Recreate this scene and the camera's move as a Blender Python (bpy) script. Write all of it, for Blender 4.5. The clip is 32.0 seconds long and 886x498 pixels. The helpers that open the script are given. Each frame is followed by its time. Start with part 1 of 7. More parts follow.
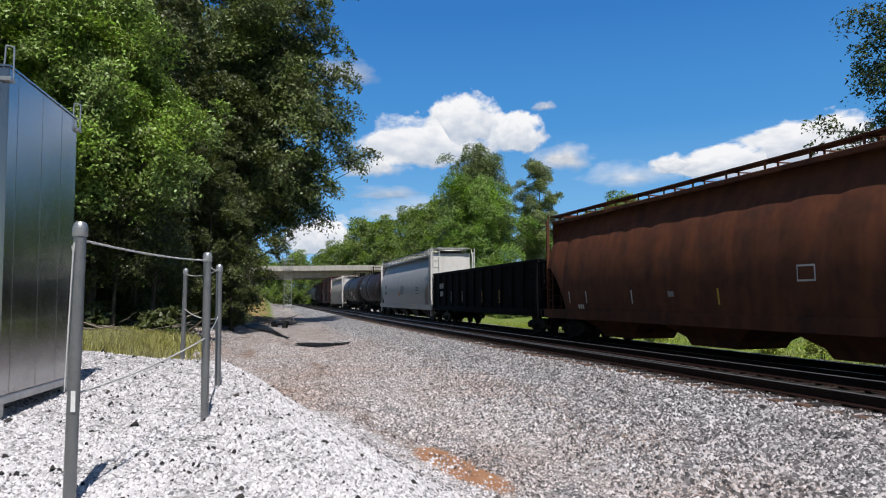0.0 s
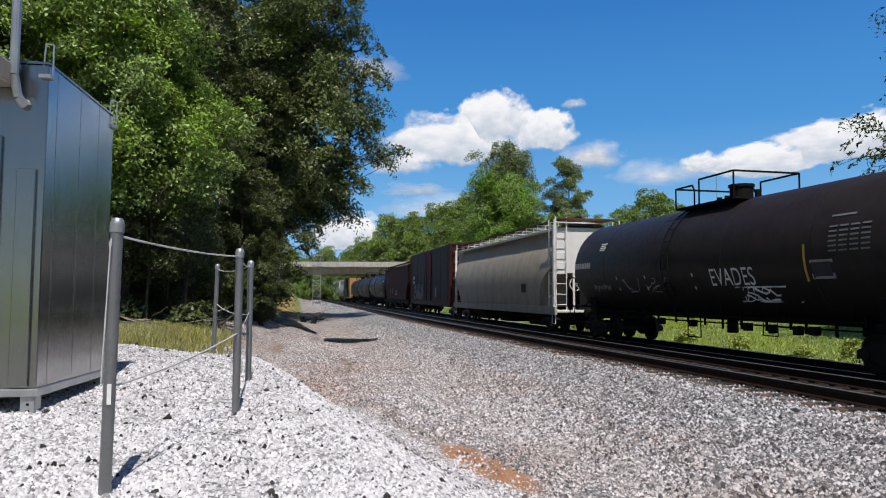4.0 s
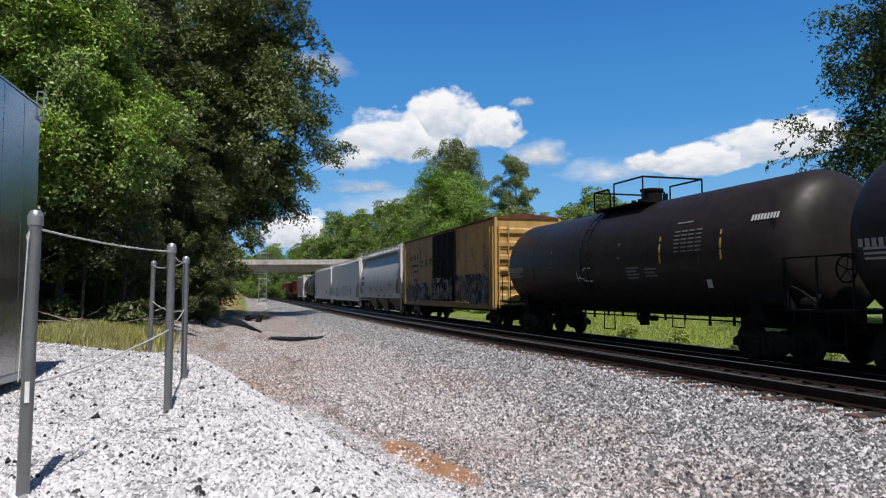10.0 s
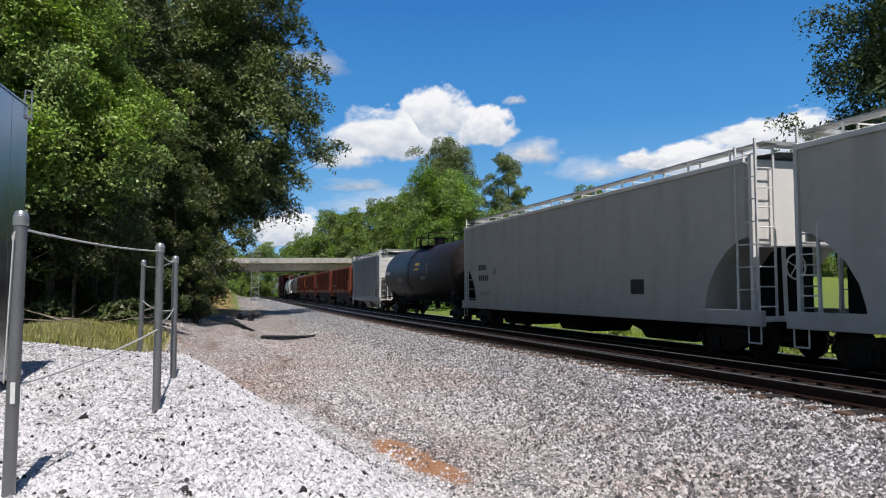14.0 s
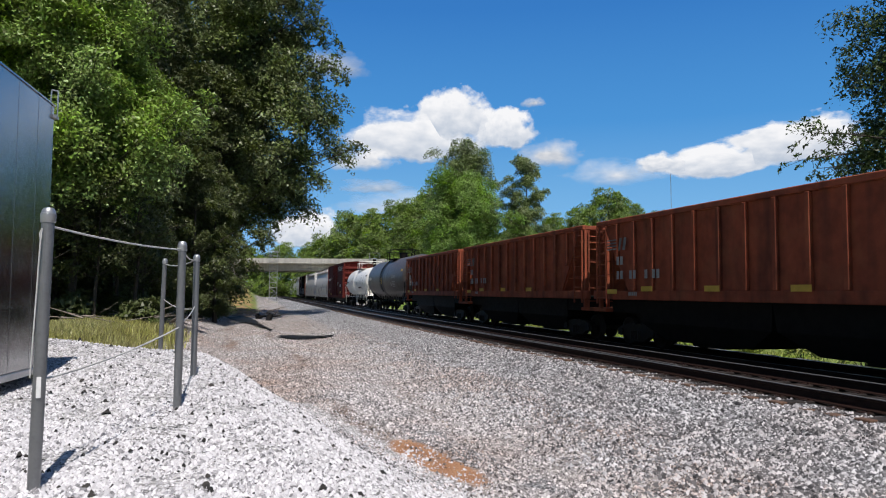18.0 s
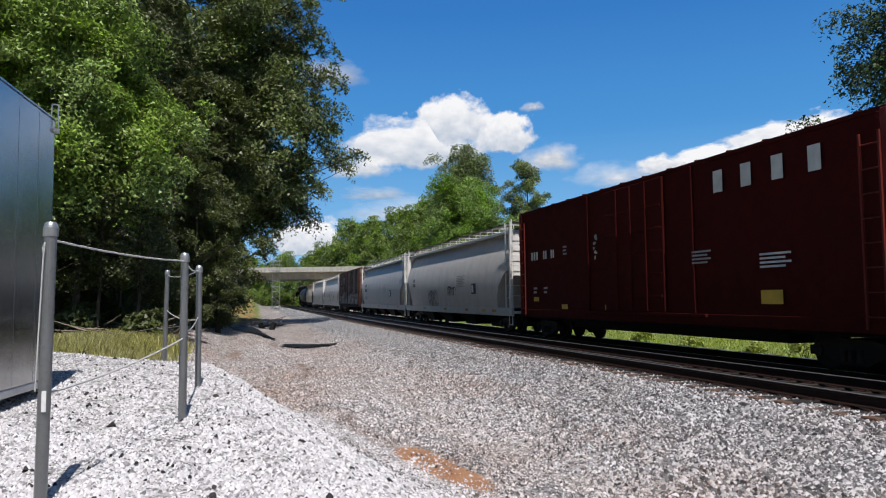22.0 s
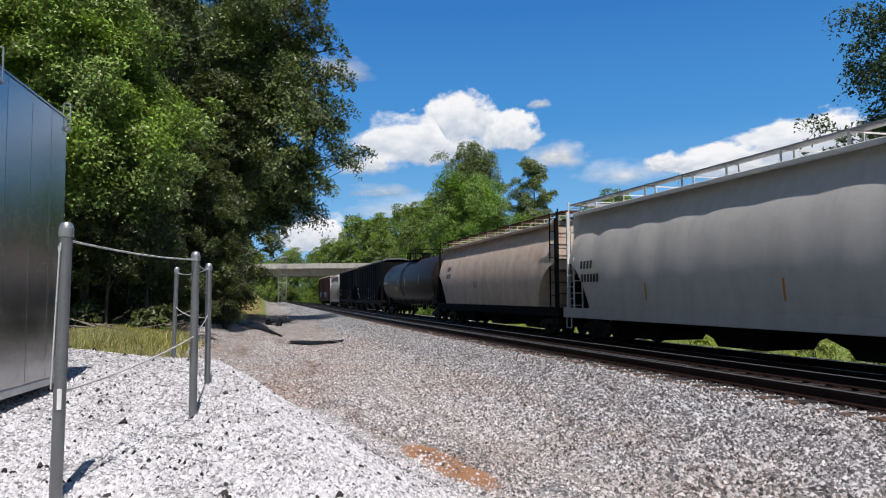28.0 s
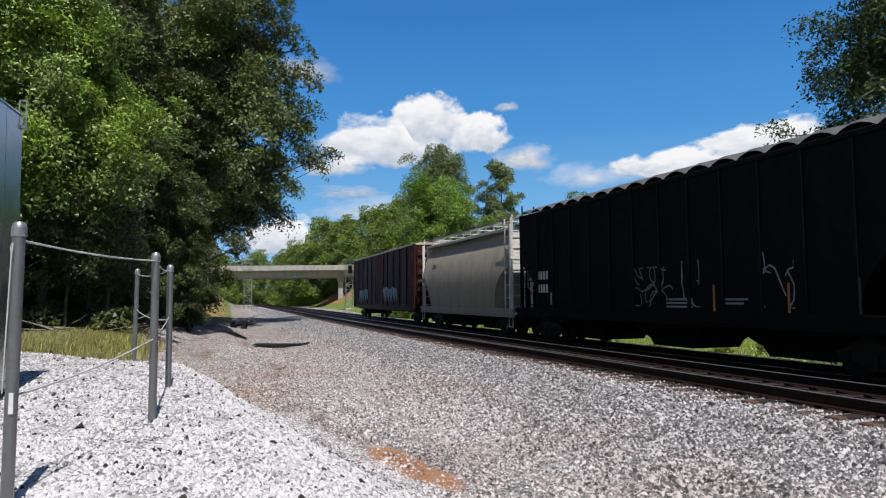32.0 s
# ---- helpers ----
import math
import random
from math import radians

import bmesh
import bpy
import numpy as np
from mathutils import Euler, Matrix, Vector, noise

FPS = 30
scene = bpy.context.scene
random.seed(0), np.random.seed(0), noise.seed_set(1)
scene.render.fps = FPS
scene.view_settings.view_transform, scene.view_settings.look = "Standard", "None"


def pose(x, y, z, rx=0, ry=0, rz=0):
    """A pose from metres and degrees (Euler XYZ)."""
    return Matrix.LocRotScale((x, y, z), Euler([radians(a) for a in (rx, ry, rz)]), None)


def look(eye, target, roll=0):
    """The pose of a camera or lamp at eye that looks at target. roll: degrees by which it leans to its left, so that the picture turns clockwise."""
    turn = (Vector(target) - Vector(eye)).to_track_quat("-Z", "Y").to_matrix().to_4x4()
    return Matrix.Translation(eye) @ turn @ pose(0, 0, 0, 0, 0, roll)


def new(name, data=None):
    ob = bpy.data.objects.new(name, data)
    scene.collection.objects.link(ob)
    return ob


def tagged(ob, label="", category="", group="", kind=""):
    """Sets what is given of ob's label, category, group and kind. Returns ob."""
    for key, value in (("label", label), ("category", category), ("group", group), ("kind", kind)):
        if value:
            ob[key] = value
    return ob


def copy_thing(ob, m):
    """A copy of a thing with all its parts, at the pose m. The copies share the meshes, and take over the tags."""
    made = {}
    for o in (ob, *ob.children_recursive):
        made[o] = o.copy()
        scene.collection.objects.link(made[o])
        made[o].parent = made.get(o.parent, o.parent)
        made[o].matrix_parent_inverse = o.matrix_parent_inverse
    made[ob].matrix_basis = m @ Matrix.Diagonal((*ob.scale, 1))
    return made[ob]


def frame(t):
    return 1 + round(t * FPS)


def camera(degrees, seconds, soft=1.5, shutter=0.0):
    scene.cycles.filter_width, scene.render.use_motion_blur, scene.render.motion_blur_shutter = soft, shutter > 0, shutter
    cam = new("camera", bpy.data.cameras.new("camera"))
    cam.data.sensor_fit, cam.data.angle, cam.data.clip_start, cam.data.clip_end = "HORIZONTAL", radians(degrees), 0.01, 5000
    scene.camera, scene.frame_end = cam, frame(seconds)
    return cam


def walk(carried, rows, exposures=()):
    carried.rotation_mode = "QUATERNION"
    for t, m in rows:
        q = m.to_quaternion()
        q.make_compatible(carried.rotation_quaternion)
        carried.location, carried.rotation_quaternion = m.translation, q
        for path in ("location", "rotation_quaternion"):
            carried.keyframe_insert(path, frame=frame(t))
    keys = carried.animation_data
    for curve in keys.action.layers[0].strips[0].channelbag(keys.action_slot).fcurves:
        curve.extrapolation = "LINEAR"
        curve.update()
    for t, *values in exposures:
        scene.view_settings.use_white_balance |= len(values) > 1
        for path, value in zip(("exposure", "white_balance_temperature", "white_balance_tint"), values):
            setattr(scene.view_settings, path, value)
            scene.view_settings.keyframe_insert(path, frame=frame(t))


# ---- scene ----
cam = camera(62.0, 32.0, soft=1.1)

PATH = [
    (0, (0.029, 0.004, -0.002), (0.02, 1.998, 0.149), -0.6),
    (0.5, (0.034, -0.006, 0.008), (0.009, 1.989, 0.146), -0.0),
    (1, (0.028, -0.002, 0.006), (-0.025, 1.993, 0.143), -0.3),
    (1.5, (0.028, 0.005, 0.004), (-0.014, 2.0, 0.142), -0.2),
    (2, (0.03, 0.009, 0.001), (-0.02, 2.004, 0.137), -0.3),
    (2.5, (0.024, 0.009, 0.001), (-0.042, 2.003, 0.136), -0.3),
    (3, (0.031, 0.009, 0.006), (-0.039, 2.003, 0.138), -0.0),
    (3.5, (0.024, 0.009, -0.001), (-0.05, 2.004, 0.12), 0.0),
    (4, (0.014, 0.006, 0.006), (-0.071, 1.999, 0.15), 0.1),
    (4.5, (0.019, 0.012, -0.002), (-0.056, 2.005, 0.149), -0.2),
    (6.5, (0.049, -0.023, 0.02), (-0.061, 1.967, 0.188), -0.3),
    (7, (0.059, -0.017, 0.015), (-0.018, 1.972, 0.205), -0.3),
    (7.5, (0.061, -0.004, 0.018), (0.0, 1.986, 0.199), -0.3),
    (8, (0.061, -0.014, 0.009), (0.013, 1.978, 0.191), -0.1),
    (8.5, (0.066, -0.008, -0.002), (0.028, 1.986, 0.15), 0.2),
    (9, (0.078, 0.0, -0.001), (0.087, 1.994, 0.148), 0.0),
    (9.5, (0.091, 0.007, -0.019), (0.121, 2.001, 0.127), -0.1),
    (10, (0.107, -0.002, -0.019), (0.161, 1.993, 0.118), -0.3),
    (10.5, (0.103, 0.018, -0.013), (0.155, 2.012, 0.139), -0.1),
    (11, (0.101, 0.009, -0.014), (0.116, 2.003, 0.142), 0.1),
    (11.5, (0.104, -0.017, -0.017), (0.111, 1.977, 0.146), -0.3),
    (12, (0.121, -0.038, -0.016), (0.169, 1.956, 0.134), -0.1),
    (12.5, (0.138, -0.029, -0.025), (0.24, 1.964, 0.118), 0.1),
    (13, (0.142, -0.023, -0.011), (0.242, 1.969, 0.14), -0.3),
    (13.5, (0.15, -0.024, -0.012), (0.258, 1.968, 0.133), -0.2),
    (14, (0.138, -0.013, -0.011), (0.211, 1.981, 0.121), -0.4),
    (14.5, (0.146, -0.036, -0.014), (0.206, 1.959, 0.116), 0.0),
    (15, (0.122, -0.001, -0.012), (0.184, 1.993, 0.131), 0.3),
    (15.5, (0.122, -0.016, -0.011), (0.171, 1.978, 0.138), -0.1),
    (17.5, (0.124, -0.024, -0.021), (0.162, 1.971, 0.121), -0.1),
    (18, (0.12, -0.019, -0.019), (0.146, 1.976, 0.118), 0.2),
    (18.5, (0.112, -0.009, -0.019), (0.133, 1.985, 0.135), -0.2),
    (19, (0.118, -0.02, -0.018), (0.131, 1.975, 0.126), -0.4),
    (19.5, (0.124, -0.019, -0.02), (0.151, 1.975, 0.126), -0.8),
    (20, (0.126, -0.019, -0.014), (0.153, 1.974, 0.145), -0.7),
    (20.5, (0.13, -0.028, -0.011), (0.155, 1.964, 0.17), -0.9),
    (21, (0.125, -0.021, -0.014), (0.162, 1.971, 0.164), -1.4),
    (21.5, (0.122, -0.018, -0.019), (0.148, 1.975, 0.145), -1.2),
    (22, (0.119, -0.022, -0.017), (0.14, 1.972, 0.136), -0.9),
    (22.5, (0.117, -0.033, -0.02), (0.133, 1.961, 0.133), -0.7),
    (23, (0.117, -0.046, -0.011), (0.138, 1.947, 0.152), -1.0),
    (23.5, (0.121, -0.032, -0.014), (0.18, 1.96, 0.148), -1.0),
    (24, (0.122, -0.044, -0.013), (0.2, 1.948, 0.156), -1.6),
    (24.5, (0.111, -0.036, -0.012), (0.197, 1.956, 0.148), -1.6),
    (25, (0.112, -0.038, -0.009), (0.195, 1.953, 0.167), -1.3),
    (25.5, (0.116, -0.03, -0.017), (0.193, 1.962, 0.149), -1.9),
    (27.5, (0.097, -0.053, -0.007), (0.105, 1.941, 0.144), -1.1),
    (28, (0.102, -0.064, 0.005), (0.106, 1.931, 0.15), -0.6),
    (28.5, (0.096, -0.038, 0.003), (0.103, 1.957, 0.147), -0.8),
    (29, (0.103, -0.05, 0.005), (0.117, 1.945, 0.149), -0.9),
    (29.5, (0.112, -0.058, -0.004), (0.132, 1.938, 0.131), -1.2),
    (30, (0.093, -0.026, 0.001), (0.128, 1.969, 0.144), -0.6),
    (30.5, (0.104, -0.039, 0.002), (0.129, 1.957, 0.133), -0.5),
    (31, (0.109, -0.028, -0.004), (0.158, 1.967, 0.124), -1.0),
    (31.5, (0.111, -0.038, 0.001), (0.168, 1.957, 0.141), -0.9),
    (32, (0.123, -0.053, -0.002), (0.215, 1.94, 0.148), -0.7),
]
walk(cam, [(t, look(eye, target, roll)) for t, eye, target, roll in PATH])

# ---- the railway's line: distances along it run away from the camera ----
S_LO, S_HI = -620, 720
STEP = np.arange(S_LO, S_HI, 1.0)
_bend = -0.000916 * np.clip((70 - STEP) / 40, 0, 1) * (STEP > -40) - 0.0035 * (STEP > 335) * (STEP < 640)
_th = np.cumsum(_bend)
_th = _th - _th[-S_LO] + radians(16.370)
_lx = np.cumsum(-np.sin(_th))
_ly = np.cumsum(np.cos(_th))
_lx = _lx - _lx[-S_LO] + 13.5672 * math.cos(radians(16.370))
_ly = _ly - _ly[-S_LO] + 13.5672 * math.sin(radians(16.370))
GRADE = 0.01036
RAIL_Z = -1.3915
SPACING = 4.35
DROP = 0.28   # the far track lies lower than the near one
SPEED = 19.462


def line(s, off=0.0):
    """A place on the far track's middle line, moved sideways (away from the camera), and its heading."""
    x, y, th = np.interp(s, STEP, _lx), np.interp(s, STEP, _ly), np.interp(s, STEP, _th)
    low = DROP * (np.asarray(off) > -2.0)
    return x + off * np.cos(th), y + off * np.sin(th), RAIL_Z + GRADE * np.clip(s, -200, 360) - low, th


def along(x, y):
    """Distance along the line and sideways from it, for arrays of places."""
    x, y = np.asarray(x, float), np.asarray(y, float)
    th0 = _th[-S_LO]
    s = -(x - _lx[-S_LO]) * np.sin(th0) + (y - _ly[-S_LO]) * np.cos(th0)
    for _ in range(4):
        px, py, _z, th = line(s)
        s = np.clip(s - (x - px) * np.sin(th) + (y - py) * np.cos(th), S_LO, S_HI - 2)
    px, py, _z, th = line(s)
    return s, (x - px) * np.cos(th) + (y - py) * np.sin(th)


def smooth(a, b, v):
    t = np.clip((np.asarray(v, float) - a) / (b - a), 0, 1)
    return t * t * (3 - 2 * t)


def pad_in(x, y):
    """How far a place lies inside the toe of the white gravel pad."""
    side = -(np.asarray(x) - 0.36) * 0.913 - (np.asarray(y) - 6.85) * 0.407
    front = np.asarray(y) + 0.1 * np.asarray(x) - 0.9
    back = 11.9 + 0.05 * np.asarray(x) - np.asarray(y)
    return np.minimum(np.minimum(side, front * 0.9), back)


def ground_z(x, y):
    x, y = np.asarray(x, float), np.asarray(y, float)
    s, u = along(x, y)
    rail = RAIL_Z + GRADE * np.clip(s, -200, 360)
    z = rail - 0.205 - 0.1 * smooth(3.0, 4.5, u) - DROP * smooth(-2.9, -1.4, u)
    # near side: shoulder, access road, pad, wooded bank
    near = smooth(-6.0, -7.6, u)
    z = z - 0.16 * near - 0.05 * smooth(-8, -10.5, u) + 0.05 * np.sin(u * 2.1 + s * 0.05) * smooth(-8, -9, u)
    z = z + 0.25 * np.exp(-((u + 16) / 2.2) ** 2) * smooth(12, 20, s) * smooth(60, 40, s)
    pad = smooth(-0.1, 2.1, pad_in(x, y))
    top = -0.93 + 0.04 * np.clip(y - 4, -3, 8) + 0.01 * np.sin(x * 3) * np.cos(y * 2.3)
    z = z * (1 - pad) + np.maximum(top, z) * pad
    left = smooth(-13.5, -17, u) * smooth(8, 12, y) * smooth(60, 40, s)
    z = z + left * (0.75 - 0.0107 * np.clip(s, 0, 60))
    z = z + smooth(-26, -60, u) * 3.0 * smooth(-20, 40, s)
    # cut slopes by the bridge
    z = z + smooth(-9.8, -17, u) * smooth(66, 105, s) * 4.6 * smooth(420, 300, s)
    # far side: bank down to a grassy hollow, rising to the woods
    far = smooth(2.6, 5.5, u)
    z = z - far * 0.6 * smooth(120, 70, s) + smooth(14, 60, u) * 2.2 * smooth(160, 60, s)
    z = z + smooth(5.5, 20, u) * smooth(75, 130, s) * 7.0 * smooth(700, 560, s)
    dist = np.hypot(x, y)
    z = z + smooth(250, 900, dist) * 14
    return z


# ---- light ----
world = bpy.data.worlds.new("sky")
scene.world = world
world.use_nodes = True
wn = world.node_tree
sky = wn.nodes.new("ShaderNodeTexSky")
sky.sky_type, sky.sun_disc = "NISHITA", False
SUN_AZ, SUN_EL = radians(180 - 15.3), radians(60.5)   # clockwise from +y
sky.sun_elevation, sky.sun_rotation = SUN_EL, SUN_AZ
sky.air_density, sky.dust_density, sky.ozone_density = 1.0, 0.0, 3.0
clear = wn.nodes.new("ShaderNodeHueSaturation")
clear.inputs["Saturation"].default_value, clear.inputs["Value"].default_value = 1.0, 1.0
wn.links.new(sky.outputs[0], clear.inputs["Color"])
wn.links.new(clear.outputs[0], wn.nodes["Background"].inputs[0])
wn.nodes["Background"].inputs[1].default_value = 0.06
lamp = bpy.data.lights.new("sun", "SUN")
lamp.energy, lamp.angle, lamp.color = 5.0, radians(0.5), (1.0, 0.938, 0.895)
sun = new("sun", lamp)
sun.matrix_world = look((math.sin(SUN_AZ) * math.cos(SUN_EL) * 90, math.cos(SUN_AZ) * math.cos(SUN_EL) * 90, math.sin(SUN_EL) * 90), (0, 0, 0))
scene.view_settings.exposure = 0.0


# ---- materials ----
def material(name, colour, rough=0.7, metal=0.0, vary=0.18, scale=3.0, fine=40.0, bump=0.15, streak=0.0, streak_colour=(0.12, 0.06, 0.03), wear=0.0, wear_colour=(0.2, 0.1, 0.05), spread=0.0, spec=0.5, trans=0.0):
    m = bpy.data.materials.new(name)
    m.use_nodes = True
    t = m.node_tree
    n, l = t.nodes, t.links
    b = n["Principled BSDF"]
    b.inputs["Roughness"].default_value, b.inputs["Metallic"].default_value = rough, metal
    b.inputs["Specular IOR Level"].default_value = spec
    co = n.new("ShaderNodeTexCoord")

    def noise_of(sc, detail=5.0, stretch=None):
        x = n.new("ShaderNodeTexNoise")
        x.inputs["Scale"].default_value, x.inputs["Detail"].default_value = sc, detail
        src = co.outputs["Object"]
        if stretch:
            mp = n.new("ShaderNodeMapping")
            mp.inputs["Scale"].default_value = stretch
            l.new(src, mp.inputs["Vector"])
            src = mp.outputs["Vector"]
        l.new(src, x.inputs["Vector"])
        return x.outputs["Fac"]

    def mixed(a, bcol, fac):
        x = n.new("ShaderNodeMix")
        x.data_type = "RGBA"
        for v, i in ((fac, 0), (a, 6), (bcol, 7)):
            if isinstance(v, (tuple, list)):
                x.inputs[i].default_value = (*v, 1)
            elif isinstance(v, float):
                x.inputs[i].default_value = v
            else:
                l.new(v, x.inputs[i])
        return x.outputs[2]

    def ramp(v, a, c):
        x = n.new("ShaderNodeMapRange")
        x.inputs["From Min"].default_value, x.inputs["From Max"].default_value = a, c
        l.new(v, x.inputs["Value"])
        return x.outputs["Result"]

    dark = tuple(c * (1 - vary) for c in colour)
    light = tuple(min(1, c * (1 + vary)) for c in colour)
    col = mixed(dark, light, ramp(noise_of(scale), 0.3, 0.7))
    grain = noise_of(fine)
    col = mixed(col, tuple(c * 0.75 for c in colour), mixed((0, 0, 0), (0.5, 0.5, 0.5), ramp(grain, 0.5, 0.75)))
    if streak:
        sn = noise_of(1.0, 9.0, (2.3, 2.3, 0.3))
        f = n.new("ShaderNodeMath")
        f.operation = "MULTIPLY"
        l.new(ramp(sn, 0.46, 0.72), f.inputs[0])
        f.inputs[1].default_value = streak
        col = mixed(col, streak_colour, f.outputs[0])
    if wear:
        f = n.new("ShaderNodeMath")
        f.operation = "MULTIPLY"
        l.new(ramp(noise_of(1.4, 9.0), 0.52, 0.66), f.inputs[0])
        f.inputs[1].default_value = wear
        col = mixed(col, wear_colour, f.outputs[0])
    if spread:
        inf = n.new("ShaderNodeObjectInfo")
        hs = n.new("ShaderNodeHueSaturation")
        r = n.new("ShaderNodeMapRange")
        r.inputs["To Min"].default_value, r.inputs["To Max"].default_value = 1 - spread, 1 + spread
        l.new(inf.outputs["Random"], r.inputs["Value"])
        l.new(r.outputs["Result"], hs.inputs["Value"])
        l.new(col, hs.inputs["Color"])
        col = hs.outputs["Color"]
    l.new(col, b.inputs["Base Color"])
    rr = n.new("ShaderNodeMapRange")
    rr.inputs["To Min"].default_value, rr.inputs["To Max"].default_value = max(0.02, rough - 0.12), min(1, rough + 0.12)
    l.new(noise_of(scale * 2.3), rr.inputs["Value"])
    l.new(rr.outputs["Result"], b.inputs["Roughness"])
    if bump:
        bp = n.new("ShaderNodeBump")
        bp.inputs["Strength"].default_value, bp.inputs["Distance"].default_value = bump, 0.02
        l.new(grain, bp.inputs["Height"])
        l.new(bp.outputs["Normal"], b.inputs["Normal"])
    return m


def leaf_material(name, colour, spread=0.35):
    m = bpy.data.materials.new(name)
    m.use_nodes = True
    n, l = m.node_tree.nodes, m.node_tree.links
    b = n["Principled BSDF"]
    b.inputs["Roughness"].default_value, b.inputs["Specular IOR Level"].default_value = 0.45, 0.35
    g = n.new("ShaderNodeNewGeometry")
    hs = n.new("ShaderNodeHueSaturation")
    hs.inputs["Color"].default_value = (*colour, 1)
    for out, lo, hi in (("Value", 1 - spread, 1 + spread), ("Hue", 0.485, 0.515)):
        r = n.new("ShaderNodeMapRange")
        r.inputs["To Min"].default_value, r.inputs["To Max"].default_value = lo, hi
        l.new(g.outputs["Random Per Island"], r.inputs["Value"])
        l.new(r.outputs["Result"], hs.inputs[out])
    co = n.new("ShaderNodeTexCoord")
    nz = n.new("ShaderNodeTexNoise")
    nz.inputs["Scale"].default_value = 0.35
    l.new(co.outputs["Object"], nz.inputs["Vector"])
    r = n.new("ShaderNodeMapRange")
    r.inputs["From Min"].default_value, r.inputs["From Max"].default_value = 0.3, 0.7
    r.inputs["To Min"].default_value, r.inputs["To Max"].default_value = 0.75, 1.15
    l.new(nz.outputs["Fac"], r.inputs["Value"])
    l.new(r.outputs["Result"], hs.inputs["Saturation"])
    l.new(hs.outputs["Color"], b.inputs["Base Color"])
    tr = n.new("ShaderNodeBsdfTranslucent")
    l.new(hs.outputs["Color"], tr.inputs["Color"])
    mx = n.new("ShaderNodeMixShader")
    mx.inputs[0].default_value = 0.22
    l.new(b.outputs[0], mx.inputs[1])
    l.new(tr.outputs[0], mx.inputs[2])
    l.new(mx.outputs[0], n["Material Output"].inputs[0])
    return m


def stone_material(name, lo, hi, warm=0.0, knee=0.55, share=0.32):
    m = bpy.data.materials.new(name)
    m.use_nodes = True
    n, l = m.node_tree.nodes, m.node_tree.links
    b = n["Principled BSDF"]
    b.inputs["Roughness"].default_value = 0.9
    g = n.new("ShaderNodeNewGeometry")
    c = n.new("ShaderNodeValToRGB")
    c.color_ramp.elements[0].color, c.color_ramp.elements[1].color = (*lo, 1), (*hi, 1)
    e = c.color_ramp.elements.new(knee)
    e.color = (*[a * (1 - share) + d * share for a, d in zip(lo, hi)], 1)
    l.new(g.outputs["Random Per Island"], c.inputs["Fac"])
    co = n.new("ShaderNodeTexCoord")
    nz = n.new("ShaderNodeTexNoise")
    nz.inputs["Scale"].default_value = 60
    l.new(co.outputs["Object"], nz.inputs["Vector"])
    mx = n.new("ShaderNodeMix")
    mx.data_type, mx.blend_type = "RGBA", "MULTIPLY"
    mx.inputs[0].default_value = 0.35
    patch = n.new("ShaderNodeTexNoise")
    patch.inputs["Scale"].default_value, patch.inputs["Detail"].default_value = 0.45, 5.0
    l.new(co.outputs["Object"], patch.inputs["Vector"])
    pr = n.new("ShaderNodeMapRange")
    pr.inputs["From Min"].default_value, pr.inputs["From Max"].default_value, pr.inputs["To Max"].default_value = 0.42, 0.68, warm
    l.new(patch.outputs["Fac"], pr.inputs["Value"])
    tint = n.new("ShaderNodeMix")
    tint.data_type, tint.blend_type = "RGBA", "MULTIPLY"
    tint.inputs[7].default_value = (0.72, 0.52, 0.4, 1)
    l.new(pr.outputs["Result"], tint.inputs[0])
    l.new(c.outputs["Color"], tint.inputs[6])
    l.new(tint.outputs[2], mx.inputs[6])
    l.new(nz.outputs["Fac"], mx.inputs[7])
    l.new(mx.outputs[2], b.inputs["Base Color"])
    return m


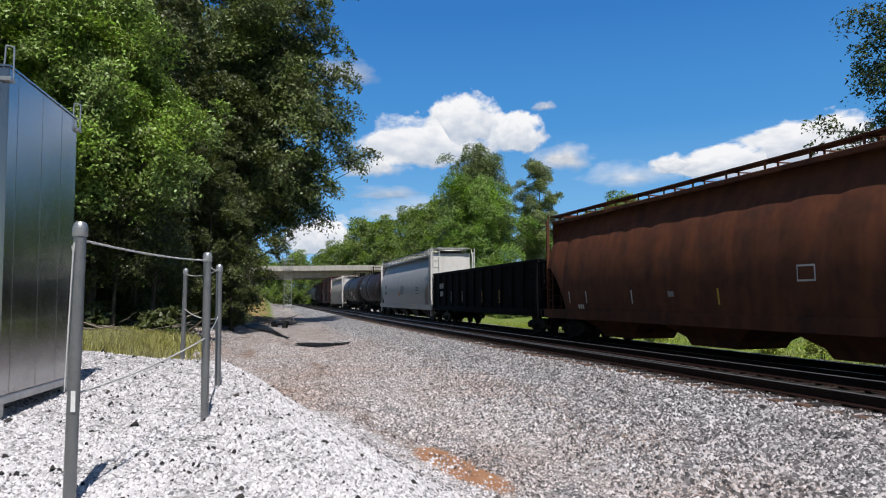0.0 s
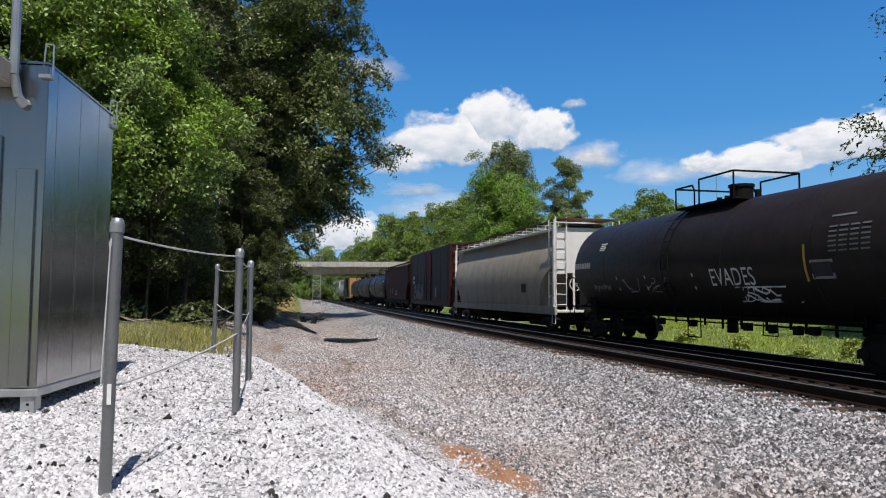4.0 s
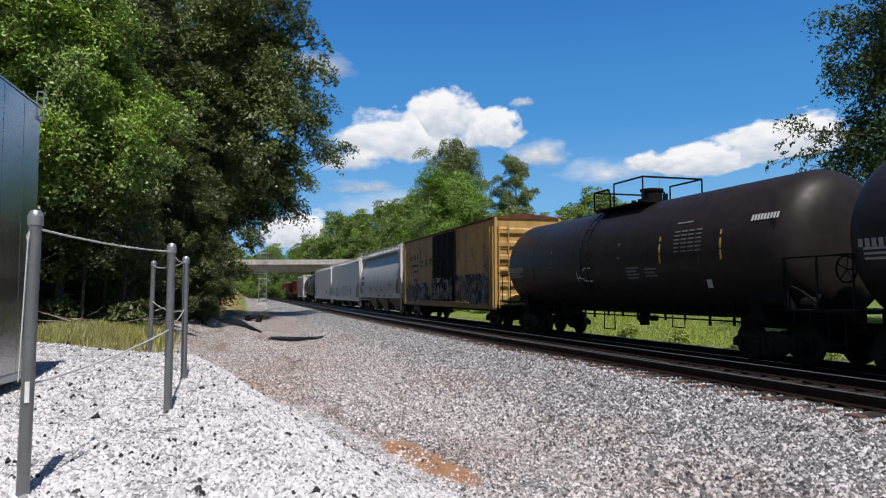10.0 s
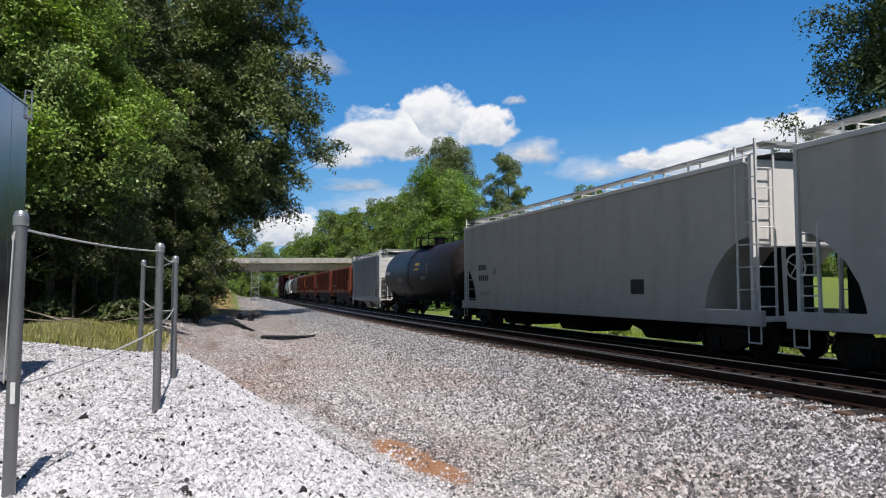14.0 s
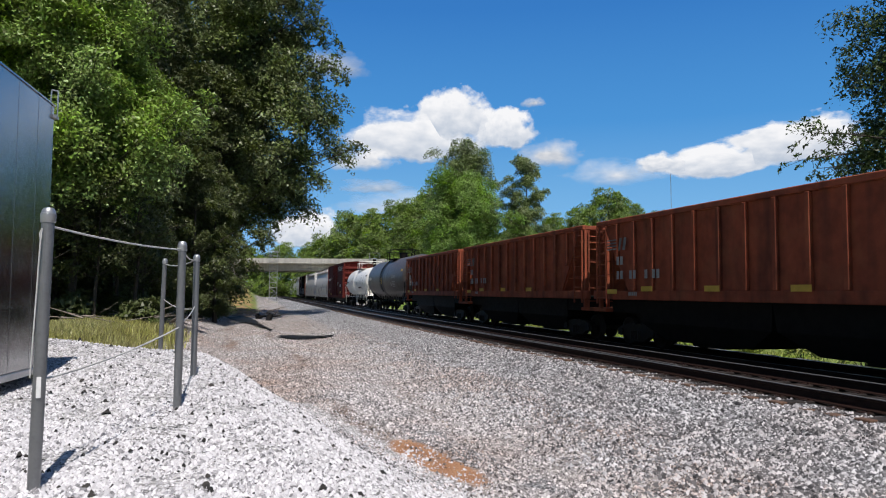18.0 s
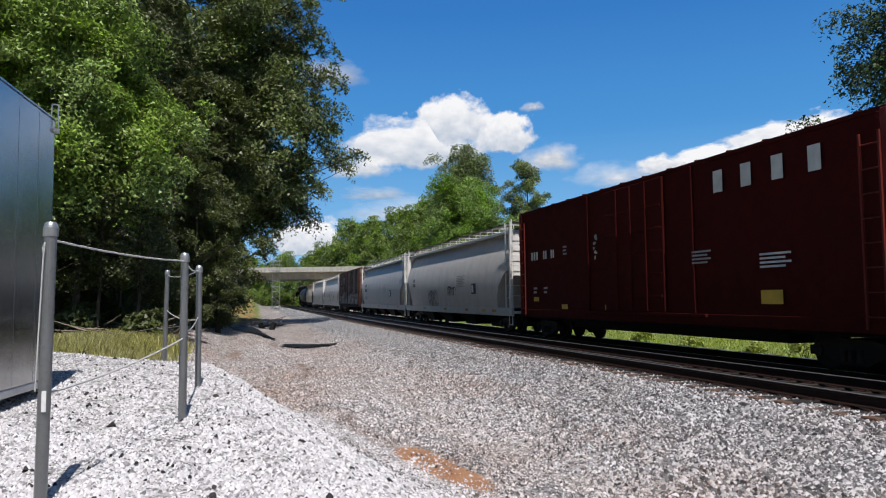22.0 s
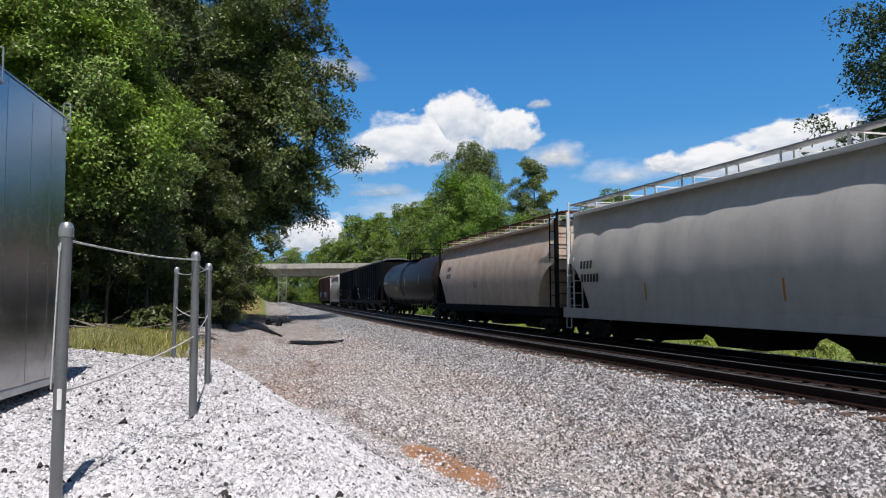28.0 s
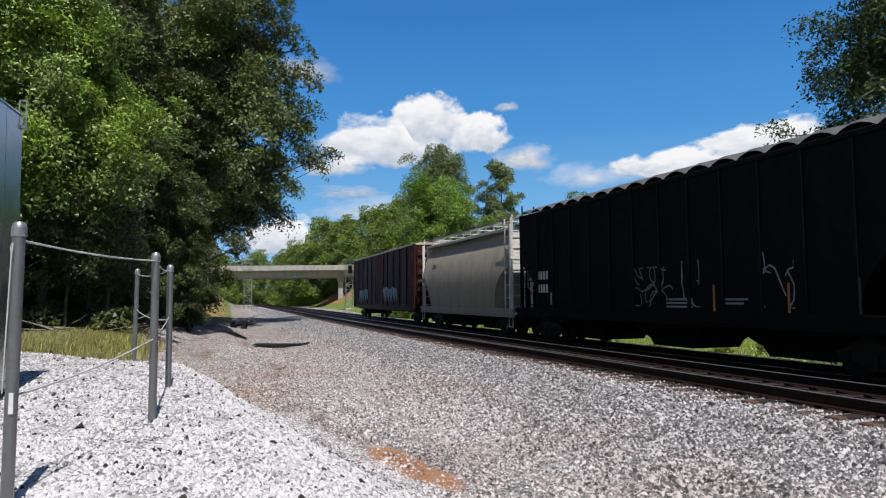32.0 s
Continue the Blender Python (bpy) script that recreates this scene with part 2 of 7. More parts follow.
def ground_material():
    """One sheet: attributes pad, ballast, dirt, grass and woods say what lies where."""
    m = bpy.data.materials.new("ground")
    m.use_nodes = True
    n, l = m.node_tree.nodes, m.node_tree.links
    b = n["Principled BSDF"]
    b.inputs["Roughness"].default_value, b.inputs["Specular IOR Level"].default_value = 0.95, 0.2
    co = n.new("ShaderNodeTexCoord")
    P = co.outputs["Object"]

    def tex(kind, sc, detail=4.0):
        x = n.new("ShaderNodeTexVoronoi" if kind == "v" else "ShaderNodeTexNoise")
        x.inputs["Scale"].default_value = sc
        if kind == "n":
            x.inputs["Detail"].default_value = detail
        l.new(P, x.inputs["Vector"])
        return x

    def ramp(v, pts):
        c = n.new("ShaderNodeValToRGB")
        c.color_ramp.elements[0].position, c.color_ramp.elements[0].color = pts[0][0], (*pts[0][1], 1)
        c.color_ramp.elements[1].position, c.color_ramp.elements[1].color = pts[-1][0], (*pts[-1][1], 1)
        for p, col in pts[1:-1]:
            c.color_ramp.elements.new(p).color = (*col, 1)
        l.new(v, c.inputs["Fac"])
        return c.outputs["Color"]

    def mix(a, c, f, mode="MIX"):
        x = n.new("ShaderNodeMix")
        x.data_type, x.blend_type = "RGBA", mode
        for v, i in ((f, 0), (a, 6), (c, 7)):
            if isinstance(v, float):
                x.inputs[i].default_value = v
            else:
                l.new(v, x.inputs[i])
        return x.outputs[2]

    def attr(name, wob, sc, lo=0.35, hi=0.65):
        a = n.new("ShaderNodeAttribute")
        a.attribute_name = name
        nz = tex("n", sc, 6.0)
        s1 = n.new("ShaderNodeMath")
        s1.operation = "MULTIPLY_ADD"
        l.new(nz.outputs["Fac"], s1.inputs[0])
        s1.inputs[1].default_value = wob
        s1.inputs[2].default_value = -wob * 0.5
        s2 = n.new("ShaderNodeMath")
        s2.operation = "ADD"
        l.new(a.outputs["Fac"], s2.inputs[0])
        l.new(s1.outputs[0], s2.inputs[1])
        r = n.new("ShaderNodeMapRange")
        r.inputs["From Min"].default_value, r.inputs["From Max"].default_value = lo, hi
        l.new(s2.outputs[0], r.inputs["Value"])
        return r.outputs["Result"]

    big, mid = tex("n", 0.5, 5.0), tex("n", 3.0, 6.0)
    v1, v2 = tex("v", 42.0), tex("v", 52.0)
    c1 = n.new("ShaderNodeSeparateColor")
    l.new(v1.outputs["Color"], c1.inputs[0])
    c2 = n.new("ShaderNodeSeparateColor")
    l.new(v2.outputs["Color"], c2.inputs[0])
    road = ramp(c2.outputs[0], [(0.0, (0.06, 0.055, 0.052)), (0.45, (0.24, 0.225, 0.215)), (1.0, (0.6, 0.575, 0.56))])
    road = mix(road, ramp(mid.outputs["Fac"], [(0.3, (0.36, 0.32, 0.295)), (0.7, (0.46, 0.44, 0.42))]), 0.25)
    road = mix(road, ramp(big.outputs["Fac"], [(0.42, (1.0, 1.0, 1.0)), (0.66, (0.93, 0.8, 0.73))]), 0.5, "MULTIPLY")
    clod = tex("n", 5.0, 10.0)
    clod.inputs["Roughness"].default_value = 0.92
    lumps = ramp(clod.outputs["Fac"], [(0.40, (0.3, 0.29, 0.285)), (0.5, (1.0, 1.0, 1.0)), (0.62, (1.5, 1.5, 1.48))])
    road = mix(road, ramp(mid.outputs["Fac"], [(0.35, (0.13, 0.10, 0.085)), (0.7, (0.30, 0.22, 0.18))]), attr("rut", 1.0, 1.7))
    road = mix(road, lumps, 0.85, "MULTIPLY")
    # Dark cells beneath the strewn stones paint in the shade of their gaps.
    bal = ramp(c1.outputs[0], [(0.0, (0.025, 0.025, 0.03)), (0.5, (0.17, 0.17, 0.175)), (1.0, (0.66, 0.66, 0.66))])
    bal = mix(bal, lumps, 1.0, "MULTIPLY")
    pad = ramp(c1.outputs[0], [(0.0, (0.08, 0.08, 0.08)), (0.3, (0.3, 0.295, 0.29)), (1.0, (0.66, 0.65, 0.645))])
    pad = mix(pad, lumps, 0.6, "MULTIPLY")
    dirt = ramp(mid.outputs["Fac"], [(0.3, (0.30, 0.14, 0.07)), (0.7, (0.44, 0.25, 0.14))])
    grass = ramp(mid.outputs["Fac"], [(0.3, (0.085, 0.125, 0.025)), (0.5, (0.14, 0.185, 0.04)), (0.7, (0.22, 0.22, 0.08))])
    grass = mix(grass, ramp(big.outputs["Fac"], [(0.4, (0.13, 0.25, 0.03)), (0.65, (0.22, 0.23, 0.08))]), 0.5)
    wood = ramp(mid.outputs["Fac"], [(0.3, (0.05, 0.04, 0.025)), (0.7, (0.12, 0.09, 0.05))])
    col = mix(grass, road, attr("road", 0.5, 1.2))
    col = mix(col, bal, attr("ballast", 0.5, 1.6))
    col = mix(col, pad, attr("pad", 0.6, 1.4))
    grit = ramp(c1.outputs[0], [(0.0, (0.03, 0.03, 0.033)), (0.5, (0.14, 0.14, 0.145)), (1.0, (0.4, 0.4, 0.4))])
    col = mix(col, grit, attr("toe", 0.9, 2.6))
    col = mix(col, dirt, attr("dirt", 0.9, 2.2))
    col = mix(col, wood, attr("woods", 0.6, 0.8))
    # near-black colour under and between the tracks
    dark_bed = attr("dark_bed", 0.5, 1.5)
    col = mix(col, ramp(c1.outputs[0], [(0.0, (0.004, 0.0035, 0.003)), (1.0, (0.018, 0.015, 0.012))]), dark_bed)
    l.new(col, b.inputs["Base Color"])
    h = n.new("ShaderNodeMath")
    h.operation = "MULTIPLY_ADD"
    l.new(v1.outputs["Distance"], h.inputs[0])
    h.inputs[1].default_value = -1.0
    l.new(mid.outputs["Fac"], h.inputs[2])
    bp = n.new("ShaderNodeBump")
    bp.inputs["Strength"].default_value, bp.inputs["Distance"].default_value = 0.8, 0.03
    l.new(h.outputs[0], bp.inputs["Height"])
    l.new(bp.outputs["Normal"], b.inputs["Normal"])
    return m


M = {
    "ground": ground_material(),
    "rail": material("rail_steel", (0.022, 0.010, 0.007), 0.7, 0.1, fine=60, spec=0.2),
    "rail_head": material("worn_rail_head", (0.2, 0.195, 0.19), 0.4, 0.6, vary=0.1, bump=0.03),
    # tie ends are a lighter brown than the ties
    "tie_end": material("brown_tie_end", (0.1, 0.055, 0.034), 0.9, vary=0.3, fine=30, bump=0.4),
    "tie": material("creosoted_wood", (0.016, 0.011, 0.009), 0.9, fine=30, bump=0.4, spread=0.35),
    "galvanised": material("galvanised_steel", (0.42, 0.43, 0.44), 0.38, 0.75, vary=0.12, fine=25, bump=0.04),
    "pipe": material("grey_pipe", (0.23, 0.235, 0.24), 0.42, 0.65, vary=0.12, fine=50, bump=0.05),
    "rope": material("grey_cable", (0.5, 0.5, 0.48), 0.6, vary=0.1),
    "aluminium": material("mill_aluminium", (0.36, 0.365, 0.375), 0.2, 1.0, vary=0.04, scale=1.2, fine=90, bump=0.008),
    "white_plastic": material("white_plastic", (0.75, 0.75, 0.74), 0.5, vary=0.05),
    "concrete": material("concrete", (0.42, 0.41, 0.38), 0.9, vary=0.15, scale=1.0, streak=0.35, streak_colour=(0.2, 0.19, 0.17)),
    "black_steel": material("black_steel", (0.007, 0.0065, 0.0065), 0.7, 0.0, vary=0.4, spec=0.15),
    "wheel": material("wheel_steel", (0.022, 0.018, 0.016), 0.6, 0.2, spec=0.2),
    "bark": material("bark", (0.055, 0.045, 0.035), 0.95, vary=0.3, scale=6, fine=25, bump=0.8),
    "leaf_light": leaf_material("spring_leaf", (0.195, 0.29, 0.045), 0.65),
    "leaf_dark": leaf_material("dark_leaf", (0.125, 0.16, 0.045), 0.65),
    "leaf_mid": leaf_material("mid_leaf", (0.165, 0.275, 0.04), 0.55),
    "leaf_far": leaf_material("far_leaf", (0.165, 0.245, 0.038), 0.5),
    # Leaf colour with the shade inside the woods put into it.
    "leaf_deep": leaf_material("woods_shade_leaf", (0.075, 0.095, 0.024)),
    # Darkened copy of the mid leaf, with shade put into the colour.
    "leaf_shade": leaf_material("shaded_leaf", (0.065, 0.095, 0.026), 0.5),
    "leaf_grey": leaf_material("grey_leaf", (0.17, 0.22, 0.075)),
    "meadow_blade": leaf_material("meadow_blade", (0.3, 0.36, 0.055), 0.4),
    "grass_blade": leaf_material("grass_blade", (0.34, 0.325, 0.1), 0.5),
    "white_stone": stone_material("white_stone", (0.16, 0.158, 0.165), (0.87, 0.855, 0.88), 0.0, 0.25, 0.5),
    "grey_stone": stone_material("grey_stone", (0.022, 0.022, 0.025), (0.8, 0.79, 0.81), 0.3, 0.5, 0.22),
    "road_stone": stone_material("road_stone", (0.035, 0.03, 0.03), (0.9, 0.85, 0.845), 0.75, 0.5, 0.36),
    "brown_stone": stone_material("brown_stone", (0.03, 0.024, 0.021), (0.52, 0.43, 0.38), 0.8, 0.5, 0.4),
    "dark_stone": stone_material("dark_stone", (0.015, 0.014, 0.013), (0.05, 0.045, 0.04)),
    "sheet": material("shade_black", (0.008, 0.008, 0.008), 0.7, vary=0.3, spec=0.2),
    "dead_wood": material("dead_wood", (0.25, 0.21, 0.17), 0.9, bump=0.5),
    "mark_white": material("white_marking", (0.62, 0.62, 0.6), 0.7, vary=0.15),
    "mark_black": material("black_marking", (0.03, 0.03, 0.035), 0.7),
    "mark_yellow": material("yellow_marking", (0.6, 0.38, 0.05), 0.7),
    "mark_orange": material("orange_marking", (0.5, 0.2, 0.04), 0.7),
    "mark_grey": material("grey_marking", (0.3, 0.3, 0.3), 0.7),
    "mark_sky": material("pale_blue_spray_paint", (0.2, 0.3, 0.36), 0.75),
    "mark_blue": material("blue_paint", (0.12, 0.22, 0.3), 0.7),
    "grate": material("galvanised_grating", (0.45, 0.45, 0.44), 0.55, 0.5),
    "mark_dim": material("dim_stencil", (0.16, 0.16, 0.16), 0.8),
    "mark_pale": material("sprayed_silver", (0.75, 0.75, 0.73), 0.7),
    "cover": material("dull_grey_cover", (0.1, 0.1, 0.105), 0.6, vary=0.2, spec=0.3),
    "mark_dust": material("dusty_spray_paint", (0.33, 0.315, 0.29), 0.8, vary=0.3),
    "mark_stone": material("worn_grey_spray_paint", (0.22, 0.19, 0.16), 0.8, vary=0.4),
    "mark_slate": material("slate_spray_paint", (0.045, 0.045, 0.05), 0.8, vary=0.4),
    "mark_navy": material("navy_spray_paint", (0.015, 0.017, 0.035), 0.75, vary=0.3),
}
RUST, DIRT = (0.16, 0.06, 0.025), (0.09, 0.075, 0.06)
PAINT = {
    "rust": material("rusted_brown_paint", (0.1, 0.038, 0.02), 0.72, streak=0.55, streak_colour=(0.21, 0.07, 0.028), wear=0.5, wear_colour=(0.045, 0.026, 0.02), spec=0.25),
    "black": material("black_car_paint", (0.0075, 0.0075, 0.0085), 0.8, vary=0.3, streak=0.3, streak_colour=(0.013, 0.011, 0.01), spec=0.09),
    "tank_black": material("black_tank_paint", (0.02, 0.016, 0.016), 0.48, vary=0.25, streak=0.3, streak_colour=(0.03, 0.021, 0.019), wear=0.25, wear_colour=(0.026, 0.018, 0.017), bump=0.02, spec=0.22),
    "tank_brown": material("worn_black_tank_paint", (0.026, 0.016, 0.0145), 0.6, vary=0.3, streak=0.3, streak_colour=(0.04, 0.024, 0.02), wear=0.4, wear_colour=(0.045, 0.025, 0.02), bump=0.03, spec=0.2),
    "tank_grey": material("faded_grey_tank_paint", (0.085, 0.072, 0.066), 0.45, vary=0.25, streak=0.4, streak_colour=(0.03, 0.025, 0.022), wear=0.3, wear_colour=(0.09, 0.08, 0.075), bump=0.02),
    "tank_white": material("white_tank_paint", (0.84, 0.82, 0.77), 0.38, vary=0.06, streak=0.12, streak_colour=(0.4, 0.26, 0.14), bump=0.02),
    "silver": material("light_grey_paint", (0.4, 0.39, 0.38), 0.5, vary=0.06, streak=0.28, streak_colour=(0.22, 0.21, 0.195), bump=0.03, spec=0.25),
    "white": material("white_grey_paint", (0.49, 0.475, 0.455), 0.5, vary=0.06, streak=0.28, streak_colour=(0.28, 0.26, 0.235), bump=0.03, spec=0.25),
    # White for eaves, ends and frames, with their sunlight put into the colour.
    "sunlit_white": material("sunlit_white_paint", (0.7, 0.69, 0.67), 0.5, vary=0.05, streak=0.25, streak_colour=(0.42, 0.39, 0.35), bump=0.03, spec=0.3),
    "beige": material("faded_beige_paint", (0.66, 0.55, 0.46), 0.6, vary=0.1, streak=0.4, streak_colour=(0.42, 0.22, 0.11), wear=0.35, wear_colour=(0.5, 0.36, 0.25), bump=0.05),
    "bay_brown": material("brown_outlet_paint", (0.12, 0.085, 0.065), 0.75, vary=0.25, streak=0.5, streak_colour=(0.04, 0.03, 0.025), spec=0.2),
    "drab": material("dull_grey_paint", (0.38, 0.34, 0.275), 0.6, vary=0.1, streak=0.4, streak_colour=(0.2, 0.16, 0.12), bump=0.04),
    "maroon": material("dark_red_paint", (0.042, 0.010, 0.008), 0.65, vary=0.2, streak=0.4, streak_colour=(0.02, 0.008, 0.007), spec=0.25),
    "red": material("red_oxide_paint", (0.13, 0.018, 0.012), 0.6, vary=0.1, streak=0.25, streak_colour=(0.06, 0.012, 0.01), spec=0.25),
    "brown_red": material("brown_red_paint", (0.10, 0.03, 0.016), 0.7, vary=0.2, streak=0.5, streak_colour=(0.035, 0.016, 0.012), wear=0.3, wear_colour=(0.15, 0.055, 0.025), spec=0.25),
    "gon_red": material("faded_oxide_paint", (0.28, 0.066, 0.031), 0.75, vary=0.25, streak=0.65, streak_colour=(0.045, 0.02, 0.015), wear=0.4, wear_colour=(0.3, 0.1, 0.045), spec=0.3),
    "yellow": material("weathered_yellow_paint", (0.47, 0.285, 0.085), 0.65, vary=0.15, streak=0.6, streak_colour=(0.26, 0.14, 0.06), wear=0.35, wear_colour=(0.36, 0.25, 0.13)),
    "dark_brown": material("dark_brown_paint", (0.05, 0.014, 0.0085), 0.75, vary=0.2, streak=0.4, streak_colour=(0.02, 0.009, 0.007), spec=0.15),
    # The boxcar's red again, with its side's shade put into the colour.
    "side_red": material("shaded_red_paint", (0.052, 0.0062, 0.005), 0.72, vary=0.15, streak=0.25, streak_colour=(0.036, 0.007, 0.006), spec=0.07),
    "grey_brown": material("patchy_grey_brown_paint", (0.23, 0.18, 0.16), 0.75, vary=0.25, streak=0.7, streak_colour=(0.075, 0.042, 0.034), wear=0.5, wear_colour=(0.29, 0.25, 0.235), spec=0.3),
}


# ---- mesh helpers ----
def mesh_of(name, verts, faces, mat, smooth_faces=False):
    me = bpy.data.meshes.new(name)
    me.from_pydata([tuple(v) for v in verts], [], faces)
    me.materials.append(mat)
    if smooth_faces:
        me.polygons.foreach_set("use_smooth", [True] * len(me.polygons))
    me.update()
    return me


def tris(name, verts, corners, per, mat, smooth_faces=False):
    """A mesh from arrays: every face has the same number of corners."""
    me = bpy.data.meshes.new(name)
    verts, corners = np.asarray(verts, np.float32), np.asarray(corners, np.int32).ravel()
    count = len(corners) // per
    me.vertices.add(len(verts))
    me.vertices.foreach_set("co", verts.ravel())
    me.loops.add(len(corners))
    me.loops.foreach_set("vertex_index", corners)
    me.polygons.add(count)
    me.polygons.foreach_set("loop_start", np.arange(0, len(corners), per, dtype=np.int32))
    me.polygons.foreach_set("loop_total", np.full(count, per, np.int32))
    if smooth_faces:
        me.polygons.foreach_set("use_smooth", np.ones(count, bool))
    me.materials.append(mat)
    me.update(calc_edges=True)
    me.validate()
    return me


def put(name, me, parent=None, m=None, label=""):
    ob = new(name, me)
    if parent:
        ob.parent = parent
    if m is not None:
        ob.matrix_basis = m
    if label:
        tagged(ob, label)
    return ob


def part(name, bm, mat, parent, label="", m=None, soft=False):
    me = bpy.data.meshes.new(name)
    bmesh.ops.recalc_face_normals(bm, faces=bm.faces)
    bm.to_mesh(me)
    bm.free()
    me.materials.append(mat)
    if soft:
        me.polygons.foreach_set("use_smooth", [True] * len(me.polygons))
        me.set_sharp_from_angle(angle=radians(38))
    return put(name, me, parent, m, label)


def thing(name, m, label, category, group="", kind=""):
    ob = new(name)
    ob.matrix_basis = m
    return tagged(ob, label, category, group, kind)


def box(bm, x0, x1, y0, y1, z0, z1, bevel=0.0, turn=None):
    r = bmesh.ops.create_cube(bm, size=1)
    vs = r["verts"]
    for v in vs:
        v.co = Vector(((x0 + x1) / 2 + v.co.x * (x1 - x0), (y0 + y1) / 2 + v.co.y * (y1 - y0), (z0 + z1) / 2 + v.co.z * (z1 - z0)))
    if turn is not None:
        bmesh.ops.transform(bm, matrix=turn, verts=vs)
    if bevel:
        es = list({e for v in vs for e in v.link_edges})
        bmesh.ops.bevel(bm, geom=es, offset=bevel, segments=1, affect="EDGES")
    return bm


def bar(bm, a, b, r, sides=6):
    """A round bar from a to b."""
    a, b = Vector(a), Vector(b)
    d = b - a
    m = Matrix.Translation((a + b) / 2) @ d.to_track_quat("Z", "Y").to_matrix().to_4x4()
    bmesh.ops.create_cone(bm, cap_ends=True, segments=sides, radius1=r, radius2=r, depth=d.length, matrix=m)
    return bm


def rod(bm, pts, r, sides=6):
    for a, b in zip(pts, pts[1:]):
        bar(bm, a, b, r, sides)
    return bm


def loft(bm, rings, closed=True, caps=True):
    """Skin over rings of as many points each."""
    rows = [[bm.verts.new(p) for p in ring] for ring in rings]
    n = len(rows[0])
    for a, b in zip(rows, rows[1:]):
        for i in range(n if closed else n - 1):
            j = (i + 1) % n
            bm.faces.new((a[i], a[j], b[j], b[i]))
    if caps and closed:
        bm.faces.new(rows[0])
        bm.faces.new(rows[-1][::-1])
    return bm


def B():
    return bmesh.new()


# ---- ground sheet ----
def bare_earth(x, y):
    """The worn patch of red clay beside the pad."""
    a, b = x - 0.0, y - 7.75
    along_it, across = b * 0.924 - a * 0.382, a * 0.924 + b * 0.382
    return np.exp(-((across - 0.12) / 0.22) ** 2 - (along_it / 1.15) ** 4)



def spaced(lo, hi, fine, grow):
    out, v, d = [0.0], 0.0, fine
    while v < hi:
        v += d
        d = min(d * grow, 160)
        out.append(v)
    neg, v, d = [], 0.0, fine
    while v > lo:
        v -= d
        d = min(d * grow, 160)
        neg.append(v)
    return np.array(neg[::-1] + out)


def rut_at(s, u):
    """Wheel ruts worn along the access road."""
    rut = 0 * s
    for u0, amp, wave in ((-14.3, 0.7, 2.2), (-13.4, 0.95, 0.9), (-11.7, 0.75, 1.7), (-10.4, 0.5, 2.6), (-8.7, 0.7, 0.4)):
        mid = u0 + 0.18 * np.sin(s * 0.45 + wave * 3) + 0.05 * np.sin(s * 1.7 + wave)
        rut = np.maximum(rut, amp * np.exp(-((u - mid) / 0.26) ** 2) * (0.6 + 0.4 * np.sin(s * 0.62 + wave * 5)) * smooth(60, 30, s) * smooth(2, 5, s))
    return rut


def toe_at(x, y):
    """Grey grit below the pad's toe and in a worn patch on its flank."""
    inside = pad_in(x, y)
    toe = np.exp(-((inside + 0.75 + 0.15 * np.sin(y * 1.3)) / 0.32) ** 2) * smooth(5.5, 7.5, y) * smooth(15, 12, y)
    return np.maximum(toe, 0.95 * np.exp(-((inside - 0.62 - 0.1 * np.sin(y * 2.0)) / 0.2) ** 2) * smooth(5.4, 6.6, y) * smooth(9.8, 8.4, y))


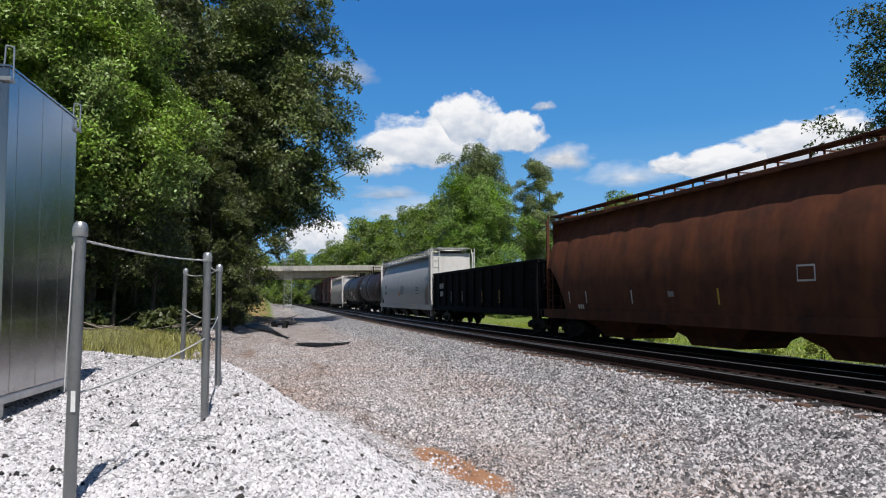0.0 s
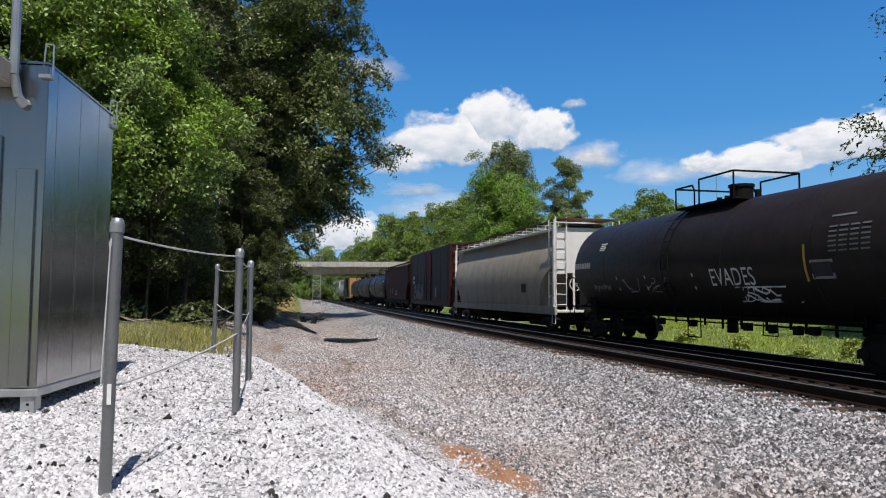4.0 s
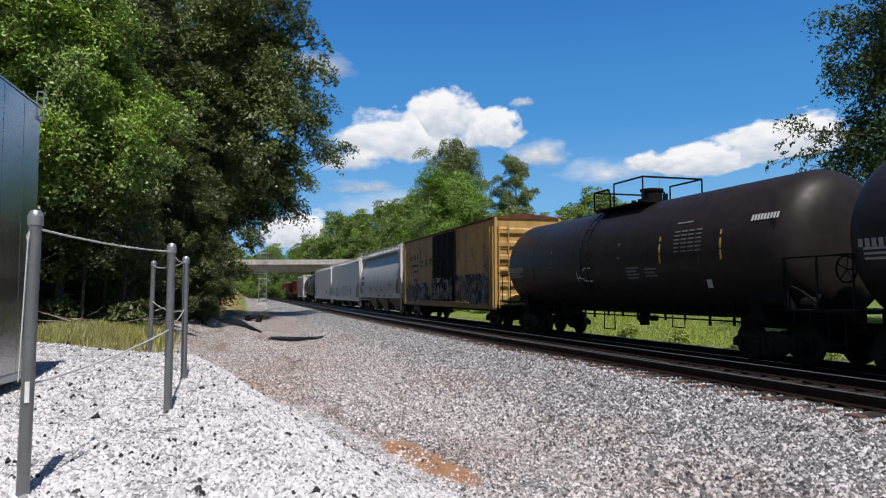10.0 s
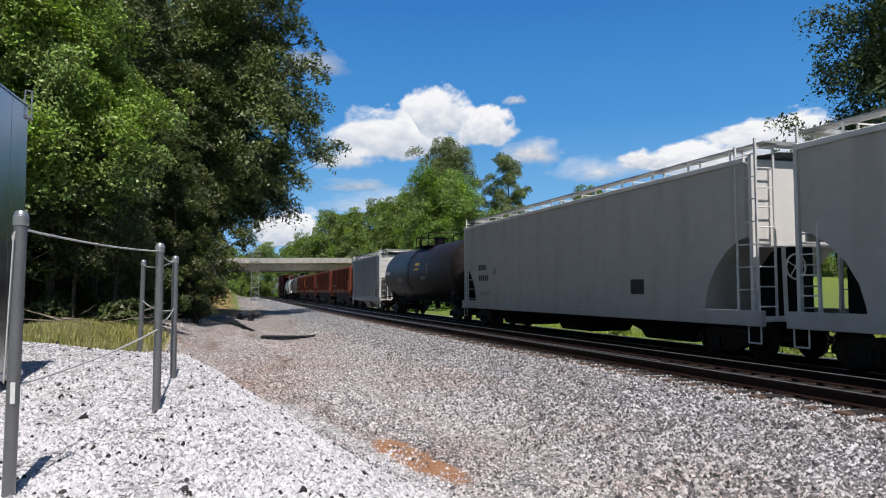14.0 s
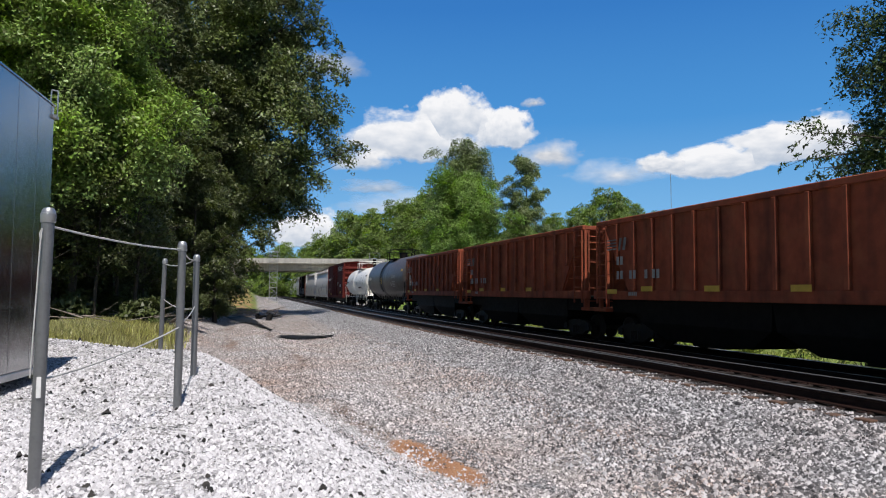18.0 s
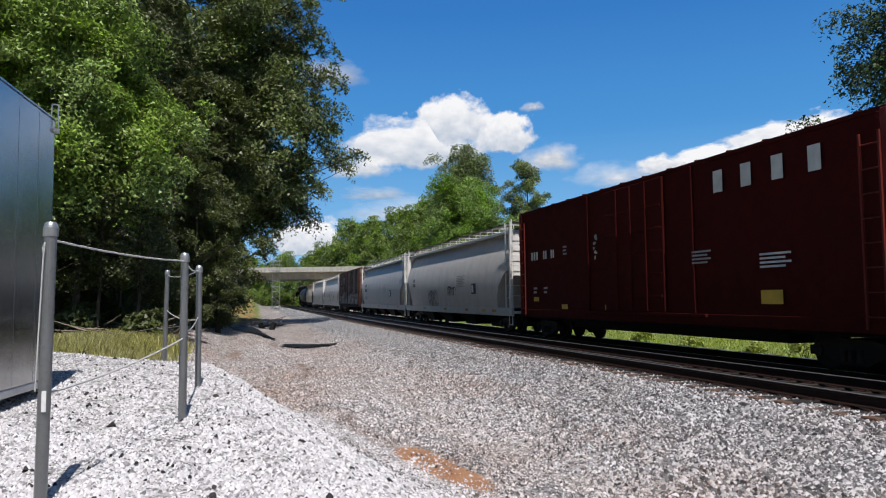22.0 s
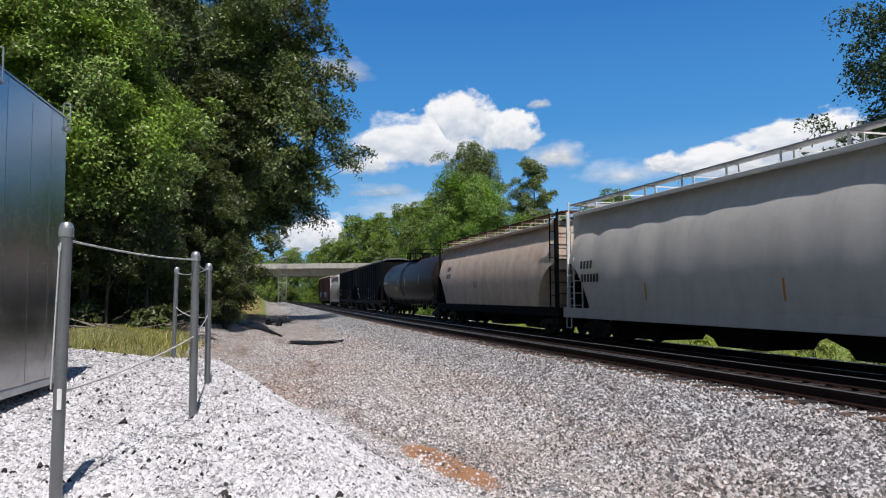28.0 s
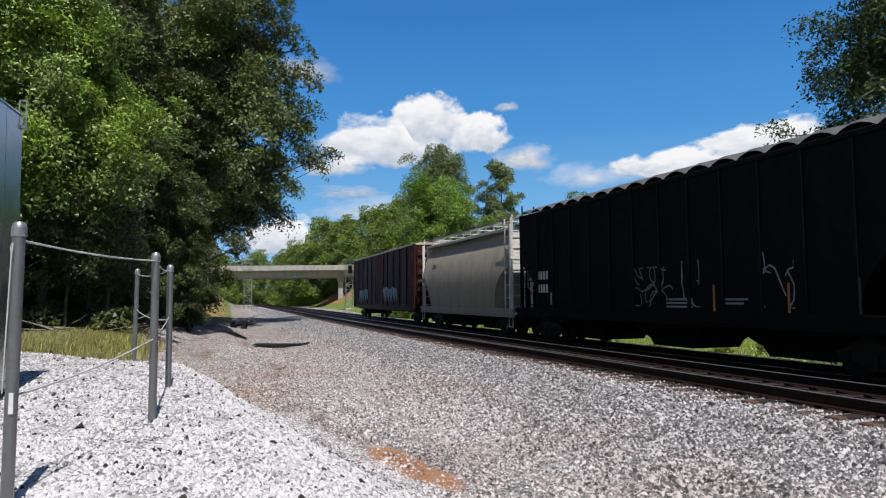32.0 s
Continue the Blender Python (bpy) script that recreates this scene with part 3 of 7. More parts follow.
def build_ground():
    gx, gy = spaced(-3600, 3600, 0.16, 1.028) - 0.5, spaced(-1200, 4500, 0.18, 1.024) + 6.0
    X, Y = np.meshgrid(gx, gy)
    x, y = X.ravel(), Y.ravel()
    s, u = along(x, y)
    z = ground_z(x, y)
    z = z + 0.012 * np.sin(x * 5.3 + y * 2.1) * np.cos(y * 4.7 - x) * smooth(60, 20, np.hypot(x, y))
    nx, ny = len(gx), len(gy)
    i = (np.arange(ny - 1)[:, None] * nx + np.arange(nx - 1)[None]).ravel()
    me = tris("ground", np.stack([x, y, z], 1), np.stack([i, i + 1, i + 1 + nx, i + nx], 1), 4, M["ground"], True)
    pad = smooth(-0.45, 0.45, pad_in(x, y))
    road = smooth(-16.2, -14.6, u) * smooth(7, 4.5, u) * smooth(420, 380, s)
    # the verge by the pad is bare grit that fades into the woods
    road = np.maximum(road, smooth(12.5, 11.0, y) * smooth(-24, -20, x) * smooth(-30, -26, y))
    road = road * (1 - smooth(-10.8, -12.6, u) * smooth(52, 66, s))
    ballast = smooth(-9.4, -7.9, u) * smooth(5.2, 4.2, u)
    dirt = bare_earth(x, y) * 1.3
    dirt = np.maximum(dirt, 0.36 * np.exp(-((u + 13.6 + 0.05 * (s - 15)) / 0.5) ** 2) * smooth(5, 9, s) * smooth(34, 25, s))
    dirt = np.maximum(dirt, smooth(-10.8, -12.5, u) * smooth(46, 60, s) * smooth(240, 180, s) * 0.5)
    dirt = np.maximum(dirt, smooth(7.0, 9.5, u) * smooth(16, 11, u) * smooth(130, 150, s) * smooth(260, 200, s) * 0.7)
    dirt = np.maximum(dirt, 0.5 * np.exp(-((u + 15.6) / 1.1) ** 2) * smooth(9, 13, s) * smooth(44, 32, s))
    toe = toe_at(x, y)
    rut = np.maximum(rut_at(s, u), 0.62 * np.exp(-((u + SPACING + 1.42) / 0.2) ** 2) * smooth(90, 60, s))
    woods = smooth(-17, -19, u) * smooth(20, 23, y) * smooth(150, 90, s)
    woods = np.maximum(woods, smooth(-17.5, -19.5, u) * smooth(30, 36, s) * smooth(90, 70, s))
    # darkest along both tracks, and between them for the nearer stretch
    dark_bed = np.maximum(np.exp(-(u / 1.5) ** 4), np.exp(-((u + SPACING) / 0.95) ** 4)) * smooth(360, 340, s)
    dark_bed = np.maximum(dark_bed, smooth(-SPACING - 1.12, -SPACING - 0.85, u) * smooth(3.2, 2.4, u) * smooth(62, 34, s))
    for name, v in (("pad", pad), ("road", road), ("ballast", ballast), ("dirt", dirt), ("woods", woods), ("dark_bed", dark_bed), ("rut", rut), ("toe", toe)):
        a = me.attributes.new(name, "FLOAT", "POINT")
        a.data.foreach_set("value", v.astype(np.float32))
    return tagged(put("ground", me), "gravel, ballast, grass and woodland floor beside the railway", "ground", kind="structure")


build_ground()


# ---- rails and ties ----
def build_track(off, label):
    track = thing("railway_track", Matrix(), label, "railway track", "main line tracks", "structure")
    prof = [(-0.07, -0.17), (0.07, -0.17), (0.065, -0.155), (0.012, -0.13), (0.012, -0.045), (0.036, -0.035), (0.036, -0.004), (-0.036, -0.004), (-0.036, -0.035), (-0.012, -0.045), (-0.012, -0.13), (-0.065, -0.155)]
    ss = np.concatenate([np.arange(-250, 110, 6.0), np.arange(110, 330, 10.0), np.arange(330, 430, 3.0)])
    for side in (-0.752, 0.752):
        rings, head = [], []
        for s in ss:
            x, y, z, th = line(s, off + side)
            c, d = math.cos(th), math.sin(th)
            rings.append([(x + a * c, y + a * d, z + h) for a, h in prof])
            head.append([(x + a * c, y + a * d, z + h) for a, h in ((-0.033, -0.004), (0.033, -0.004), (0.028, 0.002), (-0.028, 0.002))])
        rail = part("rail", loft(B(), rings), M["rail"], track)
        part("running_surface", loft(B(), head), M["rail_head"], rail)
    bm = box(B(), -1.3, 1.3, -0.115, 0.115, -0.36, -0.175, 0.012)
    me = bpy.data.meshes.new("tie")
    bm.to_mesh(me)
    bm.free()
    me.materials.append(M["tie"])
    bm = box(B(), -1.45, -1.3, -0.12, 0.12, -0.36, -0.168, 0.012)
    butt = bpy.data.meshes.new("tie_end")
    bm.to_mesh(butt)
    bm.free()
    butt.materials.append(M["tie_end"])
    plate = bpy.data.meshes.new("tie_plate")
    bm = B()
    for side in (-0.752, 0.752):
        box(bm, side - 0.18, side + 0.18, -0.09, 0.09, -0.178, -0.166)
        for dx in (-0.11, 0.11):
            box(bm, side + dx - 0.012, side + dx + 0.012, -0.05, -0.026, -0.17, -0.145)
    bm.to_mesh(plate)
    bm.free()
    plate.materials.append(M["rail"])
    rng = random.Random(int(off * 10) + 77)
    s, far = -12.0, []
    while s < 330:
        x, y, z, th = line(s, off)
        m = pose(x, y, z + rng.uniform(-0.012, 0.006), 0, rng.uniform(-0.3, 0.3), math.degrees(th) + rng.uniform(-1.5, 1.5))
        if s < 62:
            tie = put("tie", me, track, m)
            put("tie_plate", plate, tie)
            if off < -1:
                put("tie_end", butt, tie)
        else:
            far.append(m)
        s += 0.52 + rng.uniform(-0.03, 0.03)
    base = [v.co.copy() for v in me.vertices]
    faces = [tuple(p.vertices) for p in me.polygons]
    vs, fs = [], []
    for m in far:
        k = len(vs)
        vs += [m @ v for v in base]
        fs += [tuple(i + k for i in f) for f in faces]
    tagged(put("far_ties", mesh_of("far_ties", vs, fs, M["tie"]), track), kind="stuff")
    return track


build_track(0.0, "railway track of worn rails on dark wooden ties under the train")
build_track(-SPACING, "empty railway track with rusty rails on dark wooden ties")


# spare rail lying between the rails of the nearer track
def spare_rail():
    prof = [(-0.06, 0), (0.06, 0), (0.055, 0.015), (0.011, 0.035), (0.011, 0.11), (0.033, 0.12), (0.033, 0.15), (-0.033, 0.15), (-0.033, 0.12), (-0.011, 0.11), (-0.011, 0.035), (-0.055, 0.015)]
    rings = []
    for s in np.arange(12.6, 62, 4.0):
        x, y, z, th = line(s, -SPACING - 0.42)
        c, d = math.cos(th), math.sin(th)
        rings.append([(x + a * c, y + a * d, z - 0.172 + h) for a, h in prof])
    ob = part("spare_rail", loft(B(), rings), M["rail_head"], None)
    tagged(ob, "loose steel rail lying on the ties inside the empty track", "rail")


spare_rail()


# ---- stones ----
def stones(name, count, where, size, mat, label, category, seed, lift=0.3, spread=0.45):
    """Broken stones, joined: where(rng, n) gives their places."""
    rng = np.random.default_rng(seed)
    x, y = where(rng, count)
    n = len(x)
    z = ground_z(x, y)
    base = np.array([(1, 0.7, -0.6), (-0.8, 0.9, -0.6), (-1, -0.7, -0.6), (0.8, -0.9, -0.6), (0.35, 0.2, 0.75), (-0.4, -0.15, 0.7)], float)
    tri = np.array([(0, 1, 4), (1, 5, 4), (1, 2, 5), (2, 3, 5), (3, 4, 5), (3, 0, 4)])
    v = base[None] * rng.uniform(0.6, 1.25, (n, 6, 1)) * rng.uniform(0.7, 1.3, (n, 1, 3))
    a, b = rng.uniform(0, 6.28, n), rng.uniform(-0.5, 0.5, n)
    ca, sa, cb, sb = np.cos(a), np.sin(a), np.cos(b), np.sin(b)
    vx = v[:, :, 0] * cb[:, None] - v[:, :, 2] * sb[:, None]
    vz = v[:, :, 0] * sb[:, None] + v[:, :, 2] * cb[:, None]
    vy = v[:, :, 1]
    r = size * np.exp(rng.normal(0, spread, n))
    r = np.minimum(r, size * 2.2)[:, None]
    V = np.stack([(vx * ca[:, None] - vy * sa[:, None]) * r + x[:, None], (vx * sa[:, None] + vy * ca[:, None]) * r + y[:, None], vz * r * 0.95 + (z + lift * r[:, 0])[:, None]], -1)
    idx = tri[None] + (np.arange(n) * 6)[:, None, None]
    ob = put(name, tris(name, V.reshape(-1, 3), idx, 3, mat))
    return tagged(ob, label, category, kind="stuff")


def fan(rng, n, dmin, dmax, x0, x1):
    """Places strewn before the camera, thinner with the distance."""
    d = np.exp(rng.uniform(math.log(dmin), math.log(dmax), n))
    return d * rng.uniform(x0, x1, n), d


def on_pad(rng, n):
    x, y = fan(rng, n, 2.6, 14, -0.95, 0.12)
    k = (pad_in(x, y) > -0.02 + rng.normal(0, 0.3, len(x))) & (toe_at(x, y) < rng.uniform(0.2, 1.1, len(x)))
    return x[k], y[k]


def on_ballast(rng, n):
    x, y = fan(rng, n, 5.0, 45, -0.35, 0.8)
    s, u = along(x, y)
    k = (u > -9.3 + rng.uniform(-0.8, 0.5, len(x))) & (u < -SPACING - 0.95 + rng.uniform(-0.25, 0.15, len(x))) & (s > -6)
    return x[k], y[k]


def on_road(rng, n):
    x, y = fan(rng, n, 4.5, 42, -0.45, 0.75)
    s, u = along(x, y)
    k = (u < -8.6 + rng.uniform(-0.8, 0.8, len(x))) & (u > -17) & (pad_in(x, y) < 0.15 + rng.normal(0, 0.35, len(x))) & (s > -6) & (bare_earth(x, y) < rng.uniform(0.05, 0.45, len(x))) & (rut_at(s, u) < rng.uniform(0.1, 1.0, len(x)))
    return x[k], y[k]


def on_far_road(rng, n):
    x, y = fan(rng, n, 9.5, 34, -0.34, 0.16)
    s, u = along(x, y)
    k = (u < -8.0) & (u > -16.2) & (pad_in(x, y) < 0) & (bare_earth(x, y) < 0.2) & (rut_at(s, u) < rng.uniform(0.1, 0.8, len(x)))
    return x[k], y[k]


def on_ruts(rng, n):
    x, y = fan(rng, n, 6.0, 45, -0.42, 0.5)
    s, u = along(x, y)
    k = (pad_in(x, y) < -0.1) & (u > -17) & (u < -8) & (np.maximum(rut_at(s, u), 0.75 * smooth(-13.6, -15.2, u) * smooth(9, 13, s)) > rng.uniform(0.12, 0.9, len(x)))
    return x[k], y[k]


def on_toe(rng, n):
    x, y = fan(rng, n, 5.0, 15, -0.6, 0.12)
    k = toe_at(x, y) > rng.uniform(0.25, 1.0, len(x))
    return x[k], y[k]


def dark_on_pad(rng, n):
    x, y = fan(rng, n, 3.4, 12, -0.75, 0.1)
    k = pad_in(x, y) > 0.7
    return x[k], y[k]


stones("white_gravel", 150000, on_pad, 0.0078, M["white_stone"], "pale crushed stone strewn over the gravel pad", "gravel", 3, 0.55)
stones("ballast_stone", 250000, on_ballast, 0.0138, M["grey_stone"], "coarse grey ballast stone beside the rails", "ballast", 4, 0.5)
stones("brown_gravel", 110000, on_ruts, 0.0105, M["brown_stone"], "reddish-brown gravel in the wheel ruts of the access road", "gravel", 10, 0.5)
stones("grey_grit", 60000, on_toe, 0.0085, M["grey_stone"], "grey grit washed down the flank of the gravel pad", "gravel", 9, 0.45)
stones("road_gravel", 240000, on_road, 0.0098, M["road_stone"], "grey-brown gravel of the access road", "gravel", 5, 0.45)
stones("coarse_stone", 64000, on_far_road, 0.0145, M["road_stone"], "coarser broken stone along the access road", "gravel", 8, 0.2)
stones("dark_stone", 560, dark_on_pad, 0.0135, M["dark_stone"], "dark lumps of slag scattered on pale gravel", "stones", 6, 0.9, 0.3)


# ---- trees ----
def leaves_mesh(name, centres, radii, count, leaf, mat, seed, droop=0.25, flat=0.42):
    """Small leaves in flattened sprays, each spray tilted outwards from the tree's axis."""
    rng = np.random.default_rng(seed)
    centres, radii = np.array(centres), np.array(radii)
    out = centres.copy()
    out[:, 2] = 0
    out /= np.maximum(np.linalg.norm(out, axis=1), 0.3)[:, None]
    up = out * rng.uniform(0.2, 0.9, (len(centres), 1)) + np.array([0, 0, 0.85]) + rng.normal(size=centres.shape) * 0.22
    up /= np.linalg.norm(up, axis=1)[:, None]
    w = radii ** 2
    k = rng.choice(len(centres), count, p=w / w.sum())
    n = up[k]
    d = rng.normal(size=(count, 3))
    d /= np.linalg.norm(d, axis=1)[:, None]
    d *= (rng.uniform(0, 1, count) ** 0.45 * rng.uniform(0.8, 1.2, count))[:, None]
    high = (d * n).sum(1)[:, None]
    ring = np.linalg.norm(d - high * n, axis=1)[:, None]
    c = centres[k] + (d - n * (high * (1 - flat) + 0.35 * ring ** 2)) * radii[k][:, None]
    nrm = n + d * 0.35 + rng.normal(size=(count, 3)) * 0.75
    nrm /= np.linalg.norm(nrm, axis=1)[:, None]
    t = np.cross(nrm, rng.normal(size=(count, 3)))
    t /= np.linalg.norm(t, axis=1)[:, None]
    b = np.cross(nrm, t)
    size = (leaf * rng.uniform(0.6, 1.4, count))[:, None]
    tip = c + t * size - np.array([0, 0, droop]) * size
    V = np.stack([c - t * size * 0.75 + b * size * 0.4, tip, c - t * size * 0.45 - b * size * 0.5 + nrm * size * 0.1], 1)
    return tris(name, V.reshape(-1, 3), np.arange(count * 3), 3, mat)


def limbs(bm, rng, base, top, r0, r1, sway=0.15, steps=6):
    rings = []
    a, b = Vector(base), Vector(top)
    off = Vector((0, 0, 0))
    axis = (b - a).normalized()
    q = axis.to_track_quat("Z", "Y").to_matrix()
    for i in range(steps + 1):
        f = i / steps
        if 0 < i < steps:
            off += Vector((rng.uniform(-sway, sway), rng.uniform(-sway, sway), 0))
        r = r0 + (r1 - r0) * f
        flare = 1 + 0.6 * max(0, 0.12 - f) / 0.12 if r0 > 0.1 else 1
        rings.append([a.lerp(b, f) + off + q @ Vector((math.cos(k * 1.0472) * r * flare, math.sin(k * 1.0472) * r * flare, 0)) for k in range(6)])
    loft(bm, rings)
    return b + off


def tree(name, m, height, width, seed, leafs, leaf, mat, label, clumps=26, low=0.25, trunk=0.22, lean=0.0, category="tree", fine=1.0, under=None, boughs=()):
    """Trunk, boughs that reach out and up, and small clumps of leaves along the outer part of every bough."""
    rng = random.Random(seed)
    ob = thing(name, m, label, category, "trees by the railway")
    bm = B()
    limbs(bm, rng, (0, 0, -0.3), (lean * height, 0, height * 0.9), trunk, trunk * 0.15, 0.02 * height / 3, 8)
    centres, radii = [], []
    for i in range(clumps):
        f = low + (1 - low) * (i + 0.5) / clumps
        a = i * 2.4 + rng.uniform(-0.6, 0.6)
        prof = math.sin(math.pi * min(1, (f - low) / (1 - low) * 0.80 + 0.17)) ** 0.48
        r = width * 0.5 * prof * rng.uniform(0.55, 1.08)
        c = Vector((math.cos(a) * r + lean * height * f, math.sin(a) * r, height * f * 0.97 + rng.uniform(-0.03, 0.03) * height))
        if under:
            c.z = max(c.z, under[0] + under[1] * r)
        start = Vector((lean * height * f * 0.8, 0, max(0.1 * height, c.z - r * rng.uniform(0.3, 0.7))))
        limbs(bm, rng, start, c, trunk * 0.28 * (1.25 - f), 0.015, 0.06 * width / 4, 4)
        for k in range(5):
            g = 0.35 + 0.65 * (k + rng.random()) / 5
            p = start.lerp(c, g)
            spread = width * 0.085
            centres.append((p.x + rng.uniform(-1, 1) * spread, p.y + rng.uniform(-1, 1) * spread, p.z + rng.uniform(-0.7, 0.7) * spread))
            radii.append(width * rng.uniform(0.055, 0.135) * fine)
    for x, y, z, rise in boughs:
        tip = Vector((x, y, z))
        start = Vector((0, 0, z - rise))
        limbs(bm, rng, start, tip, trunk * 0.3, 0.012, 0.1, 7)
        for k in range(16):
            p = start.lerp(tip, 0.45 + 0.57 * (k + rng.random()) / 16)
            side = Vector((rng.uniform(-0.9, 0.9), rng.uniform(-0.9, 0.9), rng.uniform(-0.7, 0.5)))
            limbs(bm, rng, p, p + side, 0.016, 0.006, 0.03, 3)
            centres.append(tuple(p + side))
            radii.append(rng.uniform(0.28, 0.62))
    part("trunk", bm, M["bark"], ob, "grey-brown bark", soft=True)
    put("crown", leaves_mesh("crown", centres, radii, leafs, leaf, mat, seed), ob)
    return ob


def at_ground(x, y, turn=0.0, dz=0.0, size=1.0):
    return pose(x, y, float(ground_z(x, y)) + dz, 0, 0, turn)


def scaled_copy(ob, m, size):
    c = copy_thing(ob, m)
    c.scale = (size, size, size)
    return c


# wooded bank beside the pad
LEFT = "leafy spring tree at the edge of dense woods"
t_light = tree("broadleaf_tree", at_ground(-11.8, 24.5, 20), 11.8, 8.6, 11, 115000, 0.08, M["leaf_light"], LEFT + ", bright green", 50, 0.42, 0.15, fine=1.0)
t_light2 = tree("broadleaf_tree", at_ground(-15.8, 23.5, 140), 13.5, 9.0, 12, 120000, 0.08, M["leaf_light"], LEFT + ", bright green", 50, 0.42, 0.17, fine=1.0)
t_dark = tree("broadleaf_tree", at_ground(-15.0, 53.0, 0, -0.5), 27.6, 18.6, 13, 215000, 0.145, M["leaf_dark"], "tall dark-leaved tree with hanging branches over the gravel", 90, 0.24, 0.36, fine=0.86, under=(6.0, 0.72), boughs=((6.0, -1.6, 11.4, -0.7), (7.6, 0.0, 15.1, 1.2), (7.9, 1.6, 19.3, 2.4), (7.5, -2.4, 22.4, 3.2), (8.2, -3.2, 17.6, 1.9), (6.6, 3.2, 13.2, 0.4), (8.2, -1.6, 24.6, 3.2), (8.2, 1.6, 26.2, 3.2), (7.3, 0.0, 27.4, 3.2), (6.9, -3.5, 24.0, 3.2), (8.0, 0.6, 20.8, 1.9)))
# Dark-leaved filler: its colour supplies the shade in the woods' depth.
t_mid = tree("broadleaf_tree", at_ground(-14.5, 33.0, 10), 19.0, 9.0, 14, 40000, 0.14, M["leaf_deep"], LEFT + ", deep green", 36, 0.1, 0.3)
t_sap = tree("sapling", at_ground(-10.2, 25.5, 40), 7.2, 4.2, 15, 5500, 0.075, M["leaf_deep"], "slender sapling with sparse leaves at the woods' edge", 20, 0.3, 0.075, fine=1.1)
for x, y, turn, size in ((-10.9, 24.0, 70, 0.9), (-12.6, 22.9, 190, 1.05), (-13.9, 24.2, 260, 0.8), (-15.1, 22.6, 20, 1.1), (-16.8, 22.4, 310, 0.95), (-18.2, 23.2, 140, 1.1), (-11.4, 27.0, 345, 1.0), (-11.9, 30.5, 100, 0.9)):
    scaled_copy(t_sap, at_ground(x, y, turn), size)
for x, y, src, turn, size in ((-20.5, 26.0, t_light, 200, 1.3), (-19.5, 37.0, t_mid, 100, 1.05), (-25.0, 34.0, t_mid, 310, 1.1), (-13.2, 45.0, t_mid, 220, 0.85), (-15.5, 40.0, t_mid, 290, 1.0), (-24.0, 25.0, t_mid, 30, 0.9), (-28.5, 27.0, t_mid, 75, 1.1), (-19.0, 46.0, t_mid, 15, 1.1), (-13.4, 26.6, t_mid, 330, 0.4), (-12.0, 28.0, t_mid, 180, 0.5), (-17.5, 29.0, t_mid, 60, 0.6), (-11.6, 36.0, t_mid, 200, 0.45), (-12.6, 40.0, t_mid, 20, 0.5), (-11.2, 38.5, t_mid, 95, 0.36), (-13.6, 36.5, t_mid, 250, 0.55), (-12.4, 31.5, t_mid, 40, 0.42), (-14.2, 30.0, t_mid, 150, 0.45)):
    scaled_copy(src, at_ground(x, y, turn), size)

# ---- woods across the line and far off ----
t_olive = tree("broadleaf_tree", at_ground(4.6, 100, 0, -1.5), 22.6, 12.0, 25, 70000, 0.14, M["leaf_grey"], "tall pale olive tree behind the railway", 60, 0.45, 0.3, fine=1.0)
t_big = tree("broadleaf_tree", at_ground(3.8, 92, 0, -1.5), 19.2, 15.2, 21, 150000, 0.135, M["leaf_mid"], "tall rounded green tree behind the railway", 70, 0.06, 0.35, fine=1.0)
t_thin = tree("broadleaf_tree", at_ground(12.0, 95, 0, -1.5), 20.5, 7.4, 22, 60000, 0.12, M["leaf_grey"], "slim grey-green tree behind the railway", 44, 0.12, 0.25, fine=1.2)
t_far = tree("broadleaf_tree", at_ground(-14, 168, 0, -1), 17.0, 14.0, 23, 32000, 0.25, M["leaf_far"], "rounded tree on the far hillside", 50, 0.05, 0.3, fine=1.15)
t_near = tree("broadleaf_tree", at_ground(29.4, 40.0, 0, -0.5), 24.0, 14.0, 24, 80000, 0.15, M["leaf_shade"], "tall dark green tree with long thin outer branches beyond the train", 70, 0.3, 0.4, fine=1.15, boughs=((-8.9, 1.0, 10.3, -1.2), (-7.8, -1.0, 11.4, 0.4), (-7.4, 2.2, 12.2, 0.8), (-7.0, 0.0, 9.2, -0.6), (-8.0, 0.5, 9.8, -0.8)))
rng = random.Random(5)
for x, y, src, size in ((-20, 178, t_far, 1.15), (-27, 185, t_far, 0.95), (-8, 172, t_far, 0.95), (-1, 160, t_far, 1.05), (-33, 200, t_far, 0.9), (-4, 140, t_far, 0.85), (2, 130, t_far, 0.6), (14, 118, t_far, 0.6), (19, 116, t_far, 0.62), (24, 118, t_far, 0.66), (29, 120, t_far, 0.86), (33, 123, t_far, 0.74), (38, 120, t_far, 0.66), (43, 124, t_far, 0.64), (48, 126, t_far, 0.7), (53, 122, t_far, 0.64), (58, 124, t_far, 0.7), (64, 122, t_far, 0.66), (70, 120, t_far, 0.7), (76, 116, t_far, 0.72), (83, 110, t_far, 0.78), (92, 95, t_far, 0.85), (-44, 215, t_far, 1.0), (-52, 225, t_far, 0.8), (-62, 250, t_far, 0.9), (-74, 240, t_far, 0.9), (0.0, 88, t_far, 0.42), (7.5, 86, t_far, 0.4), (15.5, 90, t_far, 0.4), (21, 98, t_far, 0.45), (28, 104, t_far, 0.5)):
    scaled_copy(src, at_ground(x, y, rng.uniform(0, 360), -0.8), size * rng.uniform(0.95, 1.05))


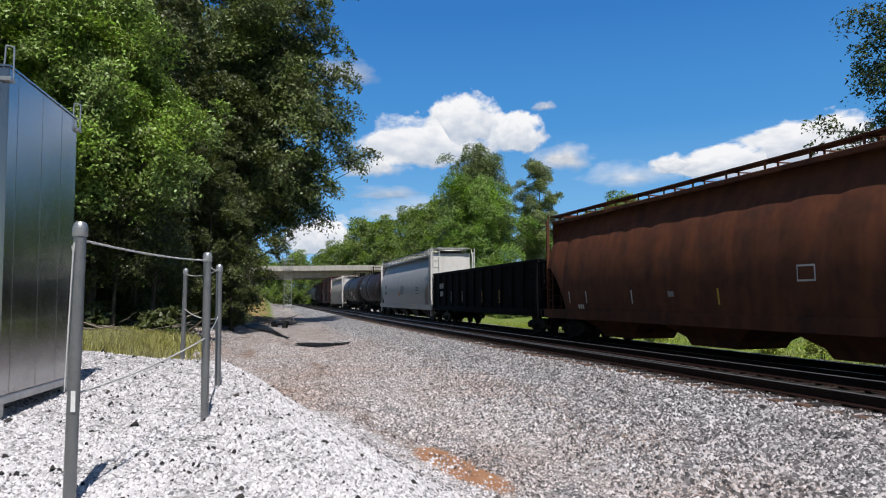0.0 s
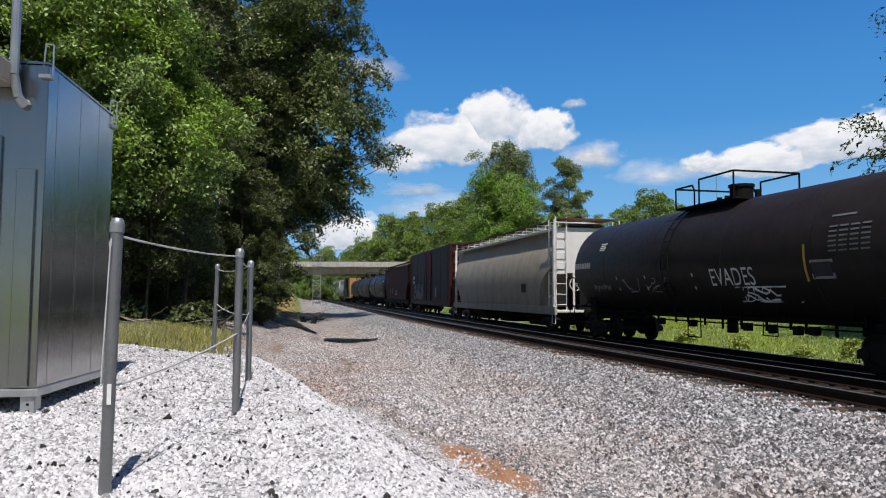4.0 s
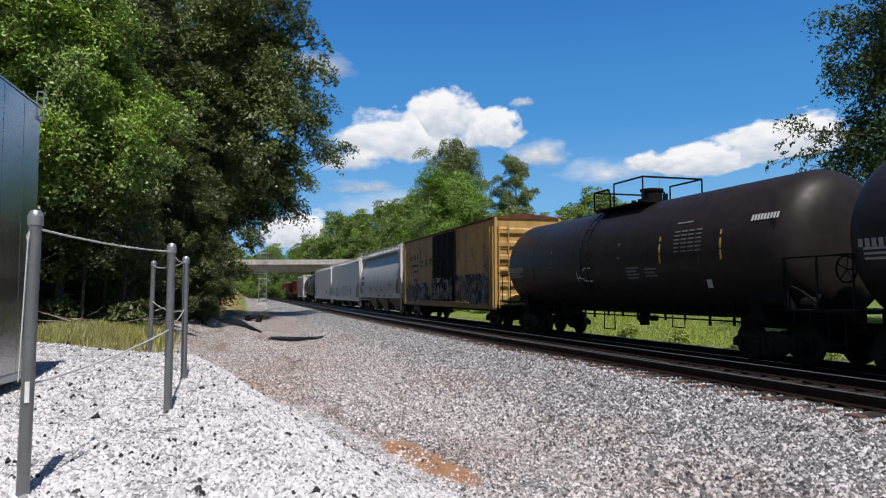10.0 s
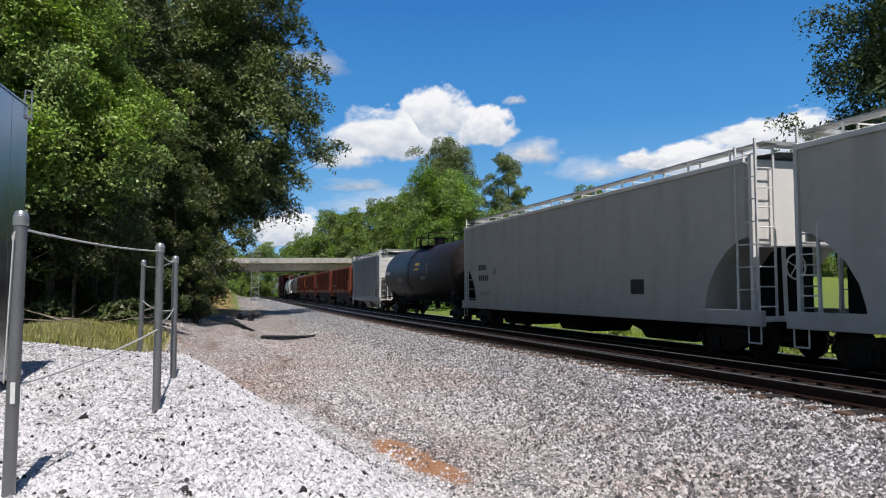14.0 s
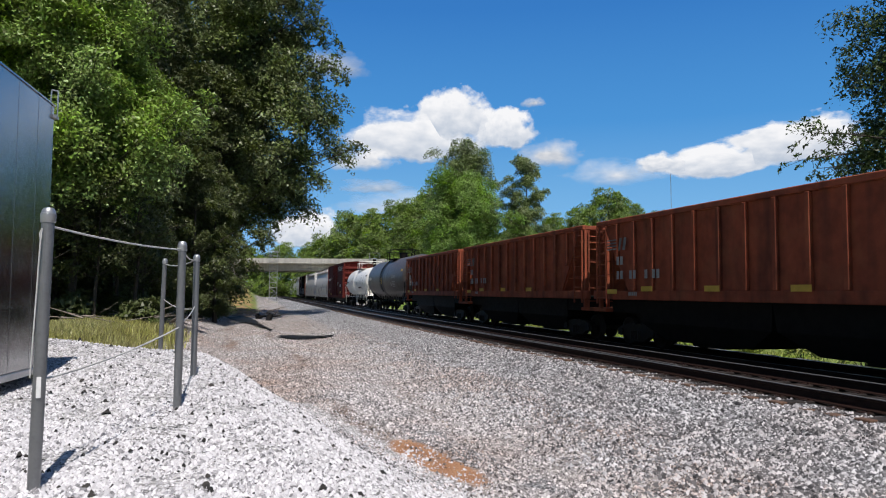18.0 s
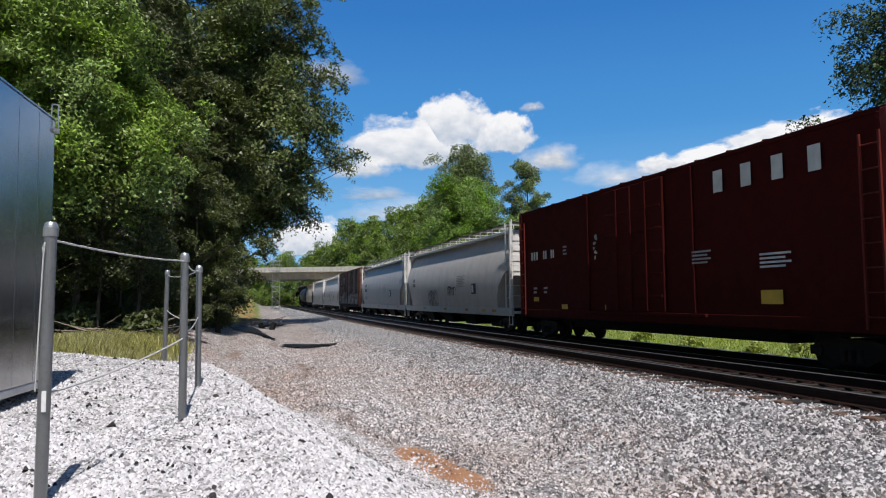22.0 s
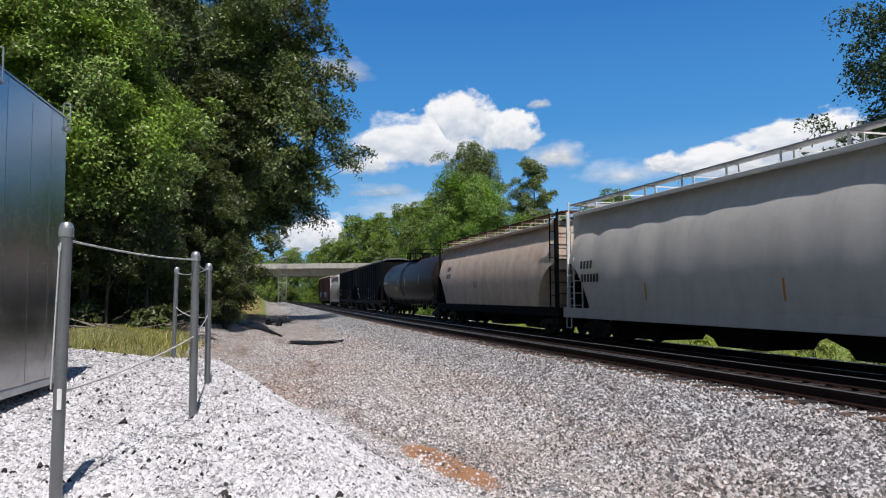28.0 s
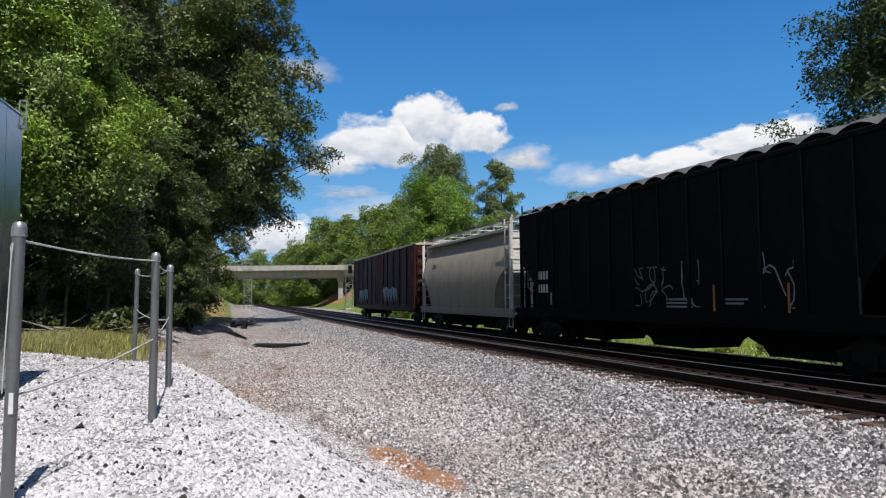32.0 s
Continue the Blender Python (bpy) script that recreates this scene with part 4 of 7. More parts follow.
def bush(m, r, seed, mat, label, leaf=0.09, count=1500):
    rng = random.Random(seed)
    ob = thing("bush", m, label, "bush", "bushes by the line")
    bm = B()
    cs, rs = [], []
    for i in range(9):
        a = rng.uniform(0, 6.28)
        c = (math.cos(a) * r * rng.uniform(0.1, 0.75), math.sin(a) * r * rng.uniform(0.1, 0.75), r * rng.uniform(0.35, 0.95))
        cs.append(c)
        rs.append(r * rng.uniform(0.3, 0.5))
        limbs(bm, rng, (0, 0, -0.1), c, 0.02, 0.006, 0.03, 3)
    part("woody_base", bm, M["bark"], ob)
    put("foliage", leaves_mesh("foliage", cs, rs, count, leaf, mat, seed), ob)
    return ob


b0 = bush(at_ground(*[float(v) for v in line(20, 7.5)[:2]]), 1.1, 31, M["meadow_blade"], "bright green bush on the bank behind the train", 0.1, 1700)
rng = random.Random(8)
for s in (12.5, 15.2, 17.4, 22.8, 24.5, 29, 34, 45):
    x, y, z, th = line(s, 7.0 + rng.uniform(-1, 2))
    scaled_copy(b0, at_ground(float(x), float(y), rng.uniform(0, 360)), rng.uniform(0.55, 1.15))
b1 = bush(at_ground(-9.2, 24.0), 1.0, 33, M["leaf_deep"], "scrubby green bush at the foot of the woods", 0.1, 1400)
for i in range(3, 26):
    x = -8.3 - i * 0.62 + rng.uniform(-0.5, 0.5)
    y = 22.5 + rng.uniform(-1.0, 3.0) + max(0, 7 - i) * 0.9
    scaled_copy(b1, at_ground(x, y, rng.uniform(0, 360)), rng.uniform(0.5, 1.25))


# ---- grass ----
def blades(name, count, where, height, mat, label, seed):
    r = np.random.default_rng(seed)
    x, y = where(r, count)
    n = len(x)
    z = ground_z(x, y)
    a = r.uniform(0, 6.28, n)
    h = height * r.uniform(0.4, 1.3, n)
    lx, ly = r.normal(0, 0.35, n) * h, r.normal(0, 0.35, n) * h
    w = 0.012 + 0.004 * np.hypot(x, y) / 10
    p = np.stack([x, y, z - 0.02], 1)
    side = np.stack([np.cos(a) * w, np.sin(a) * w, 0 * a], 1)
    V = np.stack([p - side, p + side, p + np.stack([lx, ly, h], 1)], 1)
    return tagged(put(name, tris(name, V.reshape(-1, 3), np.arange(n * 3), 3, mat)), label, "grass", kind="stuff")


def verge(r, n):
    x, y = r.uniform(-16, -3.2, n), r.uniform(11.2, 25, n)
    s, u = along(x, y)
    k = (pad_in(x, y) < 0.3) & (u < -15.0 + r.uniform(-0.9, 0.6, n))
    return x[k], y[k]


def hollow(r, n):
    s, u = r.uniform(-5, 70, n), r.uniform(5.0, 30, n)
    x, y, z, th = line(s, u)
    return x, y


blades("tall_grass", 90000, verge, 0.27, M["grass_blade"], "tall yellow-green grass between gravel and woods", 41)
blades("meadow_grass", 64000, hollow, 0.17, M["meadow_blade"], "bright green grass beyond the train", 42)


# ---- equipment house on legs ----
def equipment_house():
    ob = thing("equipment_house", pose(-3.388, 5.657, -0.67, 0, 0, 100.3), "silver aluminium railway equipment house standing on galvanised legs", "shed")
    L, D, H = 1.69, 2.6, 2.57
    # local x runs along the side that faces the line, local y away from the line
    part("wall", box(B(), 0, L, 0, D, 0.0, H, 0.008), M["aluminium"], ob)
    for x in (0.2, 0.75, 1.25):
        part("seam", box(B(), x - 0.004, x + 0.004, -0.002, 0.0, 0.02, H - 0.02), M["aluminium"], ob)
    part("belt_seam", box(B(), 0.02, L - 0.02, -0.004, 0.0, H * 0.42, H * 0.42 + 0.02), M["aluminium"], ob)
    bm = B()
    loft(bm, [[(-0.01, -0.01, H), (L + 0.01, -0.01, H), (L + 0.01, -0.01, H + 0.015), (-0.01, -0.01, H + 0.015)], [(-0.05, D / 2, H), (L + 0.05, D / 2, H), (L + 0.05, D / 2, H + 0.07), (-0.05, D / 2, H + 0.07)], [(-0.05, D + 0.05, H), (L + 0.05, D + 0.05, H), (L + 0.05, D + 0.05, H + 0.05), (-0.05, D + 0.05, H + 0.05)]])
    part("roof", bm, M["aluminium"], ob)
    part("skirt", box(B(), -0.02, L + 0.02, -0.02, D + 0.02, -0.06, 0.0, 0.006), M["galvanised"], ob)
    for x in (0.0, L):
        lug = part("lifting_eye", rod(B(), [(x, -0.03, H - 0.12), (x, -0.03, H + 0.16), (x, 0.03, H + 0.17), (x, 0.04, H - 0.02)], 0.007), M["galvanised"], ob)
        part("bracket", box(B(), x - 0.05, x + 0.05, -0.03, 0.06, H - 0.12, H - 0.09), M["galvanised"], lug)
    # door with its frame on the end that faces the camera
    part("door", box(B(), -0.035, 0.0, 0.32, 1.32, 0.06, 1.98, 0.006), M["aluminium"], ob, "plain metal door")
    part("door_trim", box(B(), -0.03, 0.0, 0.06, 0.2, 0.02, 1.72, 0.004), M["aluminium"], ob)
    hood = part("exhaust_hood", box(B(), -0.42, 0.0, 0.24, 0.95, 2.37, 2.55, 0.015), PAINT["drab"], ob, "dull beige hood under the eaves")
    part("conduit", rod(B(), [(-0.1, 0.22, 3.1), (-0.1, 0.22, 2.45), (-0.06, 0.2, 2.28), (-0.02, 0.16, 2.22)], 0.035, 10), M["galvanised"], ob, "bent grey conduit rising past the roof")
    for x in (0.06, L - 0.06):
        for y in (0.06, D - 0.06):
            bm = box(B(), x - 0.055, x + 0.055, y - 0.055, y - 0.045, -0.32, -0.06)
            box(bm, x - 0.055, x - 0.045, y - 0.055, y + 0.055, -0.32, -0.06)
            box(bm, x - 0.08, x + 0.08, y - 0.08, y + 0.08, -0.325, -0.31)
            leg = part("leg", bm, M["galvanised"], ob, "perforated galvanised leg")
            for k in range(4):
                part("bolt_hole", box(B(), x - 0.062, x - 0.0555, y - 0.01, y + 0.01, -0.28 + k * 0.05, -0.262 + k * 0.05), M["black_steel"], leg)
    return ob


equipment_house()


# ---- rope fence on pipe posts ----
def pipe_post(x, y, z0, z1, lx=0.0, ly=0.0, label=True):
    h = z1 - z0
    tilt = pose(x, y, z0, math.degrees(-ly / h), math.degrees(lx / h), 0)
    ob = thing("fence_post", tilt, "grey steel pipe post with a domed cap set in gravel", "post", "fence posts")
    bm = B()
    bmesh.ops.create_cone(bm, cap_ends=True, segments=20, radius1=0.030, radius2=0.030, depth=h + 0.25, matrix=Matrix.Translation((0, 0, h / 2 - 0.145)))
    part("pipe", bm, M["pipe"], ob, soft=False)
    rings = [[(math.cos(k * math.pi / 8) * r, math.sin(k * math.pi / 8) * r, z) for k in range(16)] for r, z in ((0.034, h - 0.075), (0.036, h - 0.07), (0.036, h - 0.03), (0.033, h - 0.028), (0.031, h - 0.015), (0.024, h - 0.004), (0.012, h), (0.001, h + 0.001))]
    part("cap", loft(B(), rings), M["galvanised"], ob, "domed cap", soft=True)
    return ob


POSTS = [(-1.809, 3.643, -0.945, 0.43), (-1.833, 5.71, -0.80, 0.425), (-2.29, 7.5, -0.80, 0.435), (-3.65, 10.3, -0.69, 0.54)]
LEAN = [(0.02, 0.0), (0.007, 0.0), (-0.012, 0.05), (0.04, -0.03)]
for (x, y, a, b), (lx, ly) in zip(POSTS, LEAN):
    pipe_post(x, y, a, b, lx, ly)
post_tag = part("post_label", box(B(), -0.009, 0.011, -0.036, -0.031, 0.0, 0.1), M["white_plastic"], None)
post_tag.matrix_basis = pose(-1.80, 3.643, -0.50, 0, 0, 20)
tagged(post_tag, "small white label stuck to a pipe post", "label")


def rope(a, b, sag, name="fence_rope"):
    a, b = Vector(a), Vector(b)
    pts = [a.lerp(b, i / 10) - Vector((0, 0, sag * 4 * (i / 10) * (1 - i / 10))) for i in range(11)]
    ob = part(name, rod(B(), pts, 0.006, 5), M["rope"], None, soft=True)
    return tagged(ob, "thin grey cable strung between pipe posts", "cable", "fence cables")


def post_at(i, z):
    x, y, a, b = POSTS[i]
    return (x + LEAN[i][0] * (z - a) / (b - a), y, z)


rope(post_at(0, 0.34), post_at(1, 0.36), 0.02)
rope(post_at(1, 0.36), post_at(2, 0.375), 0.03)
rope(post_at(2, 0.375), post_at(3, 0.46), 0.04)
rope(post_at(0, -0.42), post_at(1, -0.235), 0.03)
rope(post_at(1, -0.2), post_at(2, -0.1), 0.03)
rope(post_at(2, -0.12), post_at(3, -0.02), 0.05)
hook = part("cable_loop", rod(B(), [(-1.80, 3.60, 0.26), (-1.805, 3.597, 0.30), (-1.79, 3.59, 0.32), (-1.795, 3.588, 0.26), (-1.82, 3.59, -0.40)], 0.0038, 5), M["rope"], None)
tagged(hook, "loose end of cable hanging down a pipe post", "cable")


# ---- dead branches, and black patches for shaded hollows in the verge ----
def brush(x, y, seed, n, r):
    rng = random.Random(seed)
    bm = B()
    for i in range(n):
        a = rng.uniform(0, 6.28)
        p = Vector((rng.uniform(-r, r), rng.uniform(-r, r), rng.uniform(0.05, 0.4)))
        q = p + Vector((math.cos(a), math.sin(a), rng.uniform(-0.1, 0.35))) * rng.uniform(0.5, 1.8)
        limbs(bm, rng, p, q, rng.uniform(0.015, 0.045), 0.006, 0.05, 4)
    ob = part("brush_pile", bm, M["dead_wood"], None)
    ob.matrix_basis = at_ground(x, y)
    return tagged(ob, "tangle of dead grey branches on the bank", "branches", kind="stuff")


brush(-12.6, 50.5, 1, 46, 2.0)
brush(-15.0, 55.0, 2, 36, 2.2)
brush(-10.8, 23.5, 3, 34, 2.4)
brush(-13.8, 22.5, 4, 20, 1.8)


def shade_drape(x, y, turn, length, width, seed, label):
    """A black drape standing in for a dark hollow's shade, wide at one end and pointed at the other."""
    rng = random.Random(seed)
    n, k = 14, 6
    vs, fs = [], []
    c, d = math.cos(radians(turn)), math.sin(radians(turn))
    for i in range(n + 1):
        f = i / n
        w = width * (0.35 + 0.65 * math.sin(math.pi * min(1, f * 1.25 + 0.12))) * (1 - f * 0.55) * rng.uniform(0.85, 1.15)
        for j in range(k + 1):
            a, b = (f - 0.5) * length, (j / k - 0.5) * w + rng.uniform(-0.05, 0.05)
            px, py = x + a * c - b * d, y + a * d + b * c
            vs.append((px, py, float(ground_z(px, py)) + 0.035 + rng.uniform(0, 0.05)))
    for i in range(n):
        for j in range(k):
            a = i * (k + 1) + j
            fs.append((a, a + 1, a + k + 2, a + k + 1))
    ob = put("plastic_sheet", mesh_of("plastic_sheet", vs, fs, M["sheet"]))
    return tagged(ob, label, "plastic sheet")


# Black patches added where the verge's hollow and ditch look dark with shade.
shade_drape(-4.75, 28.9, -4, 2.0, 3.4, 4, "black patch added for the shade of a hollow in gravel")
shade_drape(-10.2, 41.5, -70, 19.0, 1.5, 6, "long black patch added for the shade of the ditch")


def stump(x, y, h, seed):
    rng = random.Random(seed)
    bm = B()
    limbs(bm, rng, (0, 0, -0.2), (rng.uniform(-0.2, 0.2), 0.1, h), 0.22, 0.15, 0.05, 4)
    limbs(bm, rng, (0, 0, h * 0.5), (0.8, 0.2, h * 0.7), 0.1, 0.04, 0.05, 3)
    ob = part("stump", bm, M["black_steel"], None)
    ob.matrix_basis = at_ground(x, y)
    tagged(ob, "black tree stump by the ditch", "stump", "stumps")


stump(-10.9, 47.0, 0.3, 1)
stump(-10.2, 46.2, 0.42, 2)


# ---- bridge and signal masts ----
def bridge():
    x, y, z, th = [float(v) for v in line(158, -SPACING)]
    x, y = [float(v) for v in line(158)[:2]]
    ob = thing("road_bridge", pose(x, y, z, 0, 0, 2.0), "grey concrete road bridge on square piers over the railway", "bridge")
    part("girder", box(B(), -46, 62, -4.2, -3.6, 5.6, 7.0, 0.03), M["concrete"], ob)
    part("girder", box(B(), -46, 62, 3.6, 4.2, 5.6, 7.0, 0.03), M["concrete"], ob)
    part("deck", box(B(), -46, 62, -5.9, 5.9, 7.0, 7.25, 0.03), M["concrete"], ob)
    for yy in (-5.85, 5.55):
        part("parapet", box(B(), -46, 62, yy, yy + 0.3, 7.25, 8.05, 0.02), M["concrete"], ob)
    for px in (-16.0, 11.5):
        pier = part("pier_cap", box(B(), px - 0.7, px + 0.7, -4.4, 4.4, 4.7, 5.6, 0.04), M["concrete"], ob)
        for py in (-3.4, 3.4):
            part("column", box(B(), px - 0.5, px + 0.5, py - 0.5, py + 0.5, -2.5, 4.7, 0.04), M["concrete"], pier)
    for px in (-40, 40):
        part("abutment", box(B(), px - 6, px + 6, -5, 5, -1, 5.6, 0.05), M["concrete"], ob)
    return ob


bridge()


def signal_mast(s, off, height, label, lit=True):
    x, y, z, th = [float(v) for v in line(s, off)]
    g = float(ground_z(x, y))
    ob = thing("signal_mast", pose(x, y, g, 0, 0, math.degrees(th)), label, "signal mast", "railway signals")
    h = height
    part("foundation", box(B(), -0.7, 0.7, -0.5, 0.5, -0.6, 0.25, 0.03), M["concrete"], ob)
    for dx in (-0.55, 0.55):
        for dy in (-0.3, 0.3):
            part("upright", bar(B(), (dx, dy, 0), (dx, dy, h), 0.05, 6), M["galvanised"], ob)
    n = int(h / 0.75)
    bm = B()
    for i in range(n):
        z0, z1 = i * h / n, (i + 1) * h / n
        a, b = (-0.55, 0.55) if i % 2 else (0.55, -0.55)
        for dy in (-0.3, 0.3):
            bar(bm, (a, dy, z0), (b, dy, z1), 0.025, 4)
            bar(bm, (-0.55, dy, z1), (0.55, dy, z1), 0.025, 4)
    part("bracing", bm, M["galvanised"], ob)
    for k, zz in enumerate((h * 0.78, h * 0.98)):
        plat = part("platform", box(B(), -0.8, 0.8, -0.8, 0.4, zz - 0.04, zz, 0.01), M["grate"], ob)
        part("guard_rail", rod(B(), [(-0.8, -0.8, zz), (-0.8, -0.8, zz + 1), (0.8, -0.8, zz + 1), (0.8, -0.8, zz)], 0.03, 5), M["galvanised"], plat)
    if lit:
        head = part("signal_head", box(B(), -0.3, 0.3, -0.95, -0.8, h * 0.8, h * 0.8 + 1.3, 0.04), M["black_steel"], ob, "black signal head")
        for i in range(3):
            part("hood", bar(B(), (0, -0.95, h * 0.8 + 0.25 + i * 0.4), (0, -1.15, h * 0.8 + 0.25 + i * 0.4), 0.13, 10), M["black_steel"], head)
    return ob


signal_mast(112, -9.2, 7.8, "galvanised lattice mast with ladder beside the track", False)
signal_mast(118, 6.8, 7.2, "galvanised lattice signal mast on the grassy slope across the tracks")


def radio_mast():
    ob = thing("radio_mast", pose(62, 190, 0), "thin distant radio mast above the trees", "mast")
    part("shaft", bar(B(), (0, 0, 8), (0, 0, 33), 0.08, 5), M["galvanised"], ob)


radio_mast()


# ---- freight cars: local x is the way of travel, local -y the side that faces the camera, z = 0 the rail head ----
_shared = {}


def shared(key, build, mat, soft=False):
    if key not in _shared:
        bm = build()
        bmesh.ops.recalc_face_normals(bm, faces=bm.faces)
        me = bpy.data.meshes.new(key if isinstance(key, str) else key[0])
        bm.to_mesh(me)
        bm.free()
        me.materials.append(mat)
        if soft:
            me.polygons.foreach_set("use_smooth", [True] * len(me.polygons))
        _shared[key] = me
    return _shared[key]


def wheel_bm():
    bm = B()
    prof = [(0.03, -0.07), (0.09, -0.07), (0.09, -0.02), (0.34, -0.025), (0.38, -0.06), (0.455, -0.065), (0.46, 0.05), (0.49, 0.06), (0.48, 0.085), (0.39, 0.085), (0.35, 0.02), (0.09, 0.03), (0.09, 0.06), (0.03, 0.06)]
    loft(bm, [[(math.cos(k * math.pi / 10) * r, y, math.sin(k * math.pi / 10) * r) for k in range(20)] for r, y in prof], caps=False)
    return bm


def sideframe_bm():
    bm = B()
    top = [(-1.15, 0.52), (-0.9, 0.62), (-0.45, 0.70), (0.45, 0.70), (0.9, 0.62), (1.15, 0.52)]
    low = [(-1.15, 0.34), (-0.72, 0.34), (-0.36, 0.17), (0.36, 0.17), (0.72, 0.34), (1.15, 0.34)]
    ring = top + low[::-1]
    loft(bm, [[(x, y, z) for x, z in ring] for y in (-0.09, 0.09)])
    for x in (-0.89, 0.89):
        bar(bm, (x, -0.14, 0.45), (x, 0.12, 0.45), 0.13, 10)
    for x in (-0.2, 0, 0.2):
        bar(bm, (x, -0.1, 0.24), (x, -0.1, 0.5), 0.075, 8)
    return bm


def truck(car, x):
    t = put("truck", shared("bolster", lambda: box(B(), -0.2, 0.2, -1.05, 1.05, 0.42, 0.72, 0.02), M["black_steel"]), car, pose(x, 0, 0))
    for y in (-1.0, 1.0):
        put("sideframe", shared("sideframe", sideframe_bm, M["wheel"]), t, pose(0, y, 0, 0, 0, 0 if y < 0 else 180))
    for dx in (-0.89, 0.89):
        put("axle", shared("axle", lambda: bar(B(), (0, -0.95, 0), (0, 0.95, 0), 0.075, 10), M["wheel"]), t, pose(dx, 0, 0.457))
        for y in (-0.75, 0.75):
            put("wheel", shared("wheel", wheel_bm, M["wheel"], True), t, pose(dx, y, 0.457, 0, 0, 0 if y < 0 else 180))


def coupler_bm():
    bm = box(B(), -0.5, 0.35, -0.09, 0.09, 0.75, 0.93, 0.02)
    box(bm, 0.3, 0.58, -0.14, 0.05, 0.70, 0.98, 0.03)
    box(bm, 0.34, 0.5, 0.05, 0.16, 0.72, 0.96, 0.03)
    return bm


def running_gear(car, L, inset=2.1, sill=True):
    for x in (-L / 2 + inset, L / 2 - inset):
        truck(car, x)
    for sg in (-1, 1):
        put("coupler", shared("coupler", coupler_bm, M["wheel"]), car, pose(sg * (L / 2 - 0.52), 0, 0, 0, 0, 0 if sg > 0 else 180))
        put("brake_hose", shared("brake_hose", lambda: rod(B(), [(0.1, 0.3, 0.75), (0.35, 0.3, 0.5), (0.5, 0.15, 0.45), (0.55, 0, 0.5)], 0.025, 6), M["black_steel"]), car, pose(sg * (L / 2 - 0.52), 0, 0, 0, 0, 0 if sg > 0 else 180))
    if sill:
        part("centre_sill", box(B(), -L / 2 + 0.1, L / 2 - 0.1, -0.22, 0.22, 0.70, 1.0, 0.01), M["black_steel"], car)


def ladder(car, x, y, z0, z1, mat, across="x", w=0.42, rungs=None, name="ladder"):
    n = rungs or max(3, int((z1 - z0) / 0.42))
    bm = B()
    a = (lambda d, z: (x + d, y, z)) if across == "x" else (lambda d, z: (x, y + d, z))
    for d in (-w / 2, w / 2):
        p = a(d, 0)
        box(bm, p[0] - 0.022, p[0] + 0.022, p[1] - 0.022, p[1] + 0.022, z0, z1)
    for i in range(n):
        z = z0 + (i + 0.5) * (z1 - z0) / n
        bar(bm, a(-w / 2, z), a(w / 2, z), 0.016, 5)
    return part(name, bm, mat, car)


def brake_wheel(car, x, y, z, mat):
    bm = B()
    n = 14
    pts = [(x, y + math.cos(i * 2 * math.pi / n) * 0.27, z + math.sin(i * 2 * math.pi / n) * 0.27) for i in range(n + 1)]
    rod(bm, pts, 0.022, 5)
    for i in range(0, n, 3):
        bar(bm, (x, y, z), pts[i], 0.014, 4)
    part("brake_wheel", bm, mat, car)


def mark(car, x0, x1, z0, z1, mat, face, name="marking", lift=0.006, skew=0.0):
    """A painted patch that lies on the side whose half width at a height is face(z)."""
    n = max(1, int((z1 - z0) / 0.25))
    vs, fs = [], []
    for i in range(n + 1):
        z = z0 + (z1 - z0) * i / n
        y = -(face(z) + lift)
        k = skew * (z - z0)
        vs += [(x0 + k, y, z), (x1 + k, y, z), (x0 + k, y + 0.004, z), (x1 + k, y + 0.004, z)]
    for i in range(n):
        a = i * 4
        fs += [(a, a + 1, a + 5, a + 4), (a + 2, a + 6, a + 7, a + 3)]
    return put(name, mesh_of(name, vs, fs, mat), car)


def lettering(car, x, z, w, h, count, mat, face):
    """A row of unreadable characters as plain bars."""
    step = w / count
    for i in range(count):
        mark(car, x + i * step, x + i * step + step * 0.66, z, z + h, mat, face, "lettering_bar")


def small_print(car, x, z, w, lines, mat, face, gap=0.09):
    for i in range(lines):
        mark(car, x, x + w * (1 - 0.18 * (i % 2)), z - i * gap, z - i * gap + gap * 0.5, mat, face, "lettering_bar")


def ribbon(vs, fs, pts, w, y_of):
    """A painted stroke of width w with round ends and joints."""
    for (x0, z0), (x1, z1) in zip(pts, pts[1:]):
        d = math.hypot(x1 - x0, z1 - z0) or 1
        nx, nz = -(z1 - z0) / d * w / 2, (x1 - x0) / d * w / 2
        k = len(vs)
        vs += [(x, y_of(z), z) for x, z in ((x0 - nx, z0 - nz), (x0 + nx, z0 + nz), (x1 + nx, z1 + nz), (x1 - nx, z1 - nz))]
        fs.append((k, k + 1, k + 2, k + 3))
    for n, (x, z) in enumerate(pts):
        k = len(vs)
        lift = -0.0004 * (n % 5 + 1)
        vs += [(x + math.cos(a * math.pi / 4) * w / 2, y_of(z) + lift, z + math.sin(a * math.pi / 4) * w / 2) for a in range(8)]
        fs.append(tuple(range(k, k + 8)))


